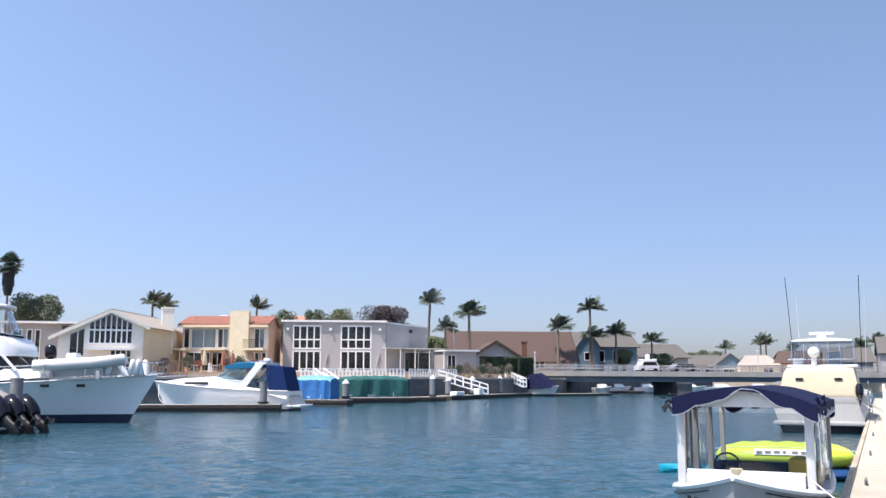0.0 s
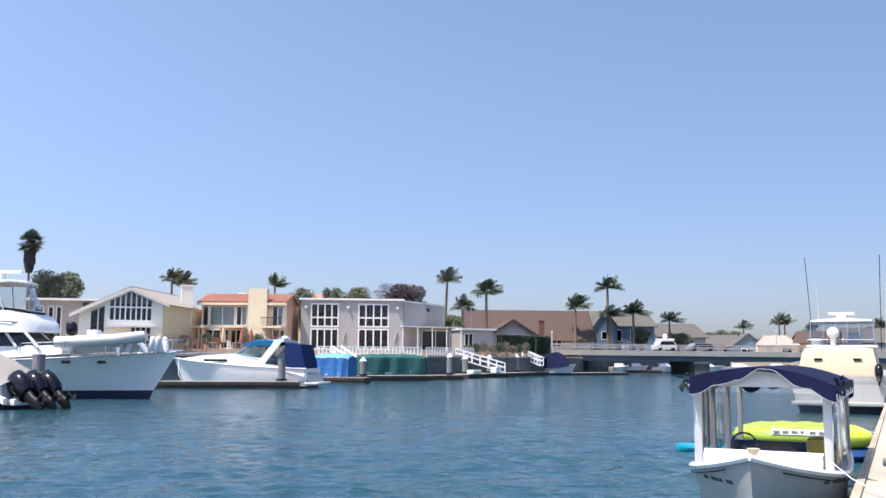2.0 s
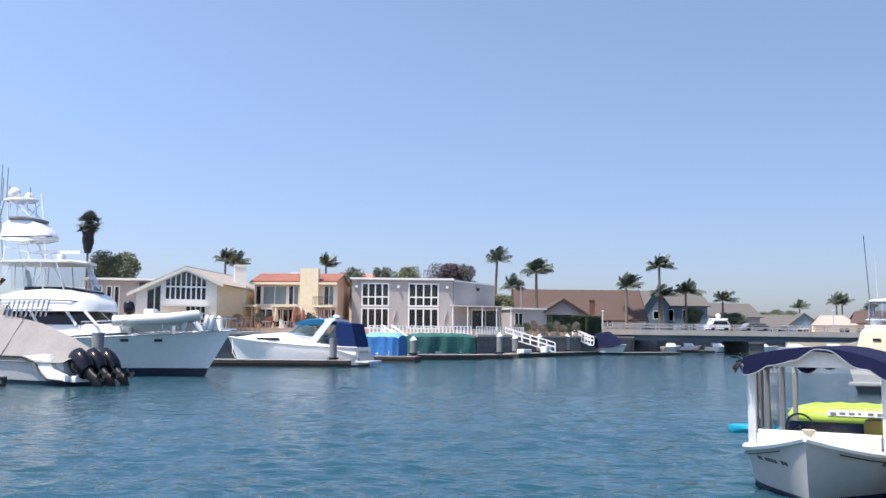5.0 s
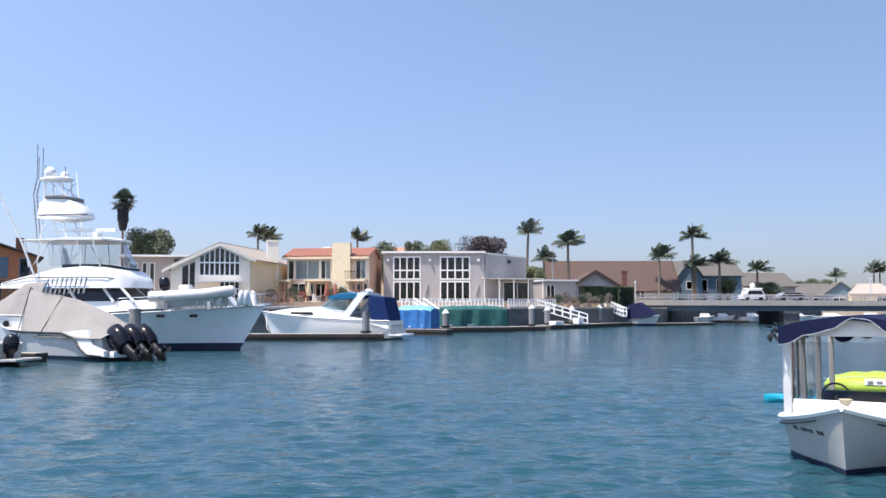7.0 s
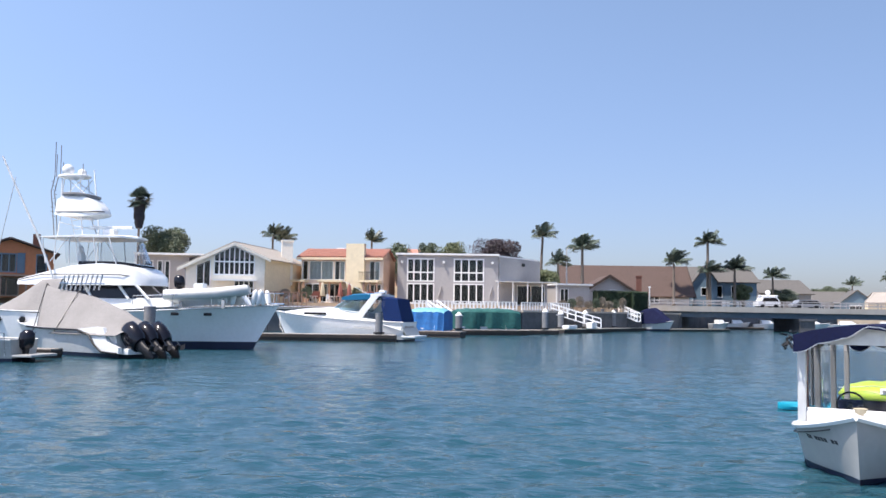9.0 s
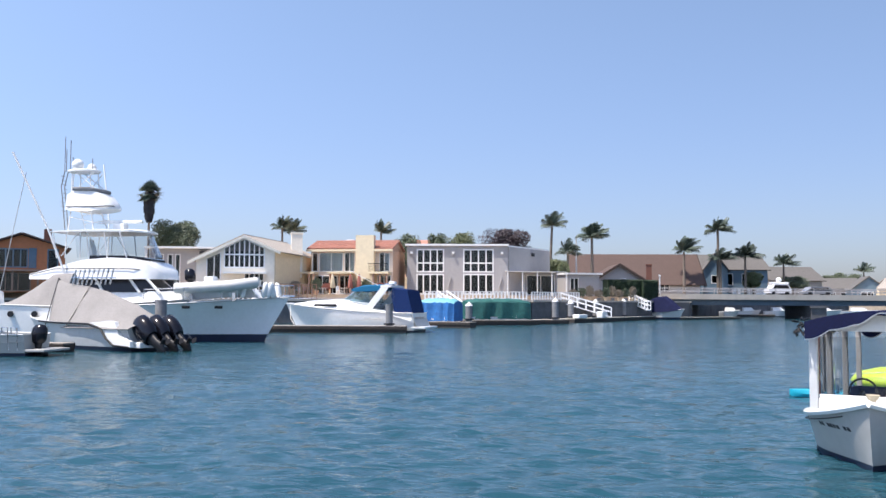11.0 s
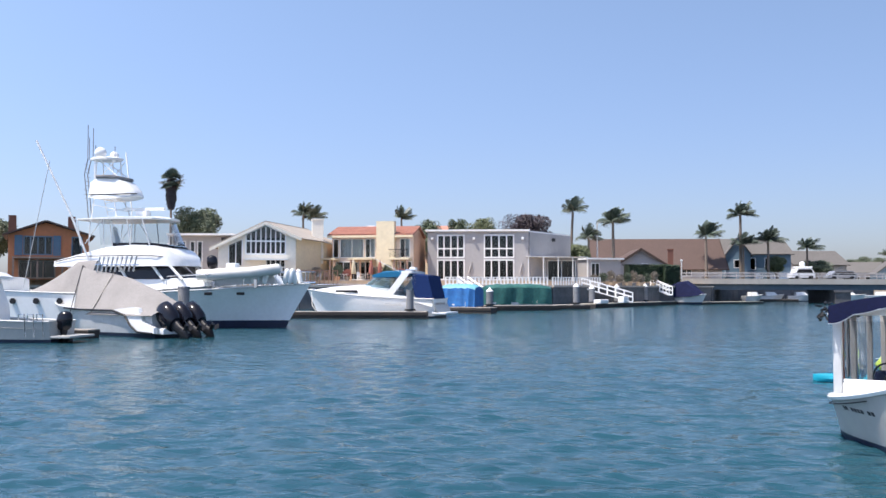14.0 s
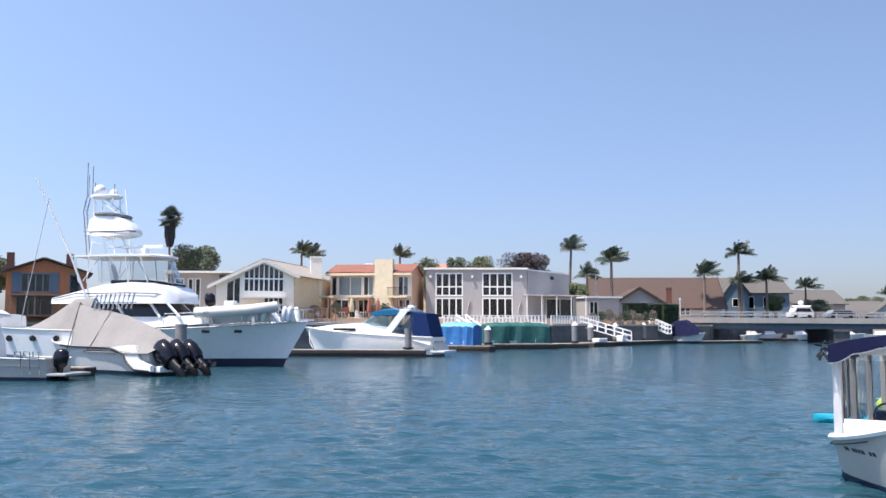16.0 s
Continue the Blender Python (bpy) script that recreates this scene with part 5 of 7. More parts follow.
def sport_yacht():
    b = thing("sport_fishing_yacht", pose(-15.23, 49, 0), "large white sport-fishing yacht with a tall tuna tower", "yacht")
    hull(b, 17.2, 4.9, 2.45, 1.75, 1.45, draft=0.9, boot=0.4, flare=2.7, chine=0.72)
    # portlights in the near topsides
    for x, yy in ((-3.4, 1.80), (-5.1, 2.17)):
        slab(b, "portlight", x - 0.22, x + 0.22, -yy - 0.03, -yy + 0.06, 1.82, 1.98, BLACK, 0.03)
    # main cabin: raised trunk, raked windows all round
    def cab(x, hw, z0, z1, lean=0.15, crown=0.08):
        return rrect(x, hw, z0, z1, crown, lean)
    form(b, "trunk_cabin", [cab(-4.6, 0.6, 2.3, 2.42), cab(-5.6, 1.5, 2.3, 2.62), cab(-6.9, 1.9, 2.2, 2.75), cab(-14, 2.0, 1.7, 2.75)], GEL)
    form(b, "cabin_glass", [cab(-6.7, 1.55, 2.7, 2.75, 0.02), cab(-7.6, 1.80, 2.7, 3.45, 0.15), cab(-13.2, 1.86, 2.7, 3.45, 0.15)], SMOKED_BOAT, "dark smoked cabin windows")
    for x0, x1 in ((-6.75, -7.6), (-7.9, -8.6), (-10.0, -10.6), (-12.4, -13.0)):
        for sg in (-1, 1):
            bar(b, "window_pillar", [(x0, sg * 1.86, 2.68), (x1, sg * 1.74, 3.5)], 0.08, GEL)
    bar(b, "window_pillar", [(-6.7, 0, 2.72), (-7.6, 0, 3.54)], 0.07, GEL)
    # flybridge: swelling white brow and coaming
    form(b, "flybridge", [rrect(-6.9, 0.9, 3.44, 3.55, 0.05), rrect(-7.15, 1.6, 3.42, 3.95, 0.08, 0.2), rrect(-7.7, 1.95, 3.42, 4.38, 0.08, 0.3), rrect(-8.5, 2.12, 3.42, 4.56, 0.08, 0.33), rrect(-9.6, 2.2, 3.42, 4.62, 0.0, 0.35), rrect(-11.2, 2.2, 3.42, 4.5, 0.0, 0.3), rrect(-12.8, 2.2, 3.42, 4.1, 0.0, 0.2), rrect(-14.3, 2.1, 3.42, 3.72, 0.0, 0.08)], GEL, "curved white flybridge")
    bar(b, "stripe", [(-7.5, -1.62, 3.88), (-8.3, -2.02, 3.98), (-9.6, -2.12, 4.01), (-12.8, -2.14, 3.98), (-14.2, -2.1, 3.68)], 0.025, BLACK)
    # dark wind deflector band and clear curtain
    form(b, "windscreen", [rrect(-7.72, 0.9, 4.4, 4.56, 0, 0.02), rrect(-8.1, 1.35, 4.46, 4.66, 0, 0.04), rrect(-8.8, 1.65, 4.5, 4.74, 0, 0.04), rrect(-10.9, 1.85, 4.54, 4.74, 0, 0.04)], SMOKED_BOAT, "smoked flybridge windscreen", cap=False)
    form(b, "clear_curtain", [[(-8.7, y0 * 1.0, 4.8) if abs(y0) > 1 else (-7.9, y0, 4.72) for y0 in (-1.7, -0.9, 0.0, 0.9, 1.7)], [(-9.2, y0, 6.05) if abs(y0) > 1 else (-8.5, y0, 6.05) for y0 in (-1.65, -0.85, 0.0, 0.85, 1.65)]], CLEAR, close=False, cap=False)
    for sg in (-1, 1):
        form(b, "clear_curtain", [[(-8.7, sg * 1.7, 4.8), (-11.6, sg * 1.9, 4.6)], [(-9.2, sg * 1.65, 6.05), (-11.8, sg * 1.85, 6.05)]], CLEAR, close=False, cap=False)
    bm = BM()
    loft(bm, [rrect(-8.1, 0.7, 6.06, 6.12, 0.08), rrect(-8.7, 1.6, 6.06, 6.16, 0.14), rrect(-11, 2.0, 6.06, 6.18, 0.14), rrect(-13.3, 1.8, 6.06, 6.12, 0.1), rrect(-13.4, 1.5, 6.06, 6.1, 0.05)], closed=True, cap=True)
    smooth(part("hardtop", bm, GEL, b, "white hardtop"))
    for x, x2 in ((-8.75, -9.2), (-9.9, -10.1), (-11.5, -11.5), (-12.4, -12.3), (-12.9, -13.1)):
        for sg in (-1, 1):
            bar(b, "hardtop_leg", [(x, sg * 1.75, 4.6), (x2, sg * 1.8, 6.08)], 0.03, ALLOY)
    for a, c in (((-10.2, -1.7, 4.6), (-11.2, -1.75, 6.1)), ((-12.6, -1.8, 4.7), (-11.6, -1.75, 6.1)), ((-10.2, 1.7, 4.6), (-11.2, 1.75, 6.1)), ((-12.6, 1.8, 4.7), (-11.6, 1.75, 6.1))):
        bar(b, "brace", [a, c], 0.025, ALLOY)
    form(b, "helm_seat", [rrect(-11.6 - 0.1 * j, 0.3, 4.6, 5.0 + 0.35 * j, 0.05, 0.05) for j in range(3)], GEL)
    # tower: four legs, buggy tub with awning, top platform, domes
    top = [(-11.75, 0.45), (-11.75, -0.45), (-12.85, 0.45), (-12.85, -0.45)]
    foot = [(-11.2, 0.9), (-11.2, -0.9), (-12.7, 1.0), (-12.7, -1.0)]
    for (x0, y0), (x1, y1) in zip(foot, top):
        bar(b, "tower_leg", [(x0, y0, 6.1), (x1 * 0.7 + x0 * 0.3, y1 * 0.8 + y0 * 0.2, 7.4), (x1, y1, 9.6)], 0.035, ALLOY)
    for z, f in ((6.7, 0.75), (7.2, 0.55)):
        bar(b, "crossbar", [(-11.35, -1.1 * f, z), (-12.75, -1.1 * f, z + 0.3)], 0.022, ALLOY)
        bar(b, "crossbar", [(-11.35, 1.1 * f, z + 0.25), (-12.75, 1.1 * f, z)], 0.022, ALLOY)
        bar(b, "crossbar", [(-11.35, -1.1 * f, z), (-11.35, 1.1 * f, z)], 0.022, ALLOY)
    for y in (-0.45, -0.1):
        bar(b, "ladder_rail", [(-13.2, y, 6.2), (-13.35, y, 7.6), (-13.5, y, 8.8), (-13.3, y, 9.7)], 0.03, PILE_GREY)
    for k in range(9):
        bar(b, "ladder_rung", [(-13.42 - 0.08 * math.sin(k), -0.45, 7.4 + 0.25 * k), (-13.42 - 0.08 * math.sin(k), -0.1, 7.4 + 0.25 * k)], 0.018, PILE_GREY)
    for y in (-0.5, 0.5):
        bar(b, "tower_brace", [(-12.6, y, 9.6), (-11.3, y * 1.3, 8.6)], 0.03, ALLOY)
        bar(b, "tower_brace", [(-11.5, y, 9.6), (-12.4, y * 1.3, 8.6)], 0.025, ALLOY)
    form(b, "tower_tub", [rrect(-10.2, 0.35, 7.5, 7.58, 0.03, 0.05), rrect(-10.45, 0.75, 7.44, 7.86, 0.05, 0.2), rrect(-10.9, 0.95, 7.38, 8.3, 0.06, 0.3), rrect(-11.4, 1.0, 7.32, 8.5, 0.05, 0.32), rrect(-12.5, 1.0, 7.32, 8.56, 0.0, 0.3), rrect(-13.0, 0.85, 7.42, 8.3, 0.0, 0.2)], GEL, "rounded white tower tub")
    bar(b, "stripe", [(-10.25, -0.4, 7.62), (-10.5, -0.8, 7.6), (-11.0, -0.98, 7.56), (-12.9, -0.92, 7.56)], 0.03, BLACK)
    bar(b, "padding", [(-12.6, -0.72, 8.62), (-11.6, -0.75, 8.6), (-11.05, -0.5, 8.5), (-10.95, 0, 8.48), (-11.05, 0.5, 8.5), (-11.6, 0.75, 8.6), (-12.6, 0.72, 8.62)], 0.11, PILE_GREY, "dark grey padded rim")
    bm = BM()
    loft(bm, [[(-12.35 + 0.95 * f * math.cos(k * math.pi / 12), 0.75 * f * math.sin(k * math.pi / 12), z) for k in range(24)] for z, f in ((9.6, 0.85), (9.66, 1.0), (9.74, 1.0), (9.78, 0.9))], closed=True, cap=True)
    smooth(part("tower_top", bm, WHITE_PAINT, b, "rounded white top platform"))
    for y, rad in ((-0.4, 0.33), (0.35, 0.25)):
        bm = BM()
        bmesh.ops.create_uvsphere(bm, u_segments=18, v_segments=12, radius=rad, matrix=Matrix.Translation((-12.3 + y * 0.6, y, 9.7 + rad)) @ Matrix.Diagonal((1, 1, 1.05, 1)))
        smooth(part("dome", bm, GEL, b, "white satellite dome"))
    for x, y, h in ((-13.2, -0.3, 11.7), (-13.15, 0.2, 11.6), (-13.22, -0.1, 11.0), (-13.05, 0.3, 10.6), (-11.5, -0.3, 10.4)):
        bar(b, "antenna", [(x - 0.2, y, 9.7), (x - 0.2, y, h)], 0.024, PILE_GREY)
    bar(b, "tower_rail", [(-13.15, 0.3, 9.7), (-13.3, 0.4, 8.6), (-13.1, 0.5, 7.5)], 0.03, ALLOY)
    # open radar array on the hardtop
    slab(b, "radar_base", -10.4, -9.7, -0.3, 0.3, 6.2, 6.66, GEL, 0.1)
    slab(b, "radar_bar", -11.2, -8.7, -0.1, 0.1, 6.66, 6.84, GEL, 0.05)
    # outriggers
    bar(b, "outrigger", [(-12.0, -2.3, 3.6), (-13.0, -2.6, 6.3), (-14.9, -3.0, 10.4)], 0.062, WHITE_PAINT, "long white outrigger pole")
    bar(b, "outrigger", [(-12.0, 2.3, 3.6), (-12.2, 2.7, 7.0), (-12.9, 3.2, 10.6)], 0.045, GEL)
    # bow rail, fenders in racks, anchor
    for sg in (-1, 1):
        pts = [(-0.2, sg * 0.25, 3.1), (-1.6, sg * 1.15, 3.1), (-3.2, sg * 1.75, 3.05), (-5.2, sg * 2.2, 2.95), (-7.4, sg * 2.35, 2.85)]
        bar(b, "bow_rail", pts, 0.025)
        for x, y, z in pts:
            bar(b, "stanchion", [(x - 0.05, y, 2.3), (x, y, z)], 0.02)
    bar(b, "bow_rail", [(-0.2, -0.25, 3.1), (0.25, 0, 3.1), (-0.2, 0.25, 3.1)], 0.025)
    slab(b, "anchor", -0.6, 0.3, -0.06, 0.06, 2.46, 2.56, STEEL, 0.03)
    for i, (x, y) in enumerate(((-0.75, -0.5), (-1.0, -0.7), (-0.7, 0.45), (-2.3, -1.2), (-2.6, -1.3), (-1.25, -0.8), (-1.1, 0.7), (-2.9, -1.35))):
        bm = BM()
        r = 0.1
        loft(bm, [[(math.cos(k * math.pi / 5) * r * f, math.sin(k * math.pi / 5) * r * f, z) for k in range(10)] for z, f in ((0, 0.5), (0.08, 1.2), (0.16, 1.6), (0.7, 1.6), (0.8, 1.2), (0.88, 0.4))], closed=True, cap=True)
        smooth(part("fender", bm, GEL, b, "white fender standing in a rack", m=Matrix.Translation((x, y, 2.42)) @ Matrix.Rotation(radians(12 * (1 if i % 2 else -1)), 4, "Y")))
    bm = BM()
    extrude_xz(bm, [(-1.6, 2.42), (-3.0, 2.42), (-2.7, 3.0), (-2.25, 3.15)], -0.5, 0.5)
    part("windlass_cover", bm, GEL, b, "white canvas windlass cover")
    return b


sport_yacht()


def dinghy(m):
    d = thing("dinghy", m, "pale grey rigid inflatable dinghy on yacht foredeck chocks", "dinghy")
    for sg in (-1, 1):
        pts = [(2.0, 0.0, 0.62), (1.6, sg * 0.42, 0.56), (0.8, sg * 0.66, 0.48), (-1.0, sg * 0.7, 0.45), (-1.9, sg * 0.7, 0.45)]
        bar(d, "tube", pts, 0.27, VINYL_GREY, seg=14)
    bm = BM()
    loft(bm, [[(1.75, 0, 0.4), (1.7, 0, 0.42), (1.75, 0, 0.4)], [(0.8, -0.62, 0.4), (0.8, 0, -0.08), (0.8, 0.62, 0.4)], [(-1.8, -0.68, 0.4), (-1.8, 0, -0.14), (-1.8, 0.68, 0.4)]])
    bm.faces.new([bm.verts.new(p) for p in ((-1.8, -0.68, 0.4), (-1.8, 0, -0.14), (-1.8, 0.68, 0.4))])
    part("hull", bm, GEL, d)
    slab(d, "console", -0.6, -0.1, -0.3, 0.3, 0.35, 1.0, GEL, 0.06)
    slab(d, "seat", -1.2, -0.8, -0.35, 0.35, 0.35, 0.75, GEL, 0.05)
    outboard(d, -1.35, 0, 0.8, 0.72)
    for x in (-1.2, 1.0):
        slab(d, "chock", x - 0.08, x + 0.08, -0.5, 0.5, -0.28, 0.12, STEEL)


dinghy(pose(-18.95, 47.9, 2.5, 0, -2, 0) @ Matrix.Scale(1.1, 4))


def triple_outboard_boat():
    b = thing("centre_console_boat", pose(-26.97, 43.09, 0, 0, 0, 154), "white centre-console boat under a grey tent cover with triple outboards", "boat")
    L = 9.4
    # white hull drawn light grey: the shade on its side is in the colour
    hull(b, L, 2.9, 1.5, 1.05, 0.8, draft=0.5, boot=0.16, full=0.45, mat=GEL_GREY)
    # raised quarter scoop beside the transom
    for sg in (-1, 1):
        bm = BM()
        extrude_xz(bm, [(-9.8, 0.2), (-8.7, 0.26), (-8.2, 0.55), (-7.8, 1.0), (-6.9, 1.22), (-8.3, 1.34), (-8.7, 1.3), (-9.0, 0.7), (-9.8, 0.45)], sg * 1.34 - 0.09, sg * 1.34 + 0.09)
        part("quarter", bm, GEL, b, "white swept hull quarter")
        bar(b, "quarter_stripe", [(-9.75, sg * 1.5, 0.2), (-8.7, sg * 1.5, 0.25), (-8.2, sg * 1.5, 0.53), (-7.8, sg * 1.5, 0.98), (-6.9, sg * 1.5, 1.18), (-4.5, sg * 1.52, 1.2), (-3.0, sg * 1.45, 1.26)], 0.045, BLACK)
    slab(b, "engine_bracket", -10.1, -9.3, -1.15, 1.15, 0.15, 0.42, GEL, 0.05)
    ridge = [(-2.05, 1.2), (-2.1, 3.15), (-2.3, 3.3), (-3.2, 3.12), (-4.6, 2.93), (-6.2, 2.68), (-7.2, 2.42), (-8.5, 2.0), (-9.7, 1.5)]
    secs = []
    rng = random.Random(5)
    for x, z in ridge:
        hw = 1.5 if x < -4 else 1.34
        row = []
        for k in range(13):
            f = k / 12 * 2 - 1
            zz = 1.0 + (z - 1.0) * (1 - abs(f) ** 1.15) + rng.uniform(-0.03, 0.03)
            row.append((x - 1.5 * abs(f) * max(0.0, (x + 6.2) / 4.15), f * hw, zz - 0.02))
        secs.append(row)
    bm = BM()
    loft(bm, secs)
    thick(bm, 0.02)
    smooth(part("tent_cover", bm, GREY_CLOTH, b, "grey canvas tent cover pulled over a ridge"), 60)
    for x, x2, z in ((-2.3, -3.66, 3.3), (-4.9, -5.3, 2.98)):
        for sg in (-1, 1):
            bar(b, "seam", [(x2, sg * 1.54, 1.05), ((x + x2) / 2, sg * 0.8, 1.0 + (z - 1) * 0.49), (x, 0, z + 0.04)], 0.022, BLACK)
    for k in range(9):
        bar(b, "rod_holder", [(-3.6 - 0.36 * k, 0.1, 3.0), (-3.85 - 0.36 * k, 0.1, 3.72)], 0.04, STEEL)
    bar(b, "rod_rail", [(-3.5, 0.1, 3.35), (-6.9, 0.1, 3.3)], 0.03, STEEL)
    for y in (-0.72, 0.0, 0.72):
        outboard(b, -10.25, y, 0.46, 1.42, tilt=58)


triple_outboard_boat()


def express_boat():
    b = thing("express_cruiser", pose(-37.0, 43.9, 0, 0, 0, 180), "white express cruiser with round portholes and grey canvas top", "boat")
    L = 12
    hull(b, L, 2.9, 2.6, 1.95, 1.0, draft=0.5, boot=0.18, full=0.4)
    for x in (-8.0, -9.3, -10.6):
        bm = BM()
        bmesh.ops.create_cone(bm, segments=16, radius1=0.15, radius2=0.15, depth=0.1, cap_ends=True, matrix=Matrix.Translation((x, 1.40, 1.55)) @ Matrix.Rotation(radians(90), 4, "X"))
        part("porthole", bm, BLACK, b)
    form(b, "canvas_top", [rrect(-8.8, 1.2, 2.0, 2.08, 0.05, 0.1), rrect(-9.9, 1.35, 1.95, 2.65, 0.3, 0.75), rrect(-10.8, 1.35, 1.9, 3.2, 0.4, 0.95), rrect(-11.9, 1.3, 1.85, 3.25, 0.4, 0.9)], GREY_CLOTH, "grey canvas cockpit cover")
    form(b, "cabin", [rrect(-2.5, 0.7, 2.3, 2.5, 0.1, 0.1), rrect(-4.5, 1.1, 2.1, 2.7, 0.1, 0.1), rrect(-7.2, 1.25, 2.0, 2.7, 0.1, 0.1)], GEL)
    bar(b, "aerial", [(-8.2, 0.9, 2.0), (-9.6, 0.9, 8.8)], 0.02, GEL_GREY)


express_boat()


def bay_boat():
    b = thing("bay_boat", pose(-27.4, 34.7, 0, 0, 0, 180), "weathered white pilothouse skiff with an outboard beside the dock", "boat")
    hull(b, 6.0, 2.2, 1.1, 0.85, 0.6, draft=0.35, mat=GEL_OLD_SHADED, boot=0.12, deck_drop=0.3)
    outboard(b, -6.1, 0.2, 0.5, 0.85)
    form(b, "pilothouse", [rrect(-0.6, 0.8, 0.7, 1.5, 0.05, 0.1), rrect(-1.2, 0.95, 0.7, 2.55, 0.05, 0.12), rrect(-2.6, 0.95, 0.7, 2.55, 0.05, 0.12), rrect(-3.0, 0.95, 0.7, 1.4, 0.05, 0.1)], GEL, "white pilothouse")
    for x0, x1 in ((-1.3, -1.9), (-1.98, -2.52)):
        bm = BM()
        extrude_xz(bm, [(x0, 1.3), (x1 - 0.28 if x1 < -2 else x1, 1.3), (x1, 2.42), (x0, 2.42)], 0.87, 0.975)
        part("side_window", bm, SMOKED_BOAT, b, "dark pilothouse window")
    form(b, "roof", [rrect(-0.9, 0.7, 2.56, 2.62, 0.05, 0.05), rrect(-1.4, 1.05, 2.55, 2.8, 0.1, 0.15), rrect(-2.9, 1.05, 2.55, 2.8, 0.1, 0.15), rrect(-3.15, 0.95, 2.56, 2.66, 0.05, 0.05)], GEL, "rounded white pilothouse roof")
    for x in (-4.7, -5.1, -5.5):
        bar(b, "boarding_rail", [(x, 1.0, 0.85), (x - 0.05, 1.12, 1.15), (x - 0.3, 1.12, 1.15), (x - 0.35, 1.1, 0.25)], 0.025)
    slab(b, "swim_platform", -6.9, -6.05, -0.95, 0.95, 0.18, 0.28, GEL_OLD_SHADED, 0.03)


bay_boat()
floating_dock((-27.0, 37.3), (-21.6, 37.0), 0.9, 0.38, "narrow dark float between moored boats")


def cruiser():
    b = thing("cabin_cruiser", pose(-21.75, 69.2, 0, 0, 0, 170.5), "white cabin cruiser with blue bimini and canvas enclosure", "cabin cruiser")
    L = 11.1
    hull(b, L, 3.5, 2.1, 1.4, 1.0, draft=0.5, boot=0.12, full=0.42, stern_w=0.92, rail=GEL_GREY, sharp=1.9)
    form(b, "foredeck", [rrect(-0.9, 0.3, 1.9, 2.08, 0.03, 0.03), rrect(-2.4, 1.05, 1.8, 2.2, 0.12, 0.2), rrect(-4.6, 1.45, 1.7, 2.3, 0.15, 0.35), rrect(-5.8, 1.55, 1.65, 2.35, 0.1, 0.3), rrect(-7.6, 1.6, 1.5, 2.0, 0.02, 0.2)], GEL, "long sloping foredeck")
    slab(b, "side_window", -4.9, -3.1, 1.34, 1.5, 1.88, 2.05, BLACK, 0.05, "narrow dark side window")
    # windscreen, tinted, with frame
    ws = [[(-4.9, -0.0, 2.42), (-6.1, 0, 3.12)], [(-5.2, 0.8, 2.36), (-6.25, 0.75, 3.1)], [(-5.9, 1.3, 2.25), (-6.7, 1.15, 3.04)], [(-7.6, 1.5, 2.1), (-7.6, 1.35, 2.9)]]
    rows = [[(x, -y, z) for x, y, z in r] for r in ws[:0:-1]] + ws
    form(b, "windscreen", rows, TINTED, "blue-green tinted windscreen", close=False, cap=False)
    bar(b, "windscreen_frame", [r[1] for r in rows], 0.03)
    bar(b, "windscreen_frame", [r[0] for r in rows], 0.03, GEL)
    for r in rows[1:-1]:
        bar(b, "windscreen_mullion", r, 0.022)
    # radar arch
    for sg in (-1, 1):
        bm = BM()
        extrude_xz(bm, [(-7.15, 1.6), (-7.75, 1.55), (-9.2, 3.36), (-8.95, 3.48), (-8.65, 3.44)], sg * 1.5 - 0.07, sg * 1.5 + 0.07)
        part("radar_arch", bm, GEL, b, "swept white radar arch")
    form(b, "arch_top", [rrect(-8.5, 1.55, 3.3, 3.46, 0.06), rrect(-9.3, 1.55, 3.3, 3.42, 0.06)], GEL)
    slab(b, "radar", -9.15, -8.65, -0.3, 0.3, 3.5, 3.78, GEL, 0.1)
    slab(b, "horn", -9.3, -8.7, 0.6, 1.2, 3.46, 3.6, STEEL, 0.04)
    bar(b, "aerial", [(-8.3, 1.3, 3.4), (-6.0, 1.7, 4.6)], 0.02, GEL)
    form(b, "bimini", [rrect(-6.1, 1.3, 3.0, 3.2, 0.1), rrect(-6.8, 1.42, 3.0, 3.36, 0.14), rrect(-8.0, 1.45, 3.04, 3.42, 0.14), rrect(-8.7, 1.45, 3.1, 3.4, 0.1)], TEAL_CLOTH, "dark teal-blue bimini top")
    for sg in (-1, 1):
        form(b, "side_curtain", [[(-6.2, sg * 1.25, 3.1), (-8.4, sg * 1.45, 3.2)], [(-7.0, sg * 1.45, 2.3), (-7.9, sg * 1.5, 2.1)]], CLEAR, close=False, cap=False)
        form(b, "side_curtain", [[(-9.2, sg * 1.45, 3.2), (-9.6, sg * 1.45, 3.2)], [(-8.2, sg * 1.55, 1.6), (-9.6, sg * 1.5, 1.45)]], CLEAR, close=False, cap=False)
    form(b, "canvas_enclosure", [rrect(-9.35, 1.5, 2.6, 3.22, 0.08, 0.06), rrect(-9.6, 1.52, 1.45, 3.2, 0.06, 0.1), rrect(-10.55, 1.5, 1.36, 3.1, 0.05, 0.12), rrect(-10.92, 1.46, 1.34, 1.6, 0.04, 0.05)], BLUE_CLOTH, "dark royal-blue canvas aft enclosure")
    form(b, "cockpit_coaming", [rrect(-7.4, 1.66, 1.3, 1.75, 0.0, 0.08), rrect(-9.5, 1.66, 1.2, 1.5, 0.0, 0.1), rrect(-10.95, 1.6, 0.8, 1.34, 0.0, 0.1)], GEL)
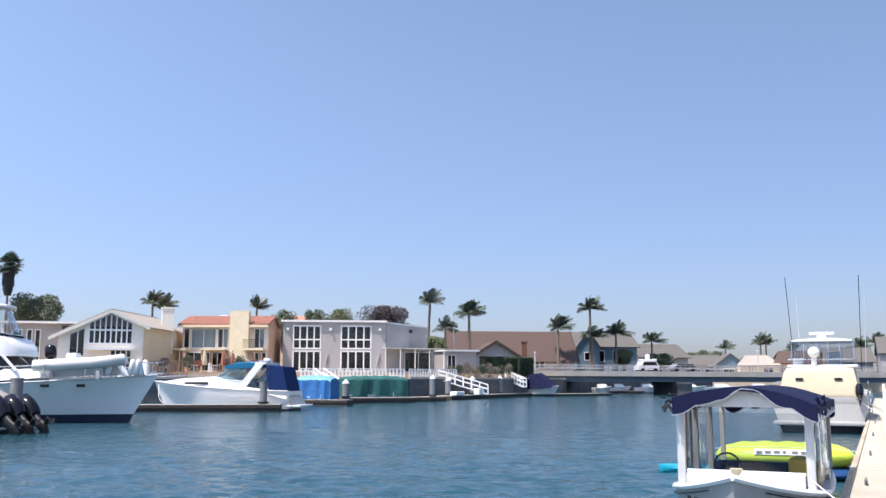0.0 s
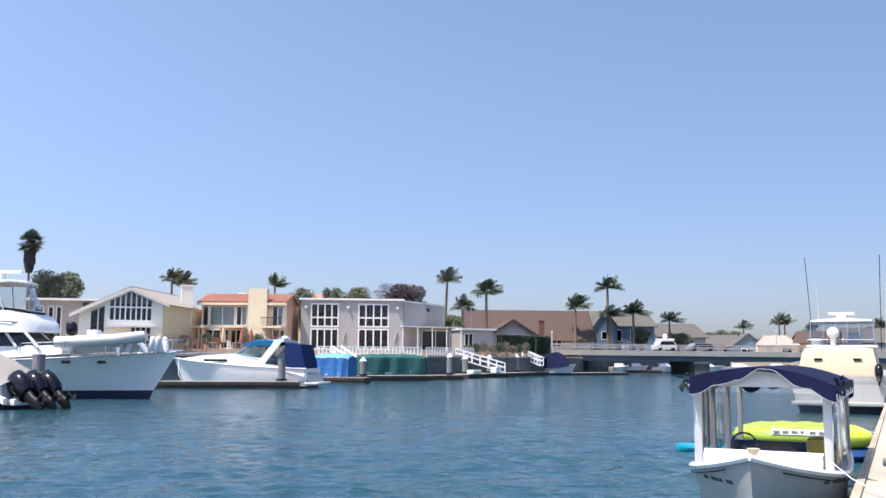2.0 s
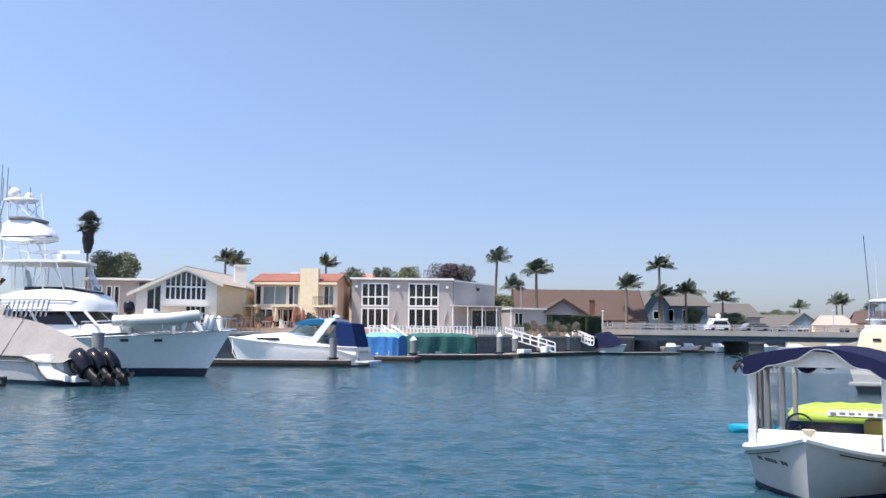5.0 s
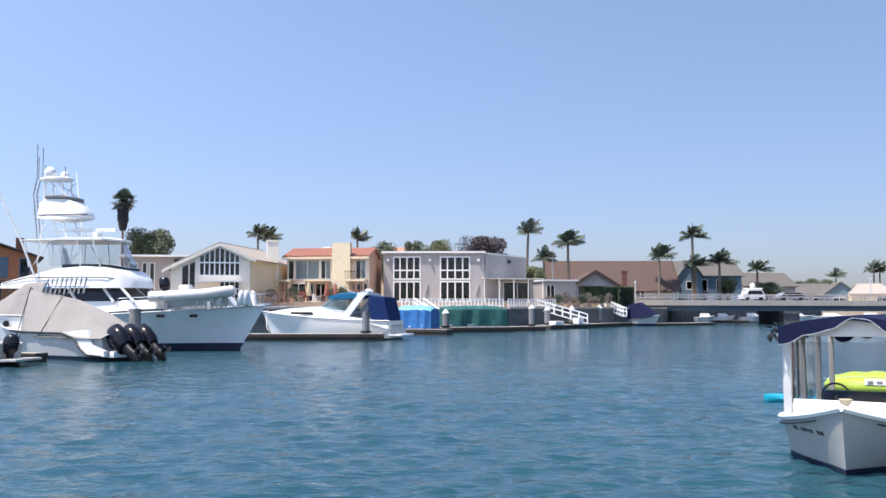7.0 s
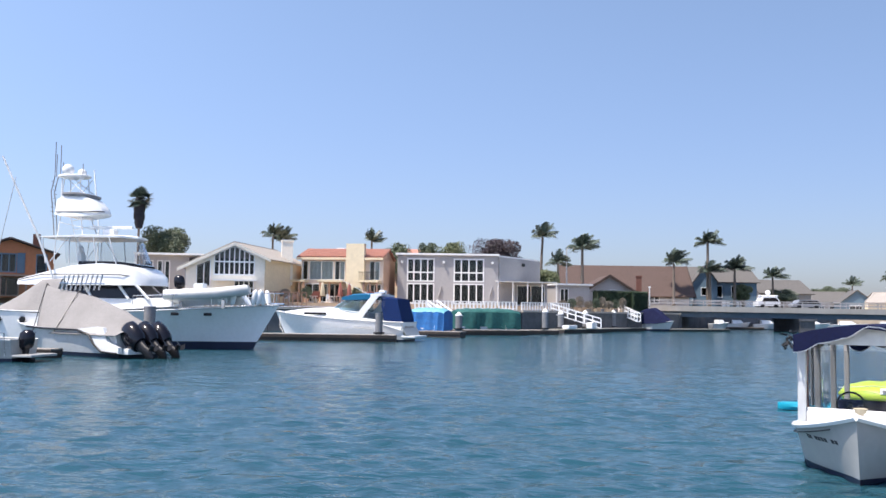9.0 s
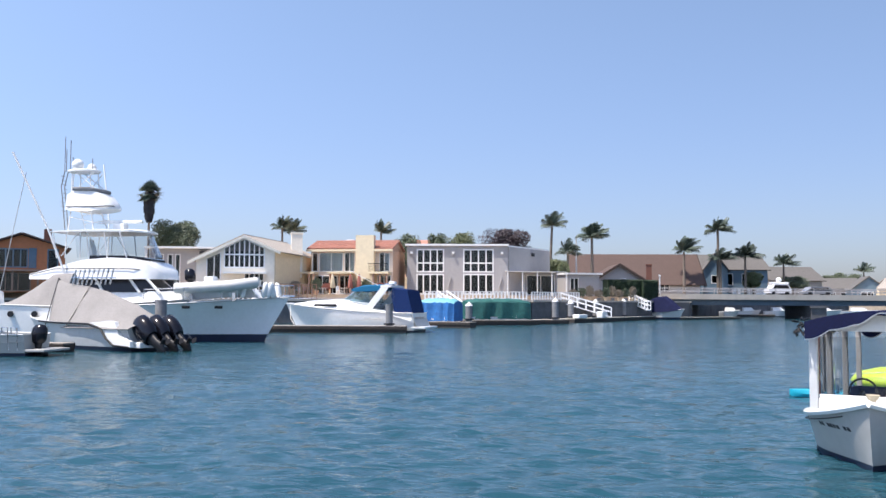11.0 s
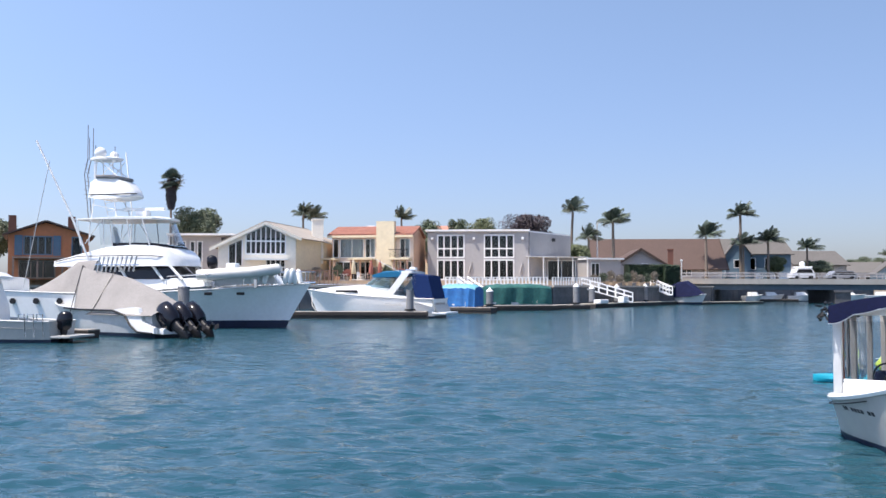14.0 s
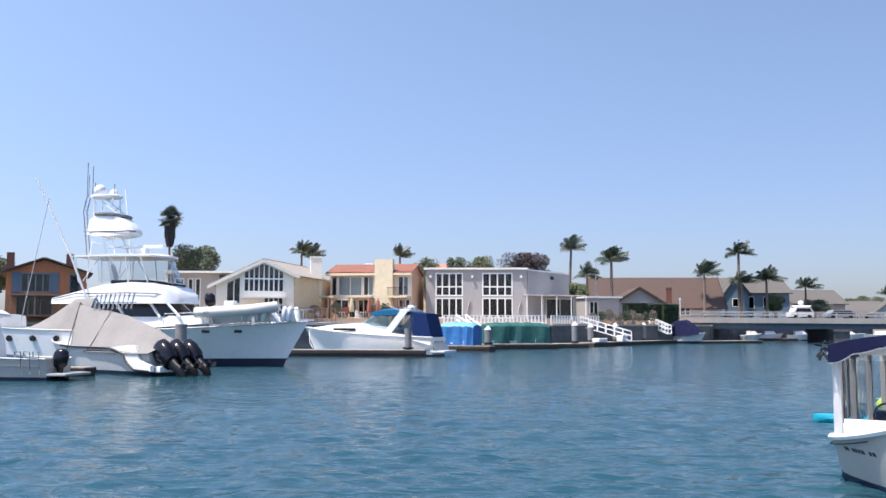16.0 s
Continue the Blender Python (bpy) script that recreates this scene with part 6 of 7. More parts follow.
    slab(b, "swim_platform", -12.0, -10.9, -1.5, 1.5, 0.26, 0.42, GEL, 0.06, "white swim platform")
    bm = BM()
    loft(bm, [[(-10.9, 1.62, 1.3), (-10.9, -1.62, 1.3)], [(-11.35, 1.55, 0.4), (-11.35, -1.55, 0.4)]])
    thick(bm, 0.05)
    part("transom", bm, GEL_OLD_SHADED, b)
    # unreadable name on the transom as bars
    for k, wd in enumerate((0.14, 0.3, 0.26, 0.22, 0.3, 0.2, 0.34)):
        slab(b, "name_bar", -11.13, -11.1, 1.1 - k * 0.33, 1.1 - k * 0.33 + wd * 0.9, 0.82, 1.12, SIDING_GREY)
    for sg in (-1, 1):
        pts = [(-0.3, sg * 0.2, 2.45), (-2.0, sg * 1.1, 2.5), (-4.2, sg * 1.6, 2.5)]
        bar(b, "bow_rail", pts, 0.015)
    bar(b, "mooring_line", [(-0.5, 0.3, 1.9), (-1.2, 1.6, 0.9), (-2.0, 2.6, 0.52)], 0.02, ROPE)
    slab(b, "pulpit", -0.6, 0.35, -0.28, 0.28, 2.06, 2.14, GEL, 0.03, "white bow pulpit")
    slab(b, "side_stripe", -8.6, -7.3, 1.74, 1.775, 0.98, 1.06, GEL_GREY)


cruiser()


def covered_boat(a, b_, beam, h, top_mat, side_mat, label, seed=0, base=0.55):
    """A boat wholly under a sagging tarpaulin."""
    rng = random.Random(seed)
    L = math.hypot(b_[0] - a[0], b_[1] - a[1])
    t = thing("covered_boat", facing(a, b_), label, "covered boat")
    bm = BM()
    loft(bm, [[(x, -0.1 + yy, zz) for yy, zz in ((0.5, -0.2), (0.15, 0.1), (0.1, base + 0.2), (beam, base + 0.2), (beam - 0.2, -0.2))] for x in (0.3, L - 0.2)], closed=True, cap=True)
    part("hull", bm, GEL_GREY, t)
    n = 22
    top, side = [], []
    for i in range(n + 1):
        x = L * i / n
        sag = 0.06 * math.sin(i * 1.7) + rng.uniform(-0.04, 0.04)
        end = 0.25 * (abs(2 * i / n - 1)) ** 6
        zt = h - sag * 0.5 - end
        w1 = 0.06 * math.sin(i * 0.9) + rng.uniform(-0.07, 0.07)
        brk = base + (zt - base) * (0.86 + 0.02 * math.sin(i * 0.7)) + rng.uniform(-0.02, 0.02)
        side.append([(x, -0.08 + w1 * 1.3, base + rng.uniform(-0.06, 0.03)), (x, -0.02 + w1 * 2.2, base + (zt - base) * 0.4), (x, 0.04 + w1 * 0.6, brk)])
        top.append([(x, 0.04 + w1 * 0.6, brk), (x, 0.12 + w1 * 0.2, zt - 0.14), (x, 0.35, zt), (x, beam * 0.5, zt + 0.12 + sag), (x, beam - 0.3, zt), (x, beam, zt - 0.5), (x, beam, base)])
    for name, rows, mt in (("tarpaulin", top, top_mat), ("tarpaulin_side", side, side_mat)):
        bm = BM()
        loft(bm, rows)
        thick(bm, 0.02)
        smooth(part(name, bm, mt, t), 70)
    for end, x in ((0, 0.0), (n, L)):
        bm = BM()
        loft(bm, [[(x, p[1], p[2]) for p in [side[end][0], side[end][1]] + top[end][1:3]], [(x + (0.12 if end else -0.12), beam * 0.4, z) for z in (base, (base + h) / 2, h - 0.2, h - 0.1)], [(x, beam, z) for z in (base, (base + h) / 2, h - 0.5, h - 0.45)]])
        thick(bm, 0.02)
        smooth(part("tarpaulin_end", bm, side_mat, t), 70)
    for k in (0.25, 0.5, 0.75):
        bar(t, "tie", [(L * k, -0.1, base - 0.25), (L * k + 0.05, -0.04, base + 0.4)], 0.015, ROPE)
    return t


covered_boat(polar(-9.3, 82.5), polar(-7.0, 81.2), 2.4, 2.45, TARP_TEAL, TARP_BLUE, "small boat wrapped in a bright blue tarpaulin", 1)
covered_boat(polar(-6.05, 92), polar(-2.15, 95), 2.4, 2.5, TARP_GREEN, TARP_GREEN, "long boat wrapped in a green tarpaulin", 2)


def navy_covered_boat():
    b = thing("runabout", pose(15.6, 123.6, 0, 0, 0, -35), "grey runabout with a navy mooring cover", "boat")
    hull(b, 5.4, 2.4, 1.4, 1.05, 0.8, draft=0.4, mat=GEL_GREY, boot=0.3)
    form(b, "cover", [rrect(-0.25, 0.25, 1.3, 1.4, 0.05, 0.05), rrect(-1.1, 1.0, 1.15, 1.8, 0.2, 0.3), rrect(-2.0, 1.28, 1.0, 2.5, 0.25, 0.5), rrect(-2.7, 1.3, 1.0, 2.95, 0.2, 0.6), rrect(-4.0, 1.3, 0.95, 2.75, 0.25, 0.4), rrect(-5.4, 1.2, 0.9, 2.2, 0.2, 0.3)], NAVY_CLOTH, "peaked navy canvas cover")


navy_covered_boat()
slab_things = ((polar(0.9, 103), 1.9, 0.9, 0.45, "upturned white tender on the float"), (polar(2.25, 107.5), 1.3, 0.8, 0.75, "white dock storage box"))
for q, w, d, h, lab in slab_things:
    bm = BM()
    box(bm, -w / 2, w / 2, -d / 2, d / 2, 0, h, bevel=0.12)
    solo("dock_box", bm, GEL, pose(q.x, q.y, 0.47, 0, 0, 60), lab, "dock box")


# ---- the electric canopy boat moored at the near dock ----
def canopy_boat():
    yaw = math.degrees(math.atan2(-0.902, -0.431))
    b = thing("electric_canopy_boat", pose(3.916, 12.584, -0.22, 0, 0, yaw) @ Matrix.Scale(1.1, 4), "white electric launch with scalloped navy canopy and clear curtains", "launch")
    L, B = 5.6, 2.02
    # hull sides use the darkened gelcoat, which paints in their shade
    sh = hull(b, L, B, 1.01, 0.68, 0.26, draft=0.4, mat=GEL_OLD_SHADED, boot=0.25, full=0.29, stern_w=0.8, flare=1.3, deck=False, rail=GEL, sharp=1.9, chine=0.84, n=40, spring=7.0)
    side_rows = list(hull.side_rows)
    # foredeck, coaming and side decks
    bm = BM()
    loft(bm, [[(x, -y * 0.98, z - 0.02), (x, 0, z + 0.03), (x, y * 0.98, z - 0.02)] for x, y, z in sh if x > -1.25])
    smooth(part("foredeck", bm, GEL, b))
    for sg in (-1, 1):
        bm = BM()
        loft(bm, [[(x, sg * y * 0.99, z - 0.01), (x, sg * (y - 0.2), z)] for x, y, z in sh if x <= -1.15])
        thick(bm, 0.03)
        part("side_deck", bm, GEL, b)
        bm = BM()
        loft(bm, [[(x, sg * (y - 0.2), z), (x, sg * (y - 0.24), 0.3)] for x, y, z in sh if x <= -1.15])
        part("coaming", bm, GEL, b)
    slab(b, "cockpit_sole", -5.2, -1.9, -0.66, 0.66, 0.16, 0.3, GEL_OLD_SHADED)
    slab(b, "cowl", -1.3, -1.02, -0.76, 0.76, 0.78, 0.96, GEL, 0.04, "white windscreen coaming")
    # seats and dash
    slab(b, "dashboard", -1.7, -1.3, -0.7, 0.7, 0.5, 0.88, GEL, 0.05)
    slab(b, "seat", -3.4, -2.8, -0.75, 0.75, 0.3, 0.72, NAVY_CLOTH, 0.06, "navy cushioned seat")
    slab(b, "seat_back", -3.5, -3.36, -0.75, 0.75, 0.7, 0.94, NAVY_CLOTH, 0.06)
    slab(b, "seat", -5.2, -4.6, -0.75, 0.75, 0.3, 0.72, NAVY_CLOTH, 0.06, "navy cushioned seat")
    slab(b, "yellow_cushion", -2.6, -2.2, 0.45, 0.8, 0.7, 1.1, YELLOW, 0.08, "yellow life cushion")
    bm = BM()
    for k in range(24):
        a0, a1 = k * math.pi / 12, (k + 1) * math.pi / 12
        tube(bm, [(-1.95, -0.35 + 0.18 * math.cos(a0), 0.98 + 0.18 * math.sin(a0)), (-1.95, -0.35 + 0.18 * math.cos(a1), 0.98 + 0.18 * math.sin(a1))], 0.015, 5, cap=False)
    tube(bm, [(-1.95, -0.35, 0.98), (-1.75, -0.35, 0.95)], 0.03, 6)
    part("steering_wheel", bm, BLACK, b)
    # canopy posts: white squared front posts, slimmer ones behind in grey that paints canopy shade
    for sg in (-1, 1):
        slab(b, "front_post", -1.20, -1.10, sg * 0.83 - 0.055, sg * 0.83 + 0.055, 0.70, 1.9, GEL_GREY, 0.02, "white front post")
        for x in (-2.4, -3.7, -5.0):
            slab(b, "shaded_side_post", x - 0.04, x + 0.04, sg * 0.86 - 0.04, sg * 0.86 + 0.04, 0.64, 1.84, SIDING_GREY, 0.01)
    # windscreen and roll-up curtains
    bm = BM()
    box(bm, -1.16, -1.15, -0.76, 0.76, 0.96, 1.76)
    part("windscreen", bm, CLEAR, b, "flat clear windscreen")
    for a in (((-1.15, -0.76, 0.97), (-1.15, 0.76, 0.97)), ):
        bar(b, "windscreen_frame", a, 0.025, ALLOY)
    rng = random.Random(9)
    for sg in (-1, 1):
        for x0, x1 in ((-1.35, -2.35), (-2.45, -3.65)):
            rows = []
            for k in range(15):
                f = k / 14
                x = x0 + (x1 - x0) * f
                wv = 0.035 * math.sin(k * 1.9 + sg) + rng.uniform(-0.01, 0.01)
                rows.append([(x, sg * 0.9 + wv, 0.82), (x, sg * 0.9 + wv * 0.7, 1.4), (x, sg * 0.9, 1.86)])
            bm = BM()
            loft(bm, rows)
            smooth(part("side_curtain", bm, CLEAR, b, "clear vinyl side curtain with folds"), 80)
    for x, mt in ((-1.62, RED_CLOTH), (-2.0, GREY_CLOTH), (-2.42, GREY_CLOTH), (-5.1, BLACK)):
        bm = BM()
        loft(bm, [[(x + 0.07 * math.cos(k) * f, -0.86 + 0.05 * math.sin(k) * f, z) for k in (0, 1.26, 2.51, 3.77, 5.03)] for z, f in ((0.95, 0.6), (1.3, 0.5), (1.65, 0.7), (1.85, 0.5))], closed=True, cap=True)
        smooth(part("rolled_curtain", bm, mt, b, "gathered curtain strap"), 80)
    # canopy: crowned cloth roof with scalloped valance
    x0, x1, hw, cy = -0.85, -5.45, 0.92, 0.045
    sag = lambda y: 0.09 * max(0.0, y / hw) ** 1.5
    rows = []
    for i in range(19):
        x = x0 + (x1 - x0) * i / 18
        e = 0.05 * (abs(2 * i / 18 - 1)) ** 8
        rows.append([(x, cy - hw + 2 * hw * k / 16, 1.97 + 0.14 * (1 - abs(2 * k / 16 - 1) ** 2.0) - e - sag(-hw + 2 * hw * k / 16) + 0.008 * math.sin(i * 2.2 + k)) for k in range(17)])
    bm = BM()
    loft(bm, rows)
    thick(bm, 0.015)
    smooth(part("canopy", bm, NAVY_CLOTH, b, "navy cloth canopy roof"), 60)

    def valance(pts, drop):
        m = 10
        top, bot = [], []
        for (p, q) in zip(pts, pts[1:]):
            for k in range(m):
                top.append(Vector(p).lerp(Vector(q), k / m))
        top.append(Vector(pts[-1]))
        total = len(top) - 1
        for k, p in enumerate(top):
            bot.append(p - Vector((0, 0, drop(k / total))))
        bm = BM()
        loft(bm, [top, bot])
        thick(bm, 0.012)
        v = smooth(part("valance", bm, NAVY_CLOTH, b, "scalloped navy valance with white edging"), 70)
        bm = BM()
        tube(bm, [p + Vector((0, 0, -0.006)) for p in bot], 0.009, 6)
        part("edging", bm, WHITE_PAINT, v)

    sc = lambda n, lo, hi: (lambda f: lo + (hi - lo) * abs(math.sin(f * math.pi * n)) ** 0.7)
    crown = lambda y: 1.965 + 0.14 * (1 - (abs(y) / hw) ** 2.0) - sag(y)
    front = [(x0 + 0.012, y + cy, crown(y)) for y in np.linspace(-hw, hw, 9)]
    # the front edge lifts to a peak in the middle, deep lobes at both sides
    ease = lambda q: max(0.0, min(1.0, q)) ** 2 * (3 - 2 * max(0.0, min(1.0, q)))
    fd = lambda f: 0.012 + 0.135 * ease((abs(f - 0.54) - 0.03) / 0.17) + 0.08 * ease((abs(f - 0.54) - 0.25) / 0.3) + 0.03 * abs(math.sin(f * math.pi * 6)) * ease((abs(f - 0.54) - 0.1) / 0.15)
    valance(front, fd)
    back = [(x1 - 0.012, y + cy, crown(y) - 0.05) for y in np.linspace(-hw, hw, 9)]
    valance(back, sc(5, 0.22, 0.34))
    for sg in (-1, 1):
        valance([(x, cy + sg * (hw + 0.004), 1.965 - sag(sg * hw)) for x in np.linspace(x0, x1, 7)], sc(8, 0.10, 0.2))
    # pale beam under the front arch
    bm = BM()
    loft(bm, [[(-1.0, y, crown(y) - 0.05), (-1.06, y, crown(y) - 0.05), (-1.06, y, 1.84), (-1.0, y, 1.84)] for y in np.linspace(-0.86, 0.9, 13)], closed=True, cap=True)
    part("front_beam", bm, CONCRETE_CLOTH, b, "pale canvas beam under the canopy")
    # bow cleat, rub strake, registration bars, lanterns of rope at the corners
    bm = BM()
    tube(bm, [(-0.34, 0, 0.97), (-0.34, 0, 1.03)], 0.04, 10)
    tube(bm, [(-0.34, 0, 1.03), (-0.34, 0, 1.09)], 0.06, 10, r2=0.085)
    smooth(part("bow_light", bm, CREAM_CLOTH, b, "cream bow fitting"))
    for sg in (-1, 1):
        pts = [(x, sg * (y + 0.012), z - 0.09) for x, y, z in sh if -1.9 < x < -0.28]
        bar(b, "rub_strake", pts, 0.009, BLACK)
    def on_side(x, z, sg, out=0.006):
        """Point on the hull side at x and z, a little proud of the skin."""
        line = []
        for row in side_rows:
            for p, q in zip(row, row[1:]):
                if p[2] <= z <= q[2]:
                    f = (z - p[2]) / (q[2] - p[2])
                    line.append((p[0] + (q[0] - p[0]) * f, p[1] + (q[1] - p[1]) * f))
                    break
        for (xa, ya), (xb, yb) in zip(line, line[1:]):
            if xb <= x <= xa:
                return Vector((x + out * 0.5, sg * (ya + (yb - ya) * (x - xa) / (xb - xa) + out), z))
        return Vector((x, sg * (line[-1][1] + out), z))

    for sg in (-1, 1):
        for k, wd in enumerate((0.035, 0.035, 0.0, 0.035, 0.03, 0.035, 0.035, 0.0, 0.035, 0.03)):
            if wd:
                x = (-1.0 - 0.055 * k) if sg > 0 else (-0.4 - 0.055 * k)
                bm = BM()
                corners = [(x - wd / 2, 0.62), (x + wd / 2, 0.62), (x + wd / 2, 0.67), (x - wd / 2, 0.67)]
                loft(bm, [[on_side(u, w, sg, 0.0) for u, w in corners], [on_side(u, w, sg) for u, w in corners]], closed=True, cap=True)
                part("registration_bar", bm, PRINT, b)
    for y in (cy - hw - 0.07, cy + hw + 0.04):
        bm = BM()
        rr = random.Random(int(y * 10) + 40)
        for k in range(16):
            a = Vector((x0 - 0.1 + rr.uniform(-0.06, 0.06), y + rr.uniform(-0.07, 0.07), 1.9 + rr.uniform(-0.12, 0.09)))
            tube(bm, [a, a + Vector((rr.uniform(-0.07, 0.07), rr.uniform(-0.07, 0.07), rr.uniform(-0.07, 0.05)))], 0.016, 5)
        part("corner_tie", bm, BLACK if y < 0 else NAVY_CLOTH, b, "dark tied canvas end")
    bar(b, "bow_line", [(-0.9, 0.86, 0.92), (-0.4, 1.12, 0.78), (0.3, 1.5, 0.68)], 0.009, ROPE)


canopy_boat()


def towable():
    t = thing("inflatable_raft", pose(7.95, 21.6, 0, 0, 0, -20), "lime and navy inflatable raft floating behind the launch", "inflatable")
    bm = BM()
    secs = []
    for i in range(25):
        f = i / 24 * 2 - 1
        x = 1.55 * f
        w = (1 - abs(f) ** 3.0) ** 0.5 * 0.8 + 0.02
        h = (1 - abs(f) ** 3.5) ** 0.5
        secs.append([(x, w * math.cos(a), 0.46 + (0.32 + 0.015 * math.sin(i * 1.6)) * h * math.sin(a)) for a in [k * math.pi / 9 for k in range(18)]])
    loft(bm, secs, closed=True, cap=True)
    smooth(part("body", bm, LIME, t, "lime inflated body"), 60)
    bm = BM()
    loft(bm, [[(1.08 * x, 1.12 * y, 0.10 + 0.22 * (z - 0.46) / 0.33) for x, y, z in r] for r in secs], closed=True, cap=True)
    smooth(part("base", bm, VINYL_BLUE, t, "navy inflated base"), 60)
    bm = BM()
    loft(bm, [[(x, -0.815 * math.sqrt(1 - ((z - 0.46) / 0.36) ** 2) * (1 - abs(x / 1.55) ** 3) ** 0.5 - 0.02, z) for x in np.linspace(-0.65, 0.75, 9)] for z in (0.53, 0.57, 0.61, 0.65)])
    thick(bm, 0.012)
    part("logo_panel", bm, WHITE_PAINT, t, "white panel with plain dark marks")
    for k in range(8):
        x = -0.6 + k * 0.19
        slab(t, "mark", x, x + (0.12 if k not in (3, 6) else 0.06), -0.815, -0.78, 0.565, 0.615, SIDING_GREY)
    bar(t, "grab_line", [(-1.5, -0.5, 0.62), (-0.8, -0.8, 0.7), (0.9, -0.8, 0.7), (1.5, -0.5, 0.62)], 0.008, ROPE)


towable()
bd = BM()
loft(bd, [[(x, -w, 0.06), (x, -w * 0.9, 0.14), (x, w * 0.9, 0.14), (x, w, 0.06), (x, w * 0.8, -0.02), (x, -w * 0.8, -0.02)] for x, w in ((-1.65, 0.03), (-1.5, 0.22), (-1.1, 0.36), (0, 0.4), (1.2, 0.34), (1.65, 0.15))], closed=True, cap=True)
board = solo("paddle_board", bd, TURQ, pose(6.95, 22.6, 0.0, 0, 0, -14), "turquoise foam paddle board floating by the raft", "paddle board")
smooth(board)


# ---- the covered yacht at the dock, stern towards the near end ----
def covered_yacht():
    hd = math.degrees(math.atan2(0.9, 0.42))
    stern = Vector((16.25, 39.7, 0))
    fw = Vector((math.cos(radians(hd)), math.sin(radians(hd)), 0))
    L = 12.5
    bow = stern + fw * L
    b = thing("covered_yacht", pose(bow.x, bow.y, 0, 0, 0, hd), "white motor yacht with a cream canvas aft cover at the dock", "yacht")
    # stern and topsides get the shade-darkened white, upperworks the plain one
    hull(b, L, 4.1, 2.0, 1.25, 1.2, draft=0.6, boot=0.25, stern_w=0.94, full=0.45, mat=GEL_OLD_SHADED)
    slab(b, "swim_platform", -L - 0.9, -L, -1.85, 1.85, 0.3, 0.45, GEL_OLD_SHADED, 0.05)
    slab(b, "cockpit_sides", -L - 0.02, -8.5, -1.9, 1.9, 1.15, 1.55, GEL_OLD_SHADED, 0.1, "white transom coaming")
    form(b, "canvas_cover", [rrect(-L - 0.02, 1.72, 1.5, 1.6, 0.05, 0.1), rrect(-L + 0.5, 1.72, 1.5, 2.5, 0.08, 0.28), rrect(-L + 1.3, 1.68, 1.5, 2.72, 0.08, 0.3), rrect(-8.8, 1.7, 1.5, 2.78, 0.08, 0.3)], CREAM_CLOTH, "cream canvas aft cover")
    for y in (-0.95, 0.62):
        slab(b, "canvas_vent", -L + 0.2, -L + 0.4, y, y + 0.32, 2.2, 2.29, BLACK, 0.02)
    for y in (-0.7, 0.55):
        bar(b, "canvas_seam", [(-L - 0.04, y, 1.6), (-L + 0.46, y * 0.96, 2.5)], 0.012, CREAM_CLOTH)
    form(b, "cabin", [rrect(-8.8, 1.75, 1.2, 2.68, 0.06, 0.25), rrect(-5.5, 1.65, 1.4, 2.68, 0.06, 0.3), rrect(-3.6, 1.2, 1.6, 2.1, 0.06, 0.2), rrect(-2.0, 0.5, 1.7, 1.85, 0.04, 0.1)], GEL)
    slab(b, "flybridge", -11.0, -6.0, -1.6, 1.35, 2.76, 2.88, GEL, 0.05)
    for lo, hi in ((-1.5, -1.4), (1.22, 1.12)):
        form(b, "flybridge_curtain", [[(-10.7, lo, 2.88), (-7.0, lo, 2.88)], [(-10.6, hi, 3.93), (-7.3, hi, 3.93)]], GREY_VINYL, close=False, cap=False)
    form(b, "flybridge_curtain", [[(-10.7, -1.5, 2.88), (-10.7, 1.22, 2.88)], [(-10.6, -1.4, 3.93), (-10.6, 1.12, 3.93)]], GREY_VINYL, close=False, cap=False)
    for y in (-1.48, -0.9, -0.4, 0.1, 0.65, 1.2):
        bar(b, "top_leg", [(-10.68, y, 2.86), (-10.6, y * 0.95, 3.96)], 0.016, STEEL)
        bar(b, "top_leg", [(-7.2, y, 2.86), (-7.3, y * 0.95, 3.96)], 0.016, STEEL)
    bar(b, "flybridge_rail", [(-7.0, -1.5, 3.12), (-10.85, -1.55, 3.12), (-10.85, 1.3, 3.12), (-7.0, 1.25, 3.12)], 0.014)
    form(b, "hardtop", [[(x, y - 0.14, z) for x, y, z in sec] for sec in (rrect(-10.9, 1.28, 3.93, 4.00, 0.08), rrect(-9, 1.38, 3.95, 4.04, 0.1), rrect(-7, 1.28, 3.93, 4.00, 0.08))], GEL)
    bm = BM()
    bmesh.ops.create_uvsphere(bm, u_segments=16, v_segments=10, radius=0.26, matrix=Matrix.Translation((-11.0, 0.2, 3.42)))
    smooth(part("dome", bm, GEL, b, "white satellite dome"))
    bar(b, "dome_post", [(-10.95, 0.2, 2.86), (-10.95, 0.2, 3.25)], 0.12, GEL)
    slab(b, "helm_seat", -9.7, -9.2, -0.9, -0.3, 2.86, 3.5, GEL_GREY, 0.08)
    slab(b, "side_bench", -10.4, -9.0, 0.7, 1.15, 2.86, 3.2, GEL, 0.06)
    slab(b, "radar_base", -9.4, -9.0, -0.3, 0.1, 4.08, 4.30, GEL, 0.05)
    slab(b, "radar_bar", -9.3, -9.1, -0.65, 0.45, 4.30, 4.42, GEL, 0.04)
    for y, x1 in ((1.1, -12.0), (0.8, -10.5), (-1.72, -12.0), (-1.9, -10.8)):
        bar(b, "outrigger", [(-9.8, y, 2.6), (x1, y * 1.07, 6.75 if x1 == -12.0 else 6.0)], 0.015 if x1 == -12.0 else 0.01, BLACK if x1 == -12.0 else GEL)
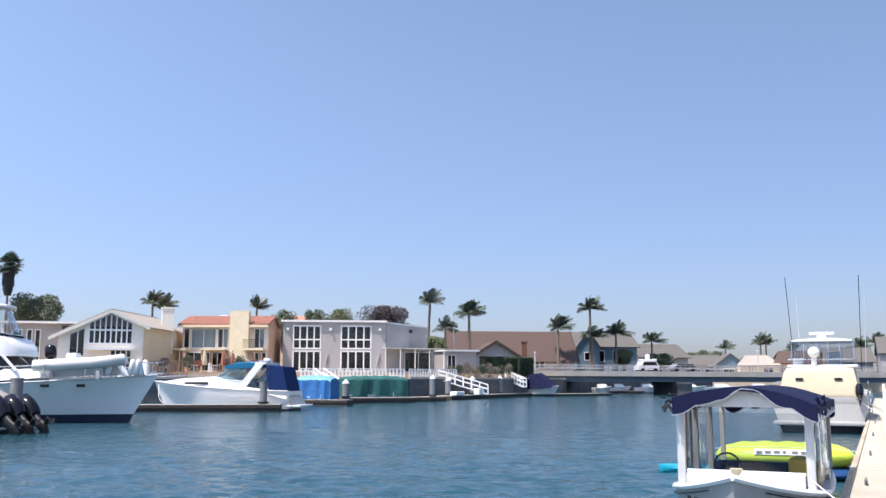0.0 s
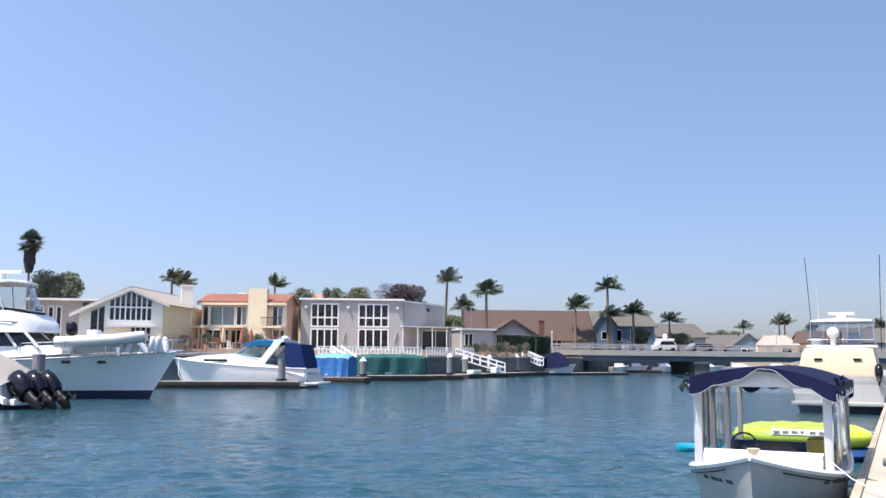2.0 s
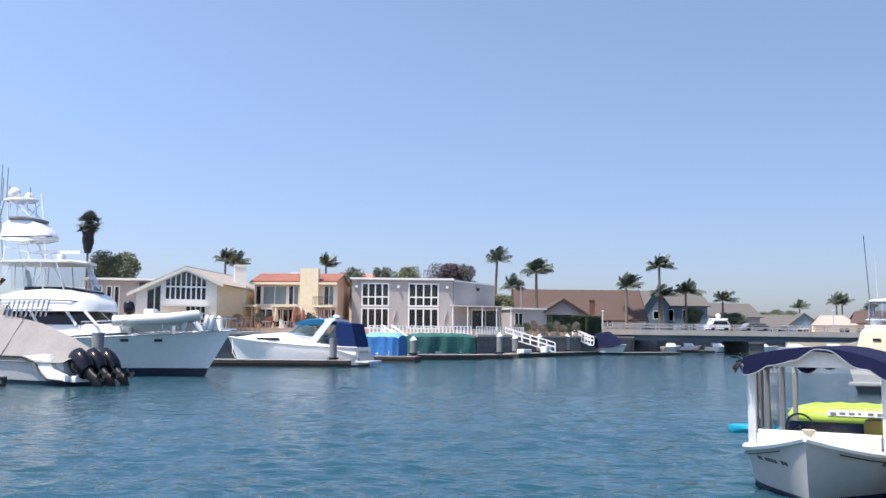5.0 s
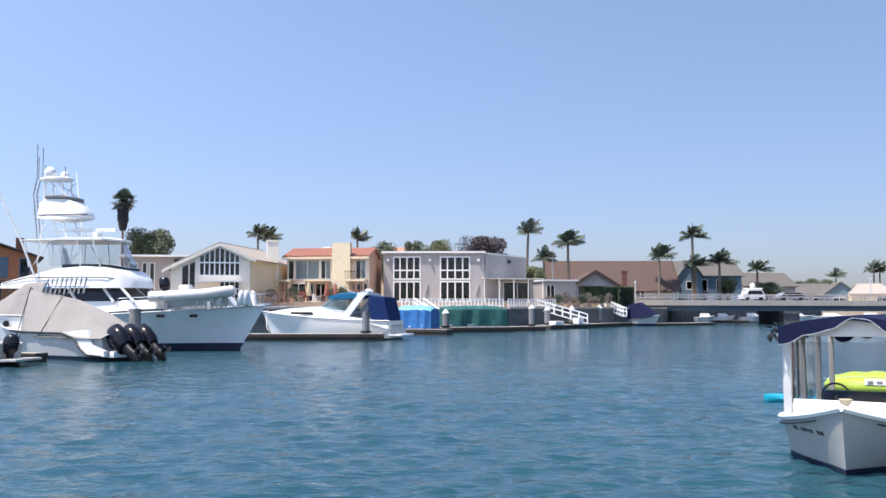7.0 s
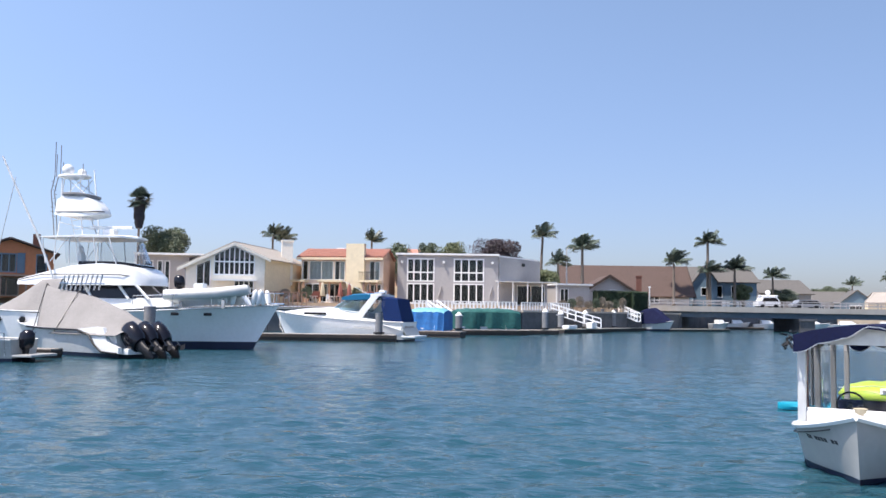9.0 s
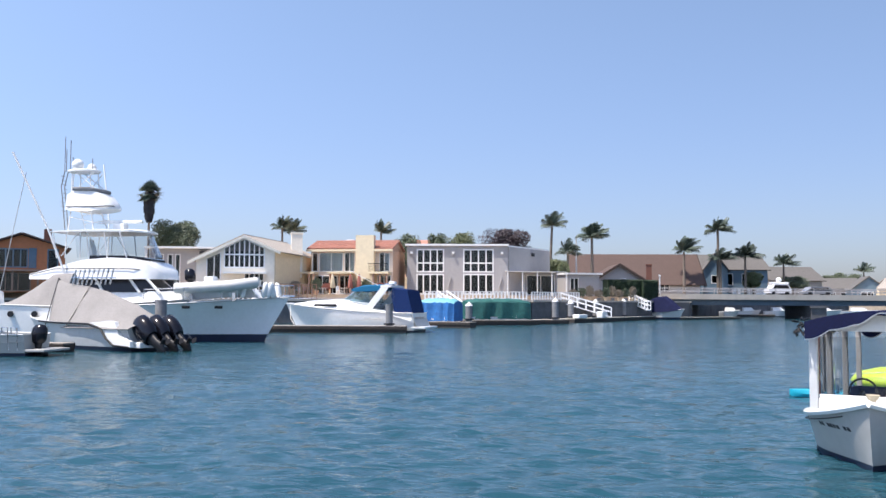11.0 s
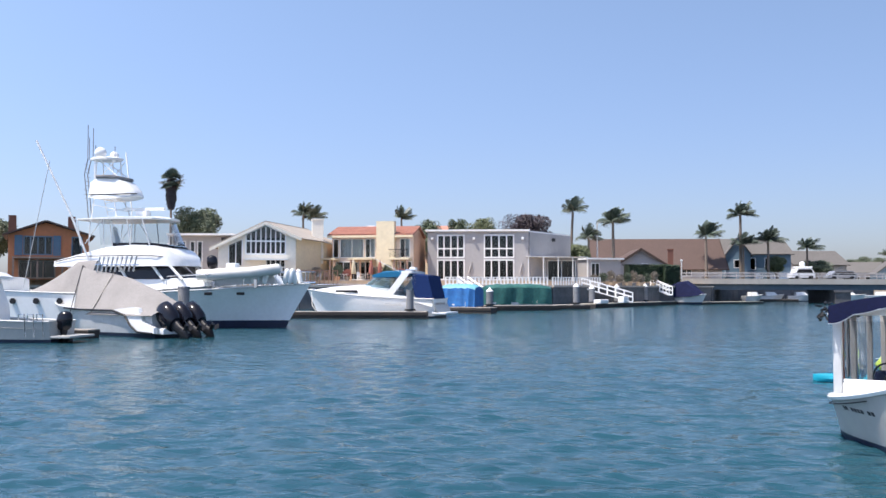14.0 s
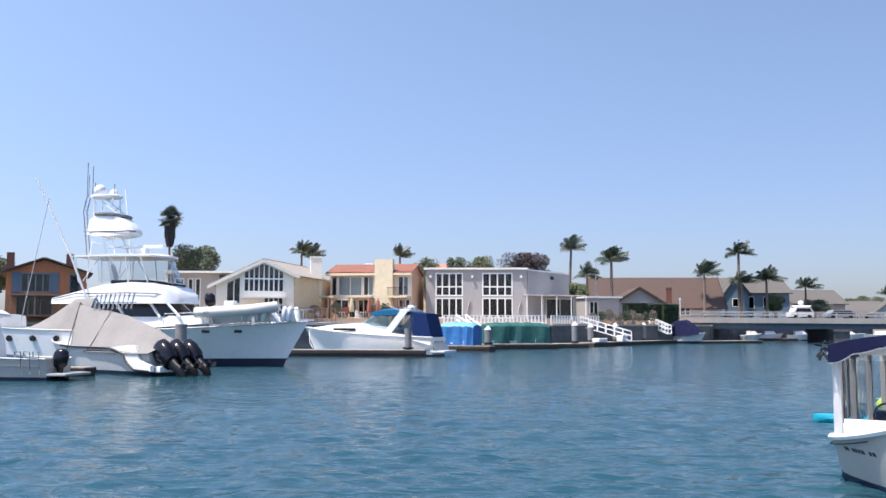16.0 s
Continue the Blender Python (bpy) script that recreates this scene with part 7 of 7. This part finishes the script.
    for sg in (-1, 1):
        bar(b, "grab_rail", [(-L + 0.1, sg * 1.9, 1.55), (-L + 0.15, sg * 1.95, 2.0), (-9.5, sg * 1.95, 2.1), (-6, sg * 1.9, 2.15)], 0.025)
    outboard(b, -L - 0.3, -1.6, 1.5, 0.62, tilt=35)
    for y in (-1.95, -2.05):
        bar(b, "boarding_rail", [(-L - 0.8, y, 0.45), (-L - 0.75, y, 1.35), (-L + 0.4, y, 1.75), (-L + 2.2, y, 1.8)], 0.022)
    bar(b, "stern_line", [(-L - 0.1, -1.7, 1.2), (-L - 0.5, -2.2, 0.9), (-L - 0.9, -2.7, 0.56)], 0.02, ROPE)
    bar(b, "stern_line", [(-L - 0.1, -1.9, 1.25), (-L + 0.8, -2.5, 0.85), (-L + 1.6, -2.9, 0.56)], 0.02, ROPE)


covered_yacht()

# ---- the near floating dock ----
DA, DB = Vector((-2.63, -4.0, 0)), Vector((40.4, 86.0, 0))


def near_dock():
    m = facing(DA, DB)
    L = (DB - DA).length
    d = thing("dock_near", m, "sunlit pale concrete floating dock with a timber rub rail", "dock", kind="structure")
    Wd, top = 2.6, 0.5
    n = round(L / 3.05)
    rng = random.Random(2)
    for k in range(n):
        bm = BM()
        z = top + rng.uniform(-0.008, 0.008)
        box(bm, k * L / n + 0.012, (k + 1) * L / n - 0.012, -Wd, -0.12, z - 0.4, z, bevel=0.012)
        part("slab", bm, CONCRETE, d)
    bm = BM()
    box(bm, 0, L, -Wd + 0.1, -0.2, -0.3, 0.09)
    part("float", bm, BLACK, d)
    k = 0.0
    while k < L:
        e = min(L, k + 4.2)
        bm = BM()
        box(bm, k + 0.006, e - 0.006, -0.115, 0.0, 0.18, top + 0.035, bevel=0.012)
        part("rub_board", bm, RUB, d, "bleached timber rub board")
        k = e
    for x in np.arange(2.0, L, 1.15):
        bm = BM()
        bmesh.ops.create_cone(bm, segments=8, radius1=0.03, radius2=0.03, depth=0.03, cap_ends=True, matrix=Matrix.Translation((x, 0.01, 0.36)) @ Matrix.Rotation(radians(90), 4, "X"))
        part("bolt", bm, BLACK, d)
    return m, L


dock_m, dock_len = near_dock()
ga, gb = dock_m @ Vector((22.5, -1.8, 0)), dock_m @ Vector((44.0, -1.8, 0))
gangway(ga, gb, 0.62, 0.95, "long pale aluminium gangway resting along the dock", n=26, bulk=0.6)


def cleat(x):
    c = thing("dock_cleat", dock_m @ Matrix.Translation((x, -0.32, 0.5)), "small dark galvanised cleat on the dock edge", "cleat", "dock cleats")
    bm = BM()
    tube(bm, [(-0.16, 0, 0.09), (-0.06, 0, 0.075), (0.06, 0, 0.075), (0.16, 0, 0.09)], 0.022, 7)
    part("horn", bm, PILE_GREY, c)
    for s in (-0.05, 0.05):
        bm = BM()
        tube(bm, [(s, 0, 0), (s, 0, 0.075)], 0.025, 7)
        part("foot", bm, PILE_GREY, c)


for x in (11.5, 16.0, 21.5, 28.0, 36.0, 45.0, 52.0):
    cleat(x)
bm = BM()
pts = [(16.2 + 0.1 * i - 0.25 * math.sin(i * 0.4), -0.4 - 0.05 * i + 0.12 * math.sin(i * 0.9), 0.515) for i in range(22)]
tube(bm, pts, 0.014, 6)
solo("rope", bm, ROPE, dock_m, "loose pale mooring rope lying on the dock", "rope")
bm = BM()
for k in range(5):
    r = 0.12 + 0.05 * k
    tube(bm, [(15.9 + r * math.cos(a), -0.65 + r * math.sin(a), 0.515) for a in np.linspace(0, 6.28, 25)], 0.018, 5, cap=False)
solo("rope_coil", bm, ROPE, dock_m, "coiled mooring rope on the dock", "rope")


# ---- vehicles on the bridge, lamp posts ----
def vehicle(x, y, z, rz, w, l, h, mat, label, kind="van"):
    v = thing("parked_" + kind, pose(x, y, z, 0, 0, rz), label, kind)
    bm = BM()
    prof = [(-l / 2, 0.35), (-l / 2, h * 0.55), (-l / 2 + l * 0.12, h * 0.62), (-l / 2 + l * 0.24, h), (l / 2 - l * 0.16, h), (l / 2 - 0.05, h * 0.6), (l / 2, h * 0.55), (l / 2, 0.35)]
    extrude_xz(bm, prof, -w / 2, w / 2)
    bmesh.ops.recalc_face_normals(bm, faces=bm.faces[:])
    part("body", bm, mat, v)
    for sg in (-1, 1):
        bm = BM()
        extrude_xz(bm, [(-l * 0.33, h * 0.62), (-l * 0.24, h * 0.92), (l * 0.32, h * 0.92), (l * 0.42, h * 0.62)], sg * w / 2 - 0.015, sg * w / 2 + 0.015)
        part("side_window", bm, SMOKED_BOAT, v)
        for xx in (-l * 0.3, l * 0.3):
            bm = BM()
            bmesh.ops.create_cone(bm, segments=18, radius1=0.34, radius2=0.34, depth=0.24, cap_ends=True, matrix=Matrix.Translation((xx, sg * (w / 2 - 0.1), 0.34)) @ Matrix.Rotation(radians(90), 4, "X"))
            part("wheel", bm, BLACK, v)
    return v


RZ = math.degrees(math.atan2(18.0, 84.5))
WHITE_CAR = material("white_car_paint", (0.75, 0.75, 0.76), 0.2, vary=0.02, coat=0.6)
GREY_CAR = material("grey_car_paint", (0.25, 0.26, 0.28), 0.2, vary=0.03, coat=0.6)


def on_bridge(s, t):
    q = facing((11.5, 130.5), (96.0, 148.5)) @ Vector((s, t, 3.4 - 0.004 * s))
    return q


# the van body is a stand-in for a white boat-like load with a dome
for s, t, w, l, h, mt, lab, kd in ((20.2, 3.0, 1.9, 3.3, 1.7, WHITE_CAR, "white van shape standing in for a boat-like load on the bridge", "van"), (27.5, 6.0, 1.8, 4.5, 1.4, GREY_CAR, "grey car on the bridge road", "car")):
    q = on_bridge(s, t)
    vehicle(q.x, q.y, q.z, RZ, w, l, h, mt, lab, kd)
q = on_bridge(20.4, 3.0)
bm = BM()
bmesh.ops.create_uvsphere(bm, u_segments=12, v_segments=8, radius=0.4, matrix=pose(0, 0, 0.55))
box(bm, -1.3, 1.3, -0.5, 0.5, 0, 0.22, bevel=0.05)
solo("boat_dome", bm, WHITE_PAINT, Matrix.Translation((q.x, q.y, q.z + 1.75)), "white slab and dome topping the boat-like load", "roof rack")


def lamp_post(az, d, base, top, arm, label):
    q = polar(az, d)
    p = thing("lamp_post", pose(q.x, q.y, base), label, "lamp post")
    bar(p, "pole", [(0, 0, 0), (0, 0, top - base)], 0.09, GEL_GREY)
    if arm:
        bar(p, "arm", [(0, 0, top - base - 0.1), (arm, 0, top - base + 0.15)], 0.05, GEL_GREY)
        slab(p, "lamp_head", arm - 0.1, arm + 0.6, -0.15, 0.15, top - base + 0.1, top - base + 0.25, GEL_GREY, 0.04)
    else:
        slab(p, "cap", -0.14, 0.14, -0.14, 0.14, top - base, top - base + 0.25, GEL, 0.05)


lamp_post(0.68, 124, GROUND, 11.0, 0.7, "tall grey street lamp behind the annex")
lamp_post(5.75, 130.5, GROUND, 5.9, 0, "short white post at the bridge end")
lamp_post(19.0, 152, 3.2, 6.6, 0, "slim white post beyond the bridge rail")


# ---- small boats moored beyond the bridge ----
def far_boat(az, d, L, mat, label, cabin=True):
    q = polar(az, d)
    b = thing("moored_boat", pose(q.x, q.y, 0, 0, 0, random.Random(int(az * 10)).uniform(-12, 12)), label, "boat", "boats beyond the bridge")
    hull(b, L, 2.5, 1.15, 0.9, 0.7, draft=0.4, boot=0.12, mat=mat)
    if cabin:
        form(b, "cabin", [rrect(-L * 0.25, 0.6, 0.8, 0.95, 0.05, 0.05), rrect(-L * 0.4, 1.0, 0.8, 1.5, 0.06, 0.2), rrect(-L * 0.7, 1.0, 0.7, 1.5, 0.06, 0.15)], GEL)


for az, d, L, mt, lab, cb in ((10.4, 152.5, 3.0, GEL, "small white boat seen under the bridge", True), (11.6, 158, 4.5, GEL, "white moored motorboat under the bridge", True), (13.3, 160, 4.5, GEL, "white moored motorboat under the bridge", True), (16.0, 165, 5.5, GEL, "white moored boat beyond the pier", True), (18.0, 168, 6.5, GEL, "white moored boat beyond the pier", True), (20.0, 172, 6.0, GEL, "white moored cabin boat by the far bank", True)):
    far_boat(az, d, L, mt, lab, cb)
floating_dock(polar(9.4, 154.6), polar(12.4, 156.6), 1.5, 0.4, "far dark float beyond the bridge")


# ---- yard things ----
def umbrella(az, d, z, h, mat, label):
    q = polar(az, d)
    u = thing("patio_umbrella", pose(q.x, q.y, z), label, "umbrella", "closed patio umbrellas")
    bar(u, "pole", [(0, 0, 0), (0, 0, h)], 0.03, STEEL)
    bm = BM()
    loft(bm, [[(math.cos(k * math.pi / 6) * r * (1 + 0.25 * (k % 2)), math.sin(k * math.pi / 6) * r * (1 + 0.25 * (k % 2)), zz) for k in range(12)] for zz, r in ((h, 0.03), (h - 0.25, 0.12), (h - 0.9, 0.2), (h - 1.5, 0.26), (h - 1.6, 0.2))], closed=True, cap=True)
    smooth(part("cloth", bm, mat, u, "folded cloth"), 60)
    bm = BM()
    tube(bm, [(0, 0, 0), (0, 0, 0.08)], 0.28, 12)
    part("base", bm, PILE_GREY, u)


for az, d, mt, lab in ((-12.95, 104.2, RED_CLOTH, "closed red patio umbrella"), (-13.5, 104.0, RED_CLOTH, "closed red patio umbrella"), (-14.6, 103.8, CREAM_CLOTH, "closed cream patio umbrella")):
    umbrella(az, d, GROUND, 2.35, mt, lab + " beside the peach house")


def patio_table(az, d, z):
    q = polar(az, d)
    t = thing("patio_table", pose(q.x, q.y, z), "small round white patio table on the terrace", "table", "patio tables")
    bm = BM()
    tube(bm, [(0, 0, 0.7), (0, 0, 0.74)], 0.55, 18)
    part("tabletop", bm, WHITE_PAINT, t)
    for k in range(4):
        a = k * math.pi / 2
        bar(t, "leg", [(0.4 * math.cos(a), 0.4 * math.sin(a), 0), (0.3 * math.cos(a), 0.3 * math.sin(a), 0.7)], 0.03, WHITE_PAINT)


for az in (-13.9, -12.3, -11.7, -15.2):
    patio_table(az, 103.5, GROUND)


def shrub(az, d, z, h, r, mat, pot, label, seed):
    rng = random.Random(seed)
    q = polar(az, d)
    t = thing("potted_shrub", pose(q.x, q.y, z), label, "potted plant", "potted shrubs on the quay")
    bm = BM()
    tube(bm, [(0, 0, 0), (0, 0, 0.45)], 0.2, 12, r2=0.28)
    part("pot", bm, pot, t)
    bm = BM()
    for i in range(420):
        d3 = Vector((rng.gauss(0, 1), rng.gauss(0, 1), rng.gauss(0, 1))).normalized()
        d3 *= rng.uniform(0.05, 1.0) ** 0.5
        p = Vector((d3.x * r * 1.3, d3.y * r * 1.3, 0.5 + (h - 0.5) * 0.5 * (1 + d3.z)))
        u = Vector((rng.gauss(0, 0.6), rng.gauss(0, 0.6), 1)).normalized()
        v = u.orthogonal().normalized()
        s = rng.uniform(0.07, 0.16)
        bm.faces.new([bm.verts.new(w) for w in (p - u * s, p + v * s * 0.4, p + u * s, p - v * s * 0.4)])
    part("leaves", bm, mat, t, kind="stuff")


for k, (az, d) in enumerate(((0.5, 112.5), (1.0, 113), (1.5, 114), (2.05, 115), (2.5, 116), (2.9, 117), (3.3, 118.5), (3.7, 119.5), (4.1, 120.5))):
    shrub(az, d, QUAY, 1.5 + 0.25 * (k % 3), 0.45, (DRY, LEAF, DRY)[k % 3], (SAND, PILE_GREY)[k % 2], "pale dry-leaved shrub in a pot" if k % 3 != 1 else "green shrub in a pot on the quay", 60 + k)


def patio_chair(az, d, z, rz, mat):
    q = polar(az, d)
    c = thing("patio_chair", pose(q.x, q.y, z, 0, 0, rz), "simple slatted patio chair on the sandy yard", "chair", "patio chairs")
    slab(c, "seat", -0.25, 0.25, -0.25, 0.25, 0.4, 0.45, mat)
    slab(c, "backrest", -0.25, 0.25, 0.2, 0.25, 0.45, 0.95, mat)
    for x in (-0.22, 0.22):
        for y in (-0.22, 0.22):
            slab(c, "leg", x - 0.025, x + 0.025, y - 0.025, y + 0.025, 0, 0.4, mat)


for k, az in enumerate((-16.8, -16.3, -14.2, -13.6, -12.6, -12.0, -11.2)):
    patio_chair(az, 102.6 + 0.4 * (k % 2), GROUND, 35 * k, (WHITE_PAINT, WOOD_PERGOLA)[k % 2])
for k, (az, d, h) in enumerate(((-16.9, 103.0, 1.5), (-15.6, 103.4, 1.9), (-15.0, 104.2, 1.3), (-13.2, 104.6, 1.6), (-12.5, 104.9, 1.9), (-11.6, 104.7, 1.4))):
    shrub(az, d, GROUND, h, 0.5, (DRY, LEAF, RED_CLOTH)[k % 3], (SAND, STUCCO_PEACH)[k % 2], ("pale dry-leaved shrub in a pot", "green shrub in a pot on the terrace", "reddish flowering shrub in a pot")[k % 3], 80 + k)
